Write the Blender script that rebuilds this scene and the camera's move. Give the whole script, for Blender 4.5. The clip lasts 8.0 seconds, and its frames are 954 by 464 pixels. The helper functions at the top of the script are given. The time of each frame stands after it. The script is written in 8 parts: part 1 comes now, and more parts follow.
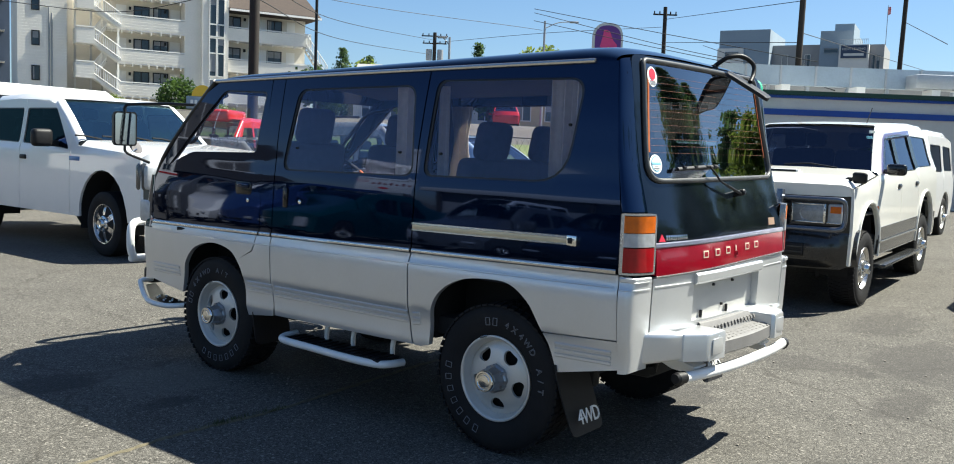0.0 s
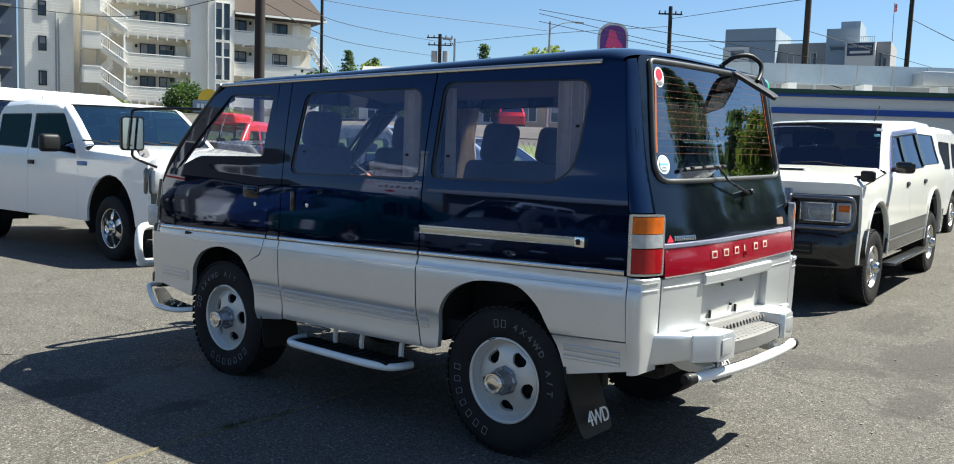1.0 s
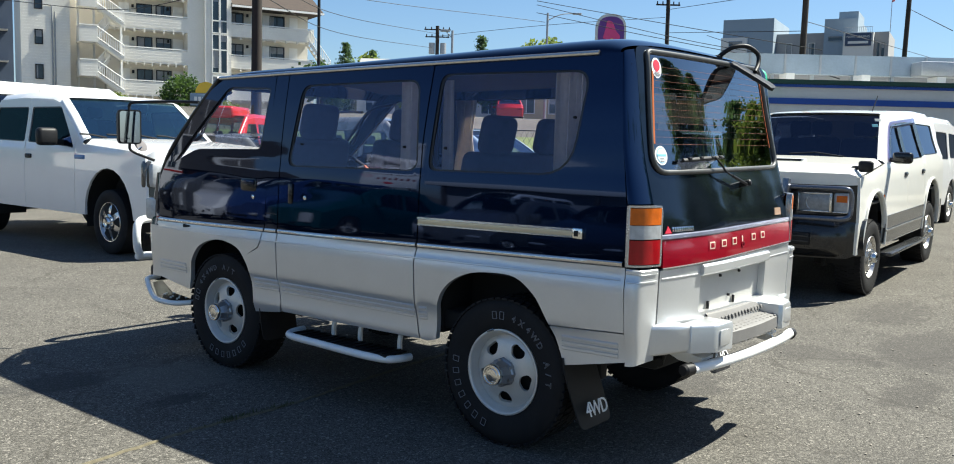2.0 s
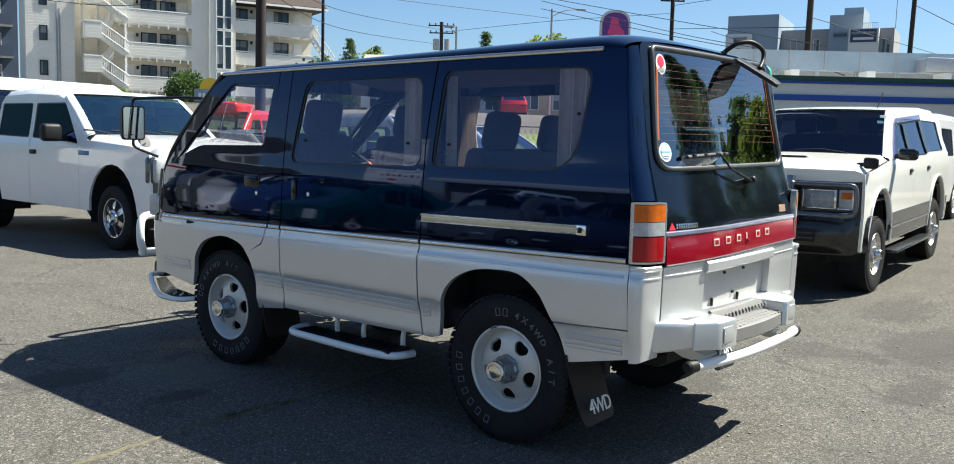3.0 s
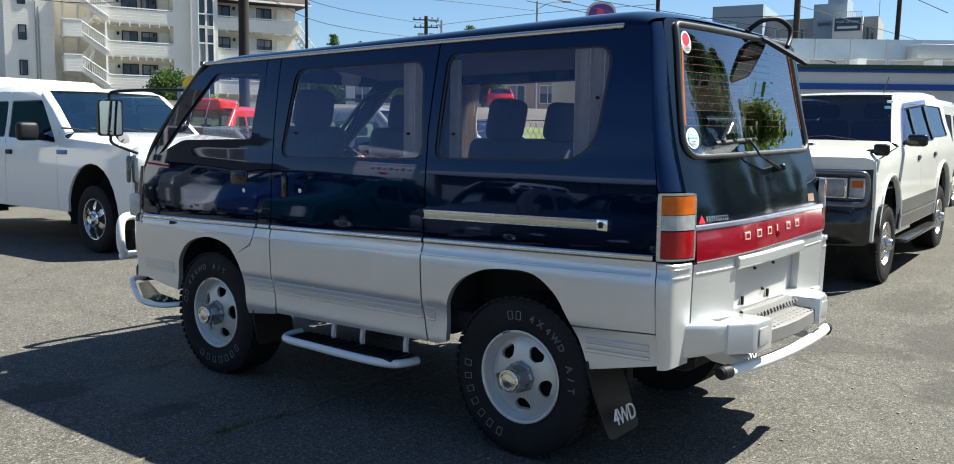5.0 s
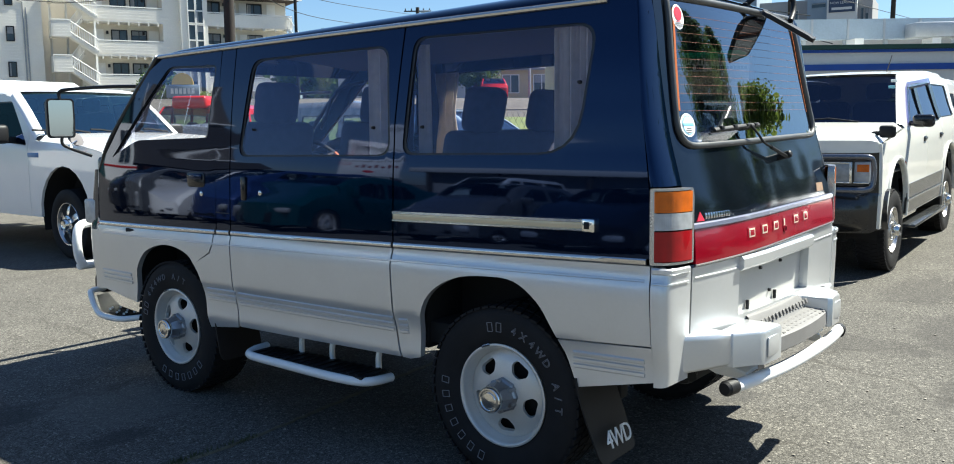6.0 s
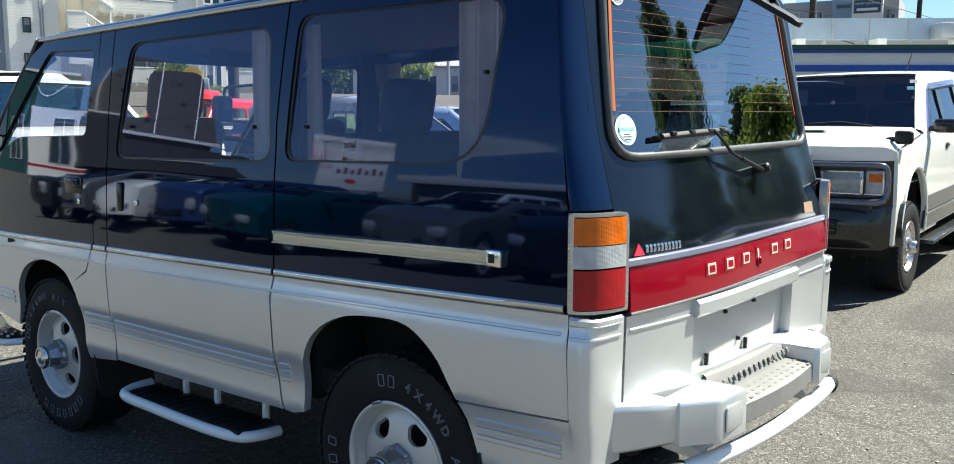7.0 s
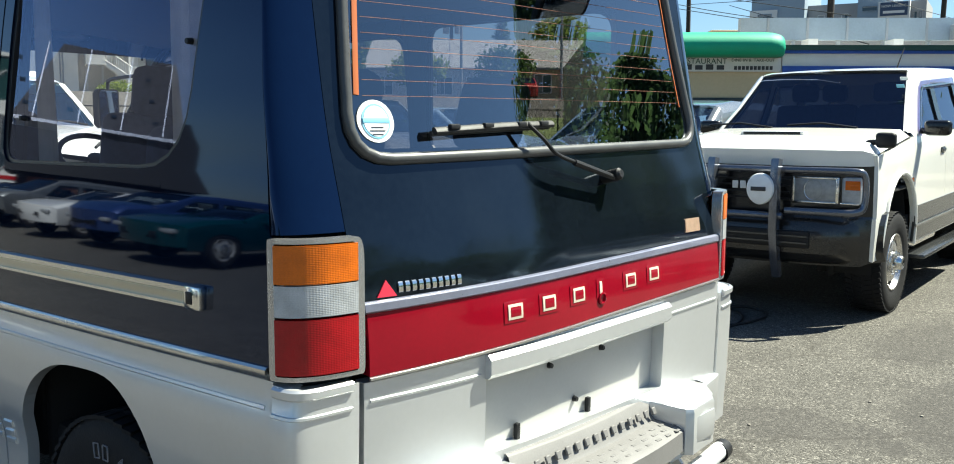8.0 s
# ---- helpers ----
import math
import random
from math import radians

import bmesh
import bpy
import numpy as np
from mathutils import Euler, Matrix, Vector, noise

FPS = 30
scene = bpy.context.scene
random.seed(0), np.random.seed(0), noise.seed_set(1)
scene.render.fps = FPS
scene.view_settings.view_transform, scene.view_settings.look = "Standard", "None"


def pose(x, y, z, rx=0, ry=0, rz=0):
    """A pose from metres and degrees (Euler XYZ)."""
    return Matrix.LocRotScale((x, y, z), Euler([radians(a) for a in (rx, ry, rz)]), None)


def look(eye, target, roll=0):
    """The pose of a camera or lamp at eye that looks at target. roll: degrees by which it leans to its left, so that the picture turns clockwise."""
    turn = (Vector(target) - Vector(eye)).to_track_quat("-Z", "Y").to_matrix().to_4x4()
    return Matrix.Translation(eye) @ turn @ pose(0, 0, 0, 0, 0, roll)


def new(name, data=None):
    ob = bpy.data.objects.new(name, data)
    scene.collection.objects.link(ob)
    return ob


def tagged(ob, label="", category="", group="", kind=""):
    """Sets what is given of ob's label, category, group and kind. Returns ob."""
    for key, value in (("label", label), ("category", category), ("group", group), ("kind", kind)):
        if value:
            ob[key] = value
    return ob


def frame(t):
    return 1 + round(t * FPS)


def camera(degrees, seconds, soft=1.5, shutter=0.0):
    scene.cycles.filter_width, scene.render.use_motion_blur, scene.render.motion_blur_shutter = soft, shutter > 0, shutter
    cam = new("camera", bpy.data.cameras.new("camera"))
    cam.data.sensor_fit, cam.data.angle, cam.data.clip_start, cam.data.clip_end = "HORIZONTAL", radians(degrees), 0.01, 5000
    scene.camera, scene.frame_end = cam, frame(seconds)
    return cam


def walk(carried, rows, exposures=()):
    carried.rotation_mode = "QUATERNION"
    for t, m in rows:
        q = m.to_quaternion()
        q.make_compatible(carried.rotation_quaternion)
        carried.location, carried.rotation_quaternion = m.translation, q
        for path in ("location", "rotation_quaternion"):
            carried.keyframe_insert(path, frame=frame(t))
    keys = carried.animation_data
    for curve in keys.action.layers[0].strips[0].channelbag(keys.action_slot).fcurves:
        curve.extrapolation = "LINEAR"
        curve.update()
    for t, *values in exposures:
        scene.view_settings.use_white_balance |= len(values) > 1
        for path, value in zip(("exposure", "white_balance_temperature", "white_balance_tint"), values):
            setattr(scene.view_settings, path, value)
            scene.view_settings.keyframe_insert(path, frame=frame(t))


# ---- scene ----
from mathutils.geometry import delaunay_2d_cdt

# ---- camera and walk ----
cam = camera(56.0, 8.0, soft=1.0)
PATH = [
    (0, (-4.249, -1.627, 1.458), (-2.687, -0.391, 1.282), 2.2),
    (0.5, (-4.241, -1.624, 1.46), (-2.684, -0.381, 1.286), 2.3),
    (1, (-4.248, -1.62, 1.462), (-2.695, -0.372, 1.288), 1.7),
    (2.5, (-4.248, -1.624, 1.461), (-2.695, -0.38, 1.263), 1.5),
    (3, (-4.239, -1.619, 1.462), (-2.691, -0.369, 1.262), 1.5),
    (3.5, (-4.233, -1.613, 1.46), (-2.695, -0.349, 1.27), 1.2),
    (4, (-4.232, -1.549, 1.455), (-2.699, -0.278, 1.262), 1.1),
    (4.5, (-4.145, -1.444, 1.433), (-2.588, -0.206, 1.233), 1.5),
    (6, (-3.639, -1.145, 1.439), (-2.073, 0.078, 1.208), -0.8),
    (6.5, (-3.269, -1.114, 1.443), (-1.722, 0.133, 1.219), 0.2),
    (7, (-2.79, -1.004, 1.45), (-1.251, 0.252, 1.214), 0.0),
    (7.5, (-2.292, -1.034, 1.44), (-0.767, 0.238, 1.201), 0.1),
    (8, (-1.817, -1.075, 1.425), (-0.311, 0.222, 1.195), 0.3),
]
walk(cam, [(t, look(eye, target, roll)) for t, eye, target, roll in PATH], [(0, 1.32, 5550, 5), (4.5, 1.30, 5550, 5), (6, 1.47, 5480, 4), (7, 1.57, 5500, 3), (7.5, 1.64, 5600, 3), (8, 1.51, 5600, 0)])

# ---- sky and sun ----
TO_SUN = Vector((0.60, -0.40, 1.0)).normalized()
sun_data = bpy.data.lights.new("sun", "SUN")
sun_data.energy, sun_data.angle, sun_data.color = 5.9, radians(0.53), (1.0, 0.865, 0.66)
sun = new("sun", sun_data)
sun.matrix_world = look(TO_SUN * 60, (0, 0, 0))
world = bpy.data.worlds.new("sky")
scene.world = world
world.use_nodes = True
wn = world.node_tree
sky = wn.nodes.new("ShaderNodeTexSky")
sky.sky_type, sky.sun_disc = "NISHITA", False
sky.sun_elevation = math.asin(TO_SUN.z)
sky.sun_rotation = math.atan2(TO_SUN.x, TO_SUN.y)
sky.air_density, sky.dust_density, sky.ozone_density = 1.0, 0.6, 3.0
wn.nodes["Background"].inputs["Strength"].default_value = 0.049
wn.links.new(sky.outputs[0], wn.nodes["Background"].inputs["Color"])

# ---- materials ----
def material(name, base, rough=0.5, metal=0.0, var=0.12, scale=6.0, bump=0.0, bump_scale=60.0, coat=0.0, dirt=0.0, dirt_col=(0.25, 0.22, 0.18), spec=0.5, rough_var=0.08, tint=(1, 1, 1)):
    """A procedural surface: colour varied at two scales, roughness varied, fine relief."""
    m = bpy.data.materials.new(name)
    m.use_nodes = True
    nt = m.node_tree
    n, l = nt.nodes, nt.links
    bsdf = n["Principled BSDF"]
    co = n.new("ShaderNodeTexCoord")
    big = n.new("ShaderNodeTexNoise")
    big.inputs["Scale"].default_value, big.inputs["Detail"].default_value = scale, 6
    fine = n.new("ShaderNodeTexNoise")
    fine.inputs["Scale"].default_value, fine.inputs["Detail"].default_value = scale * 14, 4
    l.new(co.outputs["Object"], big.inputs["Vector"])
    l.new(co.outputs["Object"], fine.inputs["Vector"])
    mix = n.new("ShaderNodeMix")
    mix.data_type = "FLOAT"
    mix.inputs[0].default_value = 0.4
    l.new(big.outputs[0], mix.inputs[2])
    l.new(fine.outputs[0], mix.inputs[3])
    ramp = n.new("ShaderNodeValToRGB")
    lo, hi = [c * (1 - var) for c in base], [min(1.0, c * (1 + var)) for c in base]
    ramp.color_ramp.elements[0].position, ramp.color_ramp.elements[1].position = 0.3, 0.7
    ramp.color_ramp.elements[0].color, ramp.color_ramp.elements[1].color = (*lo, 1), (*hi, 1)
    l.new(mix.outputs[0], ramp.inputs[0])
    colour = ramp.outputs[0]
    if dirt:
        stain = n.new("ShaderNodeTexNoise")
        stain.inputs["Scale"].default_value, stain.inputs["Detail"].default_value = scale * 0.35, 8
        l.new(co.outputs["Object"], stain.inputs["Vector"])
        sr = n.new("ShaderNodeMapRange")
        sr.inputs[1].default_value, sr.inputs[2].default_value = 0.5, 0.75
        sr.inputs[4].default_value = dirt
        l.new(stain.outputs[0], sr.inputs[0])
        dm = n.new("ShaderNodeMix")
        dm.data_type = "RGBA"
        l.new(sr.outputs[0], dm.inputs[0])
        l.new(colour, dm.inputs[6])
        dm.inputs[7].default_value = (*dirt_col, 1)
        colour = dm.outputs[2]
    l.new(colour, bsdf.inputs["Base Color"])
    rr = n.new("ShaderNodeMapRange")
    rr.inputs[3].default_value, rr.inputs[4].default_value = max(0.0, rough - rough_var), min(1.0, rough + rough_var)
    l.new(mix.outputs[0], rr.inputs[0])
    l.new(rr.outputs[0], bsdf.inputs["Roughness"])
    bsdf.inputs["Metallic"].default_value = metal
    bsdf.inputs["Coat Weight"].default_value = coat
    bsdf.inputs["Coat Roughness"].default_value = 0.03
    bsdf.inputs["Specular IOR Level"].default_value = spec
    bsdf.inputs["Specular Tint"].default_value = (*tint, 1)
    if bump:
        bn = n.new("ShaderNodeTexNoise")
        bn.inputs["Scale"].default_value, bn.inputs["Detail"].default_value = bump_scale, 5
        l.new(co.outputs["Object"], bn.inputs["Vector"])
        b = n.new("ShaderNodeBump")
        b.inputs["Strength"].default_value, b.inputs["Distance"].default_value = bump, 0.01
        l.new(bn.outputs[0], b.inputs["Height"])
        l.new(b.outputs[0], bsdf.inputs["Normal"])
    return m


def glass(name, tint, mirror=0.08, rough=0.0, film=(1, 1, 1), fall=4.2):
    """A thin pane: clear with a tint, mirror-like at its surface."""
    m = bpy.data.materials.new(name)
    m.use_nodes = True
    nt = m.node_tree
    n, l = nt.nodes, nt.links
    n.remove(n["Principled BSDF"])
    clear, gloss, mix, fr = n.new("ShaderNodeBsdfTransparent"), n.new("ShaderNodeBsdfGlossy"), n.new("ShaderNodeMixShader"), n.new("ShaderNodeLayerWeight")
    clear.inputs[0].default_value = (*tint, 1)
    gloss.inputs["Roughness"].default_value = rough
    gloss.inputs["Color"].default_value = (*film, 1)
    fr.inputs[0].default_value = 0.5
    power, scaled = n.new("ShaderNodeMath"), n.new("ShaderNodeMath")
    power.operation, scaled.operation = "POWER", "MULTIPLY_ADD"
    power.inputs[1].default_value = fall
    scaled.inputs[1].default_value, scaled.inputs[2].default_value = 0.9 - mirror, mirror
    sheen = n.new("ShaderNodeMix")
    sheen.data_type = "RGBA"
    sheen.inputs[6].default_value, sheen.inputs[7].default_value = (*film, 1), (1, 1, 1, 1)
    l.new(power.outputs[0], sheen.inputs[0])
    l.new(sheen.outputs[2], gloss.inputs["Color"])
    l.new(fr.outputs["Facing"], power.inputs[0])
    l.new(power.outputs[0], scaled.inputs[0])
    l.new(scaled.outputs[0], mix.inputs[0])
    l.new(clear.outputs[0], mix.inputs[1])
    l.new(gloss.outputs[0], mix.inputs[2])
    l.new(mix.outputs[0], n["Material Output"].inputs["Surface"])
    return m


def lens(name, base, metal=0.0):
    """A moulded lamp lens: fine upright ribs under a clear skin."""
    m = material(name, base, 0.5, metal=metal, var=0.25, scale=30, coat=0.7, spec=0.1)
    n, l = m.node_tree.nodes, m.node_tree.links
    bsdf = n["Principled BSDF"]
    co = n.new("ShaderNodeTexCoord")
    heights = []
    for axis in ("X", "Z"):
        w = n.new("ShaderNodeTexWave")
        w.bands_direction = axis
        w.inputs["Scale"].default_value = 60.0 if axis == "X" else 95.0
        l.new(co.outputs["Object"], w.inputs["Vector"])
        heights.append(w.outputs["Fac"])
    add = n.new("ShaderNodeMath")
    l.new(heights[0], add.inputs[0])
    l.new(heights[1], add.inputs[1])
    b = n.new("ShaderNodeBump")
    b.inputs["Strength"].default_value, b.inputs["Distance"].default_value = 0.14, 0.002
    l.new(add.outputs[0], b.inputs["Height"])
    l.new(b.outputs[0], bsdf.inputs["Normal"])
    return m


def wavy(m, scale, height):
    """Adds the slow waves of pressed sheet metal, longer along the panel than across it."""
    n, l = m.node_tree.nodes, m.node_tree.links
    co, mp, tex, b = n.new("ShaderNodeTexCoord"), n.new("ShaderNodeMapping"), n.new("ShaderNodeTexNoise"), n.new("ShaderNodeBump")
    mp.inputs["Scale"].default_value = (1.0, 0.45, 1.6)
    tex.inputs["Scale"].default_value, tex.inputs["Detail"].default_value = scale, 1.0
    b.inputs["Strength"].default_value, b.inputs["Distance"].default_value = 0.5, height
    l.new(co.outputs["Object"], mp.inputs[0])
    l.new(mp.outputs[0], tex.inputs["Vector"])
    l.new(tex.outputs[0], b.inputs["Height"])
    l.new(b.outputs[0], n["Principled BSDF"].inputs["Normal"])
    return m


def asphalt_material():
    m = material("asphalt", (0.087, 0.082, 0.072), 0.92, var=0.22, scale=2.2, spec=0.25)
    nt = m.node_tree
    n, l = nt.nodes, nt.links
    bsdf = n["Principled BSDF"]
    co = n.new("ShaderNodeTexCoord")
    colour = bsdf.inputs["Base Color"].links[0].from_socket

    def mixed(kind, fac, a, b):
        mx = n.new("ShaderNodeMix")
        mx.data_type, mx.blend_type = "RGBA", kind
        for sock, v in ((mx.inputs[0], fac), (mx.inputs[6], a), (mx.inputs[7], b)):
            if isinstance(v, (float, tuple)):
                sock.default_value = v
            else:
                l.new(v, sock)
        return mx.outputs[2]

    def ranged(value, lo, hi, to0, to1):
        r = n.new("ShaderNodeMapRange")
        for k, v in enumerate((lo, hi, to0, to1)):
            r.inputs[k + 1].default_value = v
        l.new(value, r.inputs[0])
        return r.outputs[0]

    def noise_at(scale, detail, rough=0.5):
        t = n.new("ShaderNodeTexNoise")
        t.inputs["Scale"].default_value, t.inputs["Detail"].default_value, t.inputs["Roughness"].default_value = scale, detail, rough
        l.new(co.outputs["Object"], t.inputs["Vector"])
        return t.outputs[0]

    # stones of the aggregate at two sizes, with a few pale ones
    heights = []
    for scale, lo, hi in ((210, 0.45, 1.55), (95, 0.62, 1.38)):
        vor = n.new("ShaderNodeTexVoronoi")
        vor.inputs["Scale"].default_value = scale
        l.new(co.outputs["Object"], vor.inputs["Vector"])
        sep = n.new("ShaderNodeSeparateColor")
        l.new(vor.outputs["Color"], sep.inputs[0])
        colour = mixed("MULTIPLY", 1.0, colour, ranged(sep.outputs[0], 0.0, 1.0, lo, hi))
        colour = mixed("MIX", ranged(sep.outputs[1], 0.965, 0.97, 0.0, 0.5), colour, (0.32, 0.30, 0.26, 1))
        heights.append(vor.outputs["Distance"])
    # oil and tar stains, large and small
    colour = mixed("MIX", ranged(noise_at(0.55, 9, 0.62), 0.54, 0.72, 0.0, 0.55), colour, (0.050, 0.047, 0.044, 1))
    colour = mixed("MIX", ranged(noise_at(3.1, 6, 0.7), 0.63, 0.74, 0.0, 0.6), colour, (0.045, 0.042, 0.039, 1))
    # fine cracks
    warp = n.new("ShaderNodeVectorMath")
    warp.operation = "MULTIPLY_ADD"
    wn_tex = n.new("ShaderNodeTexNoise")
    wn_tex.inputs["Scale"].default_value = 2.0
    l.new(co.outputs["Object"], wn_tex.inputs["Vector"])
    l.new(wn_tex.outputs["Color"], warp.inputs[0])
    warp.inputs[1].default_value = (0.5, 0.5, 0.0)
    l.new(co.outputs["Object"], warp.inputs[2])
    crack = n.new("ShaderNodeTexVoronoi")
    crack.feature = "DISTANCE_TO_EDGE"
    crack.inputs["Scale"].default_value = 0.42
    l.new(warp.outputs[0], crack.inputs["Vector"])
    colour = mixed("MIX", ranged(crack.outputs["Distance"], 0.0, 0.006, 0.55, 0.0), colour, (0.04, 0.036, 0.03, 1))
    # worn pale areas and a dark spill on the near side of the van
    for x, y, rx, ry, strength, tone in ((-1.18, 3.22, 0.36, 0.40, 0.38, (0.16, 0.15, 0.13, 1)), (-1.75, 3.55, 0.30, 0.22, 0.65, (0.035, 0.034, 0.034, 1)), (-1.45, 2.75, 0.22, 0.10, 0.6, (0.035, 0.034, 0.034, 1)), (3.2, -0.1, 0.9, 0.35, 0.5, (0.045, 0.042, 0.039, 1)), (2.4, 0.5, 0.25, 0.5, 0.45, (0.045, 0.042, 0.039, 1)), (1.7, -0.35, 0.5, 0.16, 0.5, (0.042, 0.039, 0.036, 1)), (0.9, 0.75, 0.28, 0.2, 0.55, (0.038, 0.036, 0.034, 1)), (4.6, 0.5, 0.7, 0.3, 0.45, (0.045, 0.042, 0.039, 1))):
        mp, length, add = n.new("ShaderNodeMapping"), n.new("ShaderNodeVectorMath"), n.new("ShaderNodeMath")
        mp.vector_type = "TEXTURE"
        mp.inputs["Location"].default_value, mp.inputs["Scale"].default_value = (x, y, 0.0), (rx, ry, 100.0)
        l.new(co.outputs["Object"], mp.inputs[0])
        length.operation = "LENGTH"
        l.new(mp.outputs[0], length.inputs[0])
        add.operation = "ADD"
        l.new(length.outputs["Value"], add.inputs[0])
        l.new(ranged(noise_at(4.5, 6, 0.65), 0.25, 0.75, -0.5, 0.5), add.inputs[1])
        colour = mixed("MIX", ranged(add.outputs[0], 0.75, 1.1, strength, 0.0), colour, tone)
    l.new(colour, bsdf.inputs["Base Color"])
    b = n.new("ShaderNodeBump")
    b.inputs["Strength"].default_value, b.inputs["Distance"].default_value = 0.6, 0.005
    inv, total = n.new("ShaderNodeMath"), n.new("ShaderNodeMath")
    l.new(heights[0], total.inputs[0])
    l.new(heights[1], total.inputs[1])
    inv.operation = "MULTIPLY"
    inv.inputs[1].default_value = -0.7
    l.new(total.outputs[0], inv.inputs[0])
    l.new(inv.outputs[0], b.inputs["Height"])
    l.new(b.outputs[0], bsdf.inputs["Normal"])
    return m


ASPHALT = asphalt_material()
BLACK_PAINT = wavy(material("blue_black_paint", (0.0012, 0.0040, 0.012), 0.03, var=0.15, scale=3, spec=0.78, rough_var=0.012, tint=(0.25, 0.36, 0.74)), 2.2, 0.010)
TAIL_PAINT = wavy(material("faded_blue_black_paint", (0.004, 0.006, 0.009), 0.09, var=0.4, scale=5, dirt=0.10, dirt_col=(0.04, 0.045, 0.048), rough_var=0.07, spec=0.55, tint=(0.55, 0.68, 0.88)), 3.0, 0.012)
SILVER = material("silver_paint", (0.61, 0.62, 0.625), 0.33, metal=0.60, var=0.03, scale=5, coat=0.5, rough_var=0.04, dirt=0.10, dirt_col=(0.5, 0.49, 0.44))
BEZEL = material("lamp_bezel_silver", (0.50, 0.50, 0.51), 0.25, metal=0.85, var=0.05, scale=12)
STEP_GREY = material("grey_step_plastic", (0.15, 0.145, 0.14), 0.6, var=0.12, scale=14, bump=0.07, bump_scale=260)
CHROME = material("chrome", (0.72, 0.72, 0.7), 0.16, metal=1.0, var=0.06, scale=20, rough_var=0.06)
CHROME_TRIM = material("aged_bright_trim", (0.62, 0.61, 0.59), 0.22, metal=0.9, var=0.04, scale=5, rough_var=0.03)
BLACK_PLASTIC = material("black_plastic", (0.010, 0.010, 0.011), 0.5, var=0.25, scale=18, bump=0.1, bump_scale=300, spec=0.3)
BLACK_GLOSS = material("gloss_black_plastic", (0.008, 0.008, 0.009), 0.18, var=0.2, scale=10)
RUBBER = material("rubber", (0.011, 0.011, 0.012), 0.75, spec=0.25, var=0.3, scale=20, bump=0.15, bump_scale=150, dirt=0.15, dirt_col=(0.05, 0.047, 0.043))
SEAL = material("window_rubber", (0.006, 0.006, 0.008), 0.38, var=0.2, scale=20)
GREY_SEAL = material("grey_window_rubber", (0.055, 0.056, 0.056), 0.42, var=0.25, scale=16, dirt=0.35, dirt_col=(0.11, 0.11, 0.105))
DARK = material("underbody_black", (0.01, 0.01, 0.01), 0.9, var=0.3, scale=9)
RIM_SILVER = material("silver_steel_wheel", (0.60, 0.59, 0.56), 0.38, metal=0.4, var=0.06, scale=14, dirt=0.2, dirt_col=(0.22, 0.2, 0.18))
WHITE_TUBE = material("white_painted_tube", (0.8, 0.8, 0.78), 0.3, var=0.04, scale=12, coat=0.4, dirt=0.1)
RED_PANEL = material("red_reflector", (0.21, 0.001, 0.010), 0.15, var=0.1, scale=8, coat=0.35, spec=0.2)
RED_LENS = lens("red_lens", (0.29, 0.0, 0.004))
AMBER_LENS = lens("amber_lens", (0.56, 0.12, 0.0))
CLEAR_LENS = lens("clear_lens", (0.42, 0.43, 0.44), 0.3)
BRIGHT_LENS = lens("bright_headlamp_lens", (0.30, 0.32, 0.34), 0.85)
PLATE_GREY = material("bare_plate_paint", (0.46, 0.455, 0.43), 0.5, metal=0.15, var=0.05, scale=8, dirt=0.25, dirt_col=(0.36, 0.35, 0.32))
WIRE_BROWN = material("heating_wire_brown", (0.20, 0.075, 0.04), 0.6, var=0.1)
GOLD_LETTER = material("cream_letter", (0.62, 0.54, 0.42), 0.4, var=0.06, scale=30)
WHITE_PLASTIC = material("white_plastic", (0.8, 0.8, 0.79), 0.35, var=0.03, scale=20)
WHITE_PAINT = material("white_car_paint", (0.78, 0.78, 0.77), 0.25, var=0.02, scale=4, coat=0.8, rough_var=0.03)
CREAM_PAINT = material("cream_car_paint", (0.78, 0.77, 0.71), 0.25, var=0.02, scale=4, coat=0.8, rough_var=0.03)
GREY_CLAD = material("dark_grey_cladding", (0.055, 0.058, 0.06), 0.25, metal=0.4, var=0.1, scale=8, coat=0.5)
RED_PAINT = material("red_car_paint", (0.45, 0.012, 0.012), 0.25, var=0.05, scale=4, coat=0.8)
BLUE_PAINT = material("pale_blue_car_paint", (0.28, 0.38, 0.52), 0.28, metal=0.3, var=0.05, scale=4, coat=0.8)
TEAL_PAINT = material("teal_car_paint", (0.004, 0.06, 0.075), 0.25, metal=0.3, var=0.05, scale=4, coat=0.8)
NAVY_PAINT = material("blue_car_paint", (0.03, 0.06, 0.2), 0.25, metal=0.3, var=0.05, scale=4, coat=0.8)
GREY_PAINT = material("grey_car_paint", (0.16, 0.17, 0.18), 0.28, metal=0.4, var=0.05, scale=4, coat=0.8)
SEAT_CLOTH = material("grey_seat_cloth", (0.055, 0.06, 0.085), 0.95, var=0.25, scale=30, bump=0.3, bump_scale=400)
CURTAIN = material("beige_curtain", (0.60, 0.56, 0.49), 0.9, var=0.15, scale=30, bump=0.2, bump_scale=300)
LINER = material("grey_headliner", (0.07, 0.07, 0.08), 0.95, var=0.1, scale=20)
# pale bluish colour stands in for the light the tailgate ledge reflects
LIP_SHEEN = material("ledge_sheen", (0.30, 0.31, 0.40), 0.3, metal=0.7, var=0.1, scale=10, coat=0.3)
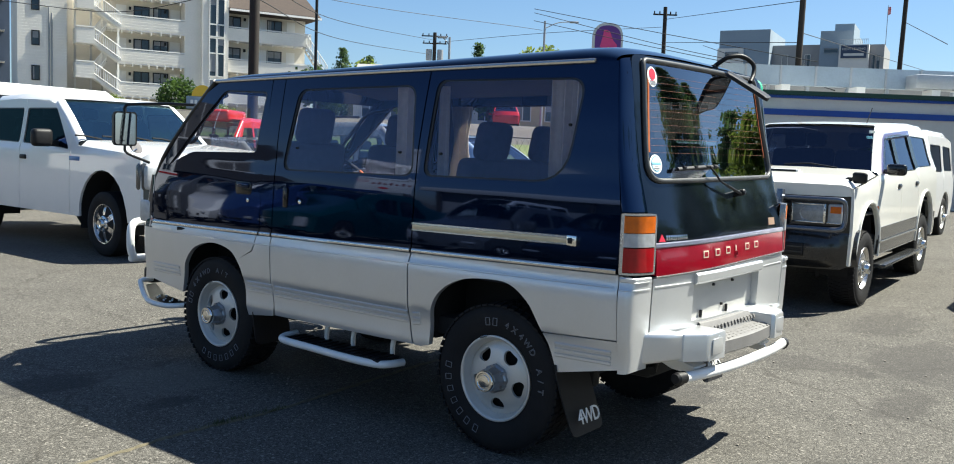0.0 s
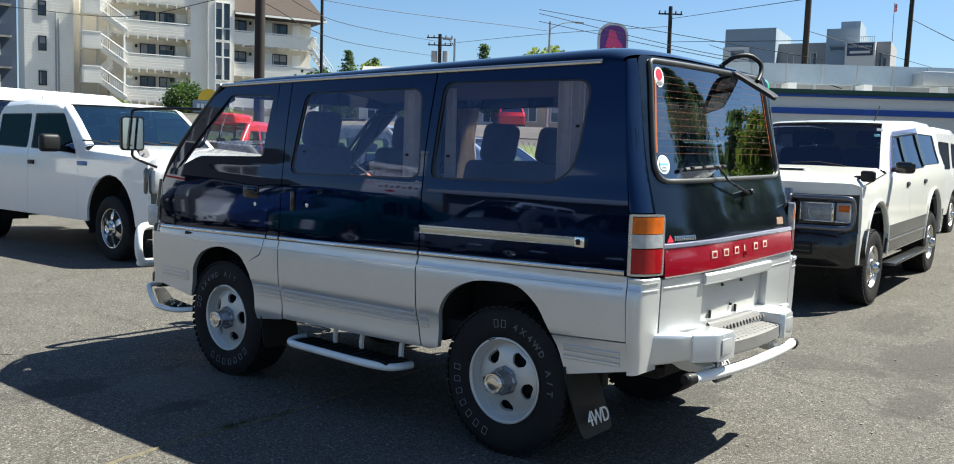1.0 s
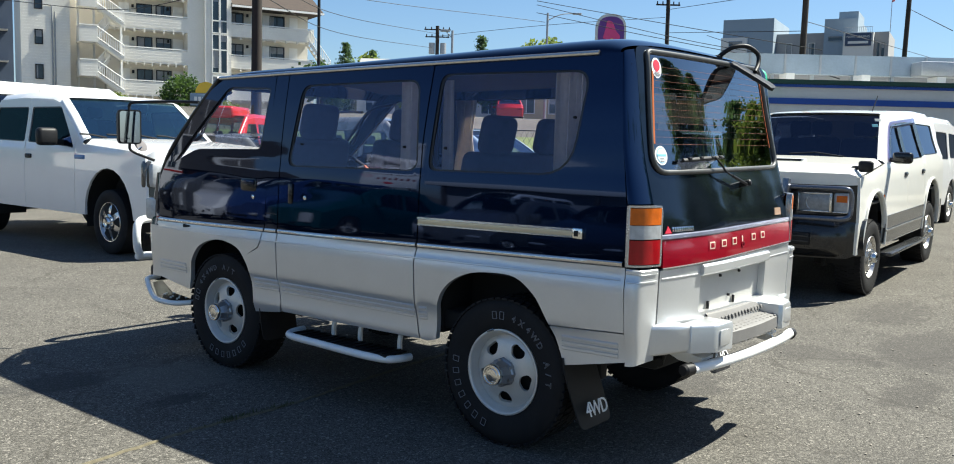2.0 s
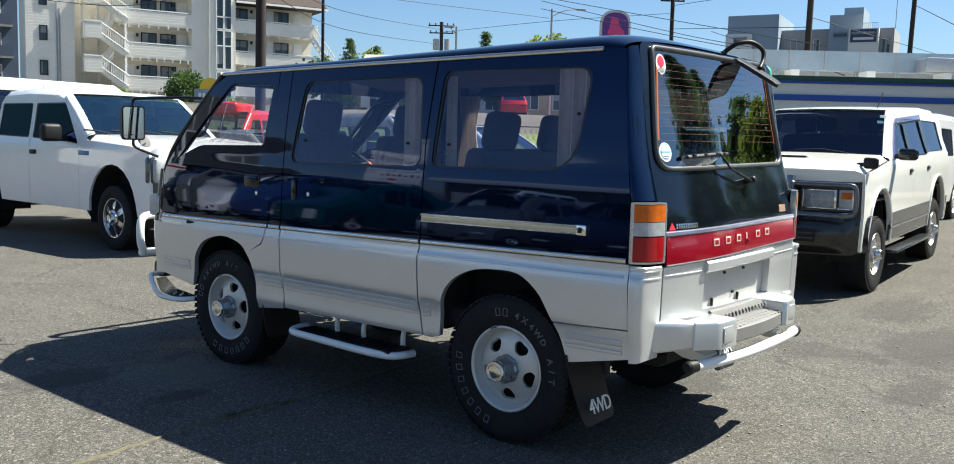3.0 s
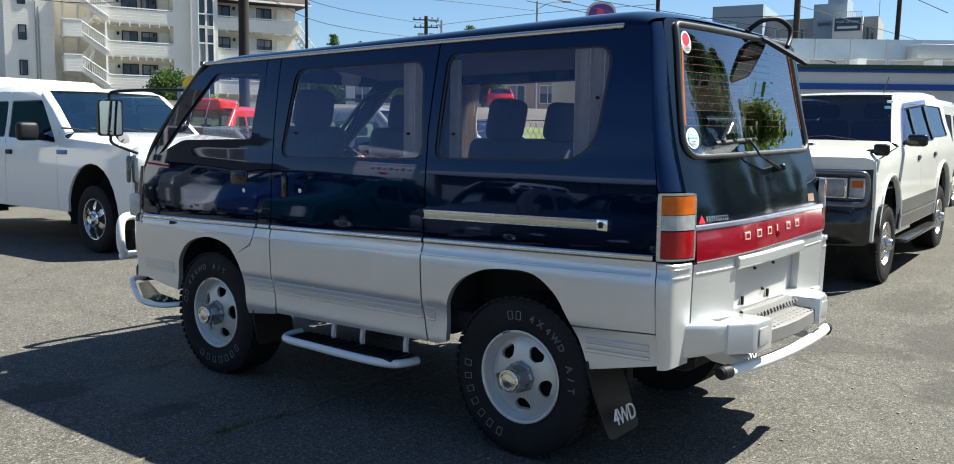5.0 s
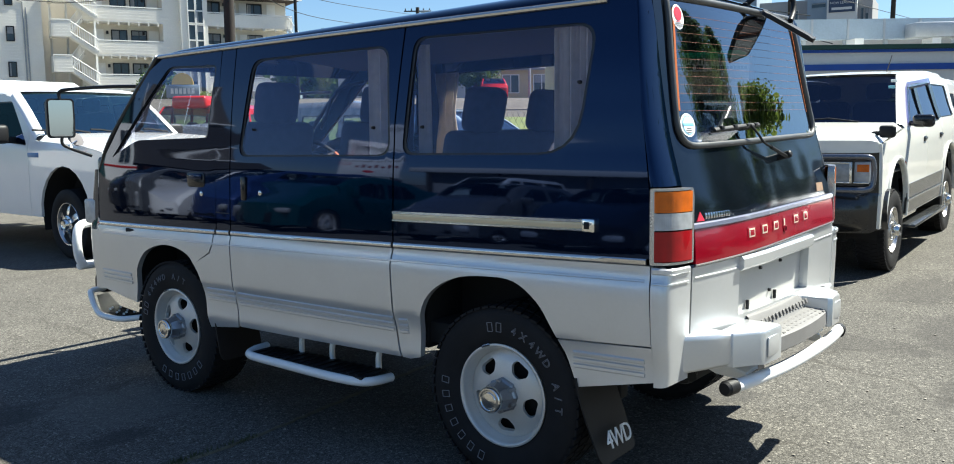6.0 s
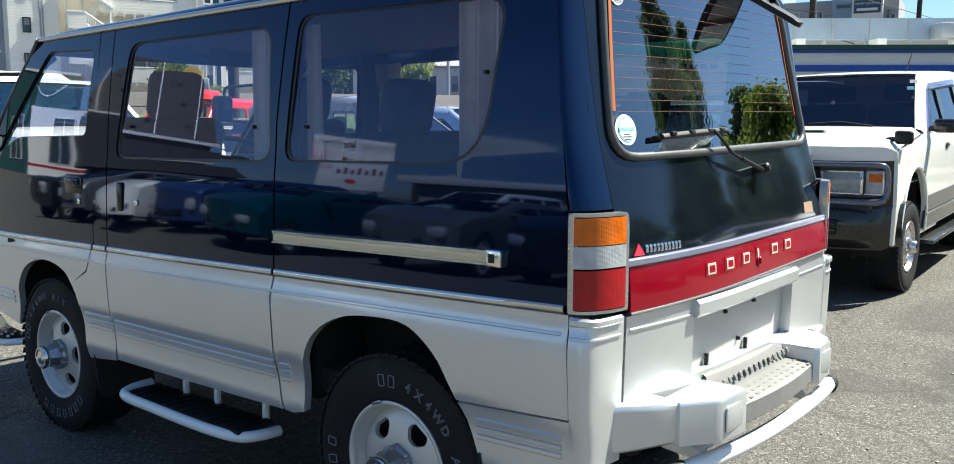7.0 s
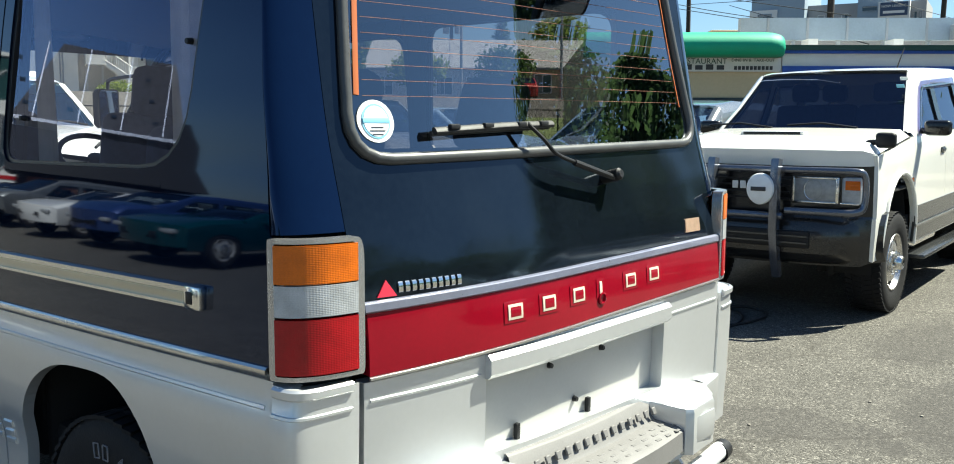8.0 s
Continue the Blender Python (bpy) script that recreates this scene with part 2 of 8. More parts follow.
BUMPER_BLACK = material("glossy_black_bumper", (0.018, 0.017, 0.016), 0.22, var=0.3, scale=6, coat=0.3, rough_var=0.1)
ORANGE_TRIM = material("orange_edge", (0.40, 0.10, 0.015), 0.5, var=0.1, scale=20)
WOOD_RIM = material("orange_wood_rim", (0.45, 0.13, 0.04), 0.35, var=0.2, scale=20, coat=0.5)
# near-clear panes; the blue film colour imitates a deeper blue sky reflection
SIDE_GLASS = glass("side_glass_blue_mirror", (0.97, 0.95, 0.98), 0.05, 0.0, (0.48, 0.56, 0.95), 3.2)
REAR_GLASS = glass("tinted_rear_glass", (0.31, 0.305, 0.30), 0.17, 0.0, (0.80, 0.88, 0.98), 3.2)
SCREEN_GLASS = glass("clear_screen_glass", (0.86, 0.88, 0.88), 0.05)
CAR_GLASS = glass("car_glass", (0.60, 0.66, 0.68), 0.06, 0.0, (0.8, 0.85, 1.0))
DARK_GLASS = glass("dark_car_glass", (0.24, 0.26, 0.30), 0.07, 0.0, (0.6, 0.7, 1.0), 5.5)
MIRROR = material("mirror_glass", (0.5, 0.55, 0.62), 0.02, metal=1.0, var=0.0, rough_var=0.0)


# ---- mesh helpers ----
OFFSET = {}


def thing(name, label, category, at=(0, 0, 0), turn=0.0, group="", kind=""):
    ob = new(name)
    ob.location, ob.rotation_euler = at, (0, 0, radians(turn))
    return tagged(ob, label, category, group, kind)


def mesh_from(bm, name, smooth=True, angle=40):
    bmesh.ops.recalc_face_normals(bm, faces=bm.faces[:])
    me = bpy.data.meshes.new(name)
    if smooth:
        lim = radians(angle)
        for f in bm.faces:
            f.smooth = True
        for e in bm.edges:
            if len(e.link_faces) == 2 and e.calc_face_angle(0) > lim:
                e.smooth = False
    bm.to_mesh(me)
    bm.free()
    return me


def part(name, bm, mat, parent=None, label="", smooth=True, angle=40):
    """Links a bmesh, or a mesh, as one object under a thing or a part."""
    me = mesh_from(bm, name, smooth, angle) if isinstance(bm, bmesh.types.BMesh) else bm
    if not me.materials:
        for one in mat if isinstance(mat, (list, tuple)) else [mat]:
            me.materials.append(one)
    ob = new(name, me)
    if parent is not None:
        ob.parent = parent
        ob.location = OFFSET.get(parent.name, (0, 0, 0))
    return tagged(ob, label)


def box(bm, c, s, bevel=0.0, seg=2, rot=None):
    m = Matrix.Translation(c) @ (rot.to_4x4() if rot else Matrix()) @ Matrix.Diagonal((*s, 1))
    made = bmesh.ops.create_cube(bm, size=1, matrix=m)
    if bevel:
        edges = {e for v in made["verts"] for e in v.link_edges}
        bmesh.ops.bevel(bm, geom=list(edges), offset=bevel, segments=seg, profile=0.5, affect="EDGES")
    return bm


def frame_to(axis):
    z = Vector(axis).normalized()
    x = z.orthogonal().normalized()
    return Matrix((x, z.cross(x), z)).transposed()


def rod(bm, a, b, r0, r1=None, seg=12, caps=True):
    a, b = Vector(a), Vector(b)
    r1 = r0 if r1 is None else r1
    m = Matrix.Translation((a + b) / 2) @ frame_to(b - a).to_4x4()
    bmesh.ops.create_cone(bm, cap_ends=caps, segments=seg, radius1=r0, radius2=r1, depth=(b - a).length, matrix=m)
    return bm


def smooth_line(pts, per=6):
    """A curve through the points."""
    p = [Vector(v) for v in pts]
    p = [2 * p[0] - p[1], *p, 2 * p[-1] - p[-2]]
    out = []
    for i in range(1, len(p) - 2):
        for k in range(per):
            t = k / per
            a, b, c, d = p[i - 1 : i + 3]
            out.append(0.5 * (2 * b + (c - a) * t + (2 * a - 5 * b + 4 * c - d) * t * t + (3 * b - a - 3 * c + d) * t**3))
    return [*out, p[-2]]


def tube(bm, pts, r, seg=10, closed=False, caps=True, taper=None, flat=1.0):
    """Sweeps a round section along a line of points."""
    pts = [Vector(p) for p in pts]
    n = len(pts)
    rings, ref = [], None
    for i, p in enumerate(pts):
        a, b = pts[(i - 1) % n] if closed or i else p, pts[(i + 1) % n] if closed or i < n - 1 else p
        d = (b - a).normalized()
        ref = d.orthogonal().normalized() if ref is None else (ref - d * ref.dot(d)).normalized()
        side = d.cross(ref)
        k = r * (taper(i / (n - 1)) if taper else 1)
        rings.append([bm.verts.new(p + (ref * math.cos(w) + side * math.sin(w) * flat) * k) for w in (2 * math.pi * j / seg for j in range(seg))])
    for i in range(n if closed else n - 1):
        a, b = rings[i], rings[(i + 1) % n]
        for j in range(seg):
            bm.faces.new((a[j], a[(j + 1) % seg], b[(j + 1) % seg], b[j]))
    if caps and not closed:
        bm.faces.new(rings[0][::-1])
        bm.faces.new(rings[-1])
    return bm


def lathe(bm, profile, m=None, seg=32):
    """Turns a profile of (radius, height) round the z axis of m."""
    m = m or Matrix()
    rings = [[bm.verts.new(m @ Vector((r * math.cos(a), r * math.sin(a), h))) for a in (2 * math.pi * j / seg for j in range(seg))] for r, h in profile]
    for a, b in zip(rings, rings[1:]):
        for j in range(seg):
            bm.faces.new((a[j], a[(j + 1) % seg], b[(j + 1) % seg], b[j]))
    return bm


def loft(bm, rows, closed=False, cap=False):
    """Joins rows of points, all of one length."""
    vs = [[bm.verts.new(p) for p in row] for row in rows]
    for a, b in zip(vs, vs[1:]):
        for j in range(len(a) if closed else len(a) - 1):
            k = (j + 1) % len(a)
            bm.faces.new((a[j], a[k], b[k], b[j]))
    if cap:
        bm.faces.new(vs[0][::-1])
        bm.faces.new(vs[-1])
    return bm


def prism(bm, outline, place, depth, bevel=0.0):
    """A flat outline, laid into space by place(u, v, w), given thickness."""
    a = [bm.verts.new(place(u, v, 0.0)) for u, v in outline]
    b = [bm.verts.new(place(u, v, depth)) for u, v in outline]
    bm.faces.new(a)
    bm.faces.new(b[::-1])
    for i in range(len(a)):
        k = (i + 1) % len(a)
        bm.faces.new((a[i], b[i], b[k], a[k]))
    if bevel:
        edges = [e for e in bm.edges if e.verts[0] in b and e.verts[1] in b]
        bmesh.ops.bevel(bm, geom=edges, offset=bevel, segments=2, profile=0.5, affect="EDGES")
    return bm


def rounded(poly, r, n=5):
    """The outline with its corners rounded; r: one radius or one a corner."""
    out, k = [], len(poly)
    for i in range(k):
        a, b, c = Vector(poly[i - 1]), Vector(poly[i]), Vector(poly[(i + 1) % k])
        q = r[i] if isinstance(r, (list, tuple)) else r
        q = min(q, (a - b).length * 0.49, (c - b).length * 0.49)
        p0, p1 = b + (a - b).normalized() * q, b + (c - b).normalized() * q
        if q <= 1e-6:
            out.append(tuple(b))
            continue
        for j in range(n + 1):
            t = j / n
            out.append(tuple(p0 * (1 - t) ** 2 + b * 2 * t * (1 - t) + p1 * t * t))
    return out


def dense(poly, step):
    out = []
    for i in range(len(poly)):
        a, b = Vector(poly[i]), Vector(poly[(i + 1) % len(poly)])
        n = max(1, math.ceil((b - a).length / step))
        out += [tuple(a + (b - a) * k / n) for k in range(n)]
    return out


def inside(pts, poly):
    pts, poly = np.asarray(pts), np.asarray(poly)
    hit = np.zeros(len(pts), bool)
    x, y = pts[:, 0], pts[:, 1]
    for (x0, y0), (x1, y1) in zip(poly, np.roll(poly, -1, 0)):
        if y0 != y1:
            hit ^= ((y0 > y) != (y1 > y)) & (x < (x1 - x0) * (y - y0) / (y1 - y0) + x0)
    return hit


def sheet(outline, holes, surf, step=0.04, rim=0.02, flip=False, name="panel"):
    """A curved panel: an outline with holes in (u, v), laid on surf(u, v), its edges turned in along the inward normal."""
    loops = [dense(p, step) for p in (outline, *holes)]
    pts, edges = [], []
    for lp in loops:
        k = len(pts)
        pts += lp
        edges += [(k + i, k + (i + 1) % len(lp)) for i in range(len(lp))]
    edge_pts = np.array(pts)
    lo, hi = edge_pts.min(0), edge_pts.max(0)
    gu, gv = np.meshgrid(np.arange(lo[0] + step / 2, hi[0], step), np.arange(lo[1] + step / 2, hi[1], step))
    grid = np.c_[gu.ravel(), gv.ravel()]
    ok = inside(grid, loops[0])
    for h in loops[1:]:
        ok &= ~inside(grid, h)
    grid = grid[ok]
    if len(grid):
        far = np.sqrt(((grid[:, None] - edge_pts[None]) ** 2).sum(-1)).min(1) > step * 0.45
        pts += [tuple(p) for p in grid[far]]
    vs, _, fs, *_ = delaunay_2d_cdt([Vector(p) for p in pts], edges, [], 0, 1e-5)
    vs = np.array([tuple(v) for v in vs])
    mid = np.array([vs[list(f)].mean(0) for f in fs])
    keep = inside(mid, loops[0])
    for h in loops[1:]:
        keep &= ~inside(mid, h)
    faces = [tuple(f) for f, k in zip(fs, keep) if k]
    co, no = [], []
    for u, v in vs:
        p, d = Vector(surf(u, v)), 0.002
        q = (Vector(surf(u + d, v)) - Vector(surf(u - d, v))).cross(Vector(surf(u, v + d)) - Vector(surf(u, v - d))).normalized()
        co.append(p)
        no.append(-q if flip else q)
    if flip:
        faces = [f[::-1] for f in faces]
    count = {}
    for f in faces:
        for i in range(3):
            e = (f[i], f[(i + 1) % 3])
            count[tuple(sorted(e))] = None if tuple(sorted(e)) in count else e
    normals = [tuple(q) for q in no]
    verts = [tuple(p) for p in co]
    if rim:
        for e in count.values():
            if e:
                a, b = e
                k = len(verts)
                verts += [tuple(co[a]), tuple(co[b]), tuple(co[b] - no[b] * rim), tuple(co[a] - no[a] * rim)]
                normals += [(0, 0, 0)] * 4
                faces.append((k + 1, k, k + 3, k + 2))
    me = bpy.data.meshes.new(name)
    me.from_pydata(verts, [], faces)
    me.polygons.foreach_set("use_smooth", [True] * len(faces))
    me.update()
    me.normals_split_custom_set_from_vertices(normals)
    return me


def curve_through(table):
    """A smooth function through (a, b) pairs, with no overshoot."""
    xs, ys = np.array([t[0] for t in table], float), np.array([t[1] for t in table], float)
    d = np.diff(ys) / np.diff(xs)
    m = np.r_[d[0], [0 if a * b <= 0 else 2 * a * b / (a + b) for a, b in zip(d, d[1:])], d[-1]]

    def at(x):
        x = min(max(x, xs[0]), xs[-1])
        i = min(int(np.searchsorted(xs, x, "right")) - 1, len(xs) - 2)
        h = xs[i + 1] - xs[i]
        t = (x - xs[i]) / h
        return float(ys[i] * (1 + 2 * t) * (1 - t) ** 2 + m[i] * h * t * (1 - t) ** 2 + ys[i + 1] * t * t * (3 - 2 * t) + m[i + 1] * h * t * t * (t - 1))

    return at


def lettering(name, text, size, mat, parent, m, depth=0.002, spread=1.0, outline=0.0):
    """Words in the built-in font as a mesh, laid by m (x along the line, y up the letters)."""
    cu = bpy.data.curves.new(name, "FONT")
    cu.body, cu.size, cu.extrude, cu.align_x, cu.align_y = text, size, depth, "CENTER", "CENTER"
    cu.space_character = spread
    cu.resolution_u = 3
    if outline:
        cu.fill_mode, cu.bevel_depth, cu.bevel_resolution, cu.extrude = "NONE", outline, 0, 0.0
    tmp = bpy.data.objects.new(name, cu)
    me = bpy.data.meshes.new_from_object(tmp)
    bpy.data.objects.remove(tmp)
    me.transform(m)
    return part(name, me, mat, parent)


# ---- the van ----
half_width = curve_through([(0.36, 0.80), (0.44, 0.826), (0.48, 0.832), (0.52, 0.829), (0.565, 0.828), (0.63, 0.836), (0.655, 0.842), (0.70, 0.844), (0.84, 0.846), (0.88, 0.842), (0.92, 0.832), (0.96, 0.832), (1.05, 0.8295), (1.15, 0.8255), (1.24, 0.8215), (1.29, 0.8175), (1.35, 0.811), (1.5, 0.800), (1.66, 0.785), (1.8, 0.768), (1.95, 0.748)])
rear_base = curve_through([(0.4, 0.14), (0.7, 0.135), (0.95, 0.13), (1.1, 0.14), (1.25, 0.175), (1.42, 0.222), (1.65, 0.268), (1.88, 0.31), (1.95, 0.335)])
rear_bow = curve_through([(0.4, 0.085), (1.2, 0.085), (1.9, 0.06)])
seam_y = curve_through([(0.4, 0.275), (0.95, 0.292), (1.2, 0.30), (1.5, 0.345), (1.9, 0.385)])


def trim_z(y):
    return 0.961 - 0.0155 * (y - 0.303)


def drip_z(y):
    return 1.888 - 0.0145 * (y - 0.5)


def side_bow(y):
    """The sides are a little barrelled along their length."""
    return 0.018 - (y - 2.0) ** 2 / 90


def side_x(y, z):
    x = half_width(z) + side_bow(y)
    if y > 3.3:
        x -= 0.03 * ((y - 3.3) / 0.9) ** 2
    return x


def rear_y(x, z):
    return rear_base(z) + (rear_bow(z) * (-x / 0.72) ** 2.2 if x < 0 else -0.012 * x / 0.7)


def side_surf(s, out=0.0):
    return lambda y, z: Vector((s * (side_x(y, z) + out), y, z))


def pane_surf(s, yc, out=0.0):
    """A flat pane let into the barrelled side."""
    flat = lambda y: side_bow(yc) + (yc - 2.0) / -45 * (y - yc)
    return lambda y, z: Vector((s * (half_width(1.35) + (z - 1.35) * (half_width(1.80) - half_width(1.35)) / 0.45 + flat(y) + out), y, z))


def rear_surf(out=0.0):
    return lambda x, z: Vector((x, rear_y(x, z) - out, z))


def corner_surf(s, edge=0.70, out=0.0, tight=1.0):
    """The rounded rear corner: u from 0 at the side to 1 at the tailgate."""

    def at(u, z):
        y0 = seam_y(z)
        p0 = Vector((side_x(y0, z) + out, y0))
        p2 = Vector((edge, rear_y(s * edge, z) - out))
        p1 = Vector((side_x(y0, z) + out, p2.y + 0.012))
        a, b, c = (1 - u) ** 2, 2 * u * (1 - u) * tight, u * u
        q = (p0 * a + p1 * b + p2 * c) / (a + b + c)
        return Vector((s * q.x, q.y, z))

    return at


def lamp_surf(s, out):
    """The lamp stands upright in the corner."""
    plan = corner_surf(s, 0.672, out)
    return lambda u, z: Vector((*plan(u, 1.03)[:2], z + (0.022 if s > 0 else 0.0)))


def band(pts, surf, w, t=0.006, name="strip"):
    """A narrow strip with rounded section that follows a surface along points (u, v)."""
    bm = bmesh.new()
    rows = []
    n = len(pts)
    for i in range(n):
        a, b = Vector(pts[max(i - 1, 0)]), Vector(pts[min(i + 1, n - 1)])
        d = (b - a).normalized()
        across = Vector((-d.y, d.x))
        c = Vector(pts[i])
        row = []
        for k, h in ((-0.5, -0.001), (-0.5, 0.5), (-0.3, 1.0), (0.3, 1.0), (0.5, 0.5), (0.5, -0.001)):
            u, v = c + across * (k * w)
            p, e = Vector(surf(u, v)), 0.003
            q = (Vector(surf(u + e, v)) - Vector(surf(u - e, v))).cross(Vector(surf(u, v + e)) - Vector(surf(u, v - e))).normalized()
            if q.dot(p - Vector((0, 2.1, 1.0))) < 0:
                q = -q
            row.append(p + q * (t * h))
        rows.append(row)
    loft(bm, rows, cap=True)
    return bm


def line(a, b, n):
    return [tuple(Vector(a).lerp(Vector(b), i / n)) for i in range(n + 1)]


van = thing("van", "two-tone van, blue-black over silver, with roof mirror and red tail panel", "van", (0, 2.1, 0))
OFFSET[van.name] = (0, -2.1, 0)
WIN_FRONT = rounded([(3.79, 1.292), (3.68, 1.337), (3.51, 1.392), (2.815, 1.405), (2.755, 1.775), (3.19, 1.79)], [0.02, 0.06, 0.05, 0.03, 0.03, 0.05])
WIN_SLIDE = rounded([(2.56, 1.312), (1.515, 1.322), (1.545, 1.795), (2.462, 1.785)], 0.07)
WIN_REAR = rounded([(1.452, 1.328), (0.595, 1.335), (0.530, 1.815), (1.405, 1.818)], [0.06, 0.17, 0.09, 0.06])
ARCH_R = smooth_line([(1.352, 0.47, 0), (1.340, 0.66, 0), (1.275, 0.765, 0), (1.150, 0.832, 0), (1.0, 0.853, 0), (0.86, 0.845, 0), (0.755, 0.775, 0), (0.695, 0.69, 0), (0.636, 0.592, 0)], 4)
ARCH_R = [(p.x, p.y) for p in ARCH_R]
ARCH_F = smooth_line([(3.56, 0.462, 0), (3.54, 0.62, 0), (3.455, 0.745, 0), (3.32, 0.808, 0), (3.17, 0.825, 0), (3.02, 0.797, 0), (2.945, 0.74, 0), (2.883, 0.64, 0), (2.847, 0.41, 0)], 4)
ARCH_F = [(p.x, p.y) for p in ARCH_F]
i_split = min(range(len(ARCH_F)), key=lambda i: (ARCH_F[i][0] - 2.955) ** 2 + (ARCH_F[i][1] - 0.745) ** 2)


def top(y):
    return (y, drip_z(y) - 0.004)


G = 0.004
RAIL_BEIGE = material("beige_rail", (0.55, 0.49, 0.36), 0.3, metal=0.6, var=0.05)
UPPER = {
    "front_door": ([(2.742 + G, trim_z(2.75) + 0.012), (3.96, trim_z(3.96) + 0.012), (3.985, 1.06), (3.955, 1.20), (3.88, 1.30), (3.60, 1.58), (3.42, 1.745), (3.335, 1.825), (3.28, drip_z(3.28) - 0.004), top(2.72)], [WIN_FRONT]),
    "pillar_panel": ([(2.625, trim_z(2.63) + 0.012), (2.738, trim_z(2.74) + 0.012), (2.738, 1.45), top(2.712), top(2.60), (2.622, 1.45)], []),
    "sliding_door": ([(1.494 + G, trim_z(1.5) + 0.012), (2.617, trim_z(2.61) + 0.012), (2.614, 1.45), top(2.593), top(1.462), (1.494 + G, 1.45)], [WIN_SLIDE]),
    "rear_quarter": ([(seam_y(0.97), trim_z(0.3) + 0.012), (1.494 - G, trim_z(1.5) + 0.012), (1.490, 1.45), top(1.454), top(0.385), (seam_y(1.7), 1.7), (seam_y(1.5), 1.5), (seam_y(1.2), 1.2)], [WIN_REAR]),
}
LOWER = {
    "front_fender": [(2.768, trim_z(2.77) - 0.014), (3.965, trim_z(3.97) - 0.014), (4.0, 0.85), (4.0, 0.56), (3.96, 0.505), *ARCH_F[: i_split + 1], (2.80, 0.815), (2.772, 0.86)][::1],
    "rocker_panel": [(2.625, trim_z(2.63) - 0.014), (2.760, trim_z(2.76) - 0.014), (2.764, 0.86), (2.79, 0.81), (2.945, 0.742), *ARCH_F[i_split + 1 :], (2.60, 0.44), (2.59, 0.50), (2.615, 0.62)],
    "sliding_door_panel": [(1.499, trim_z(1.5) - 0.014), (2.617, trim_z(2.61) - 0.014), (2.607, 0.62), (2.582, 0.50), (2.578, 0.447), (1.466, 0.457), (1.483, 0.52), (1.50, 0.62), (1.508, 0.86)],
    "rear_fender": [(seam_y(0.95), trim_z(0.3) - 0.014), (1.490, trim_z(1.5) - 0.014), (1.500, 0.86), (1.491, 0.62), (1.474, 0.52), (1.456, 0.457), (1.41, 0.455), *ARCH_R[:-3], (0.668, 0.646), (seam_y(0.6), 0.662)],
    "rear_skirt": [(seam_y(0.6), 0.656), (0.664, 0.639), (0.636, 0.592), (0.583, 0.467), (seam_y(0.5) - 0.03, 0.535)],
}

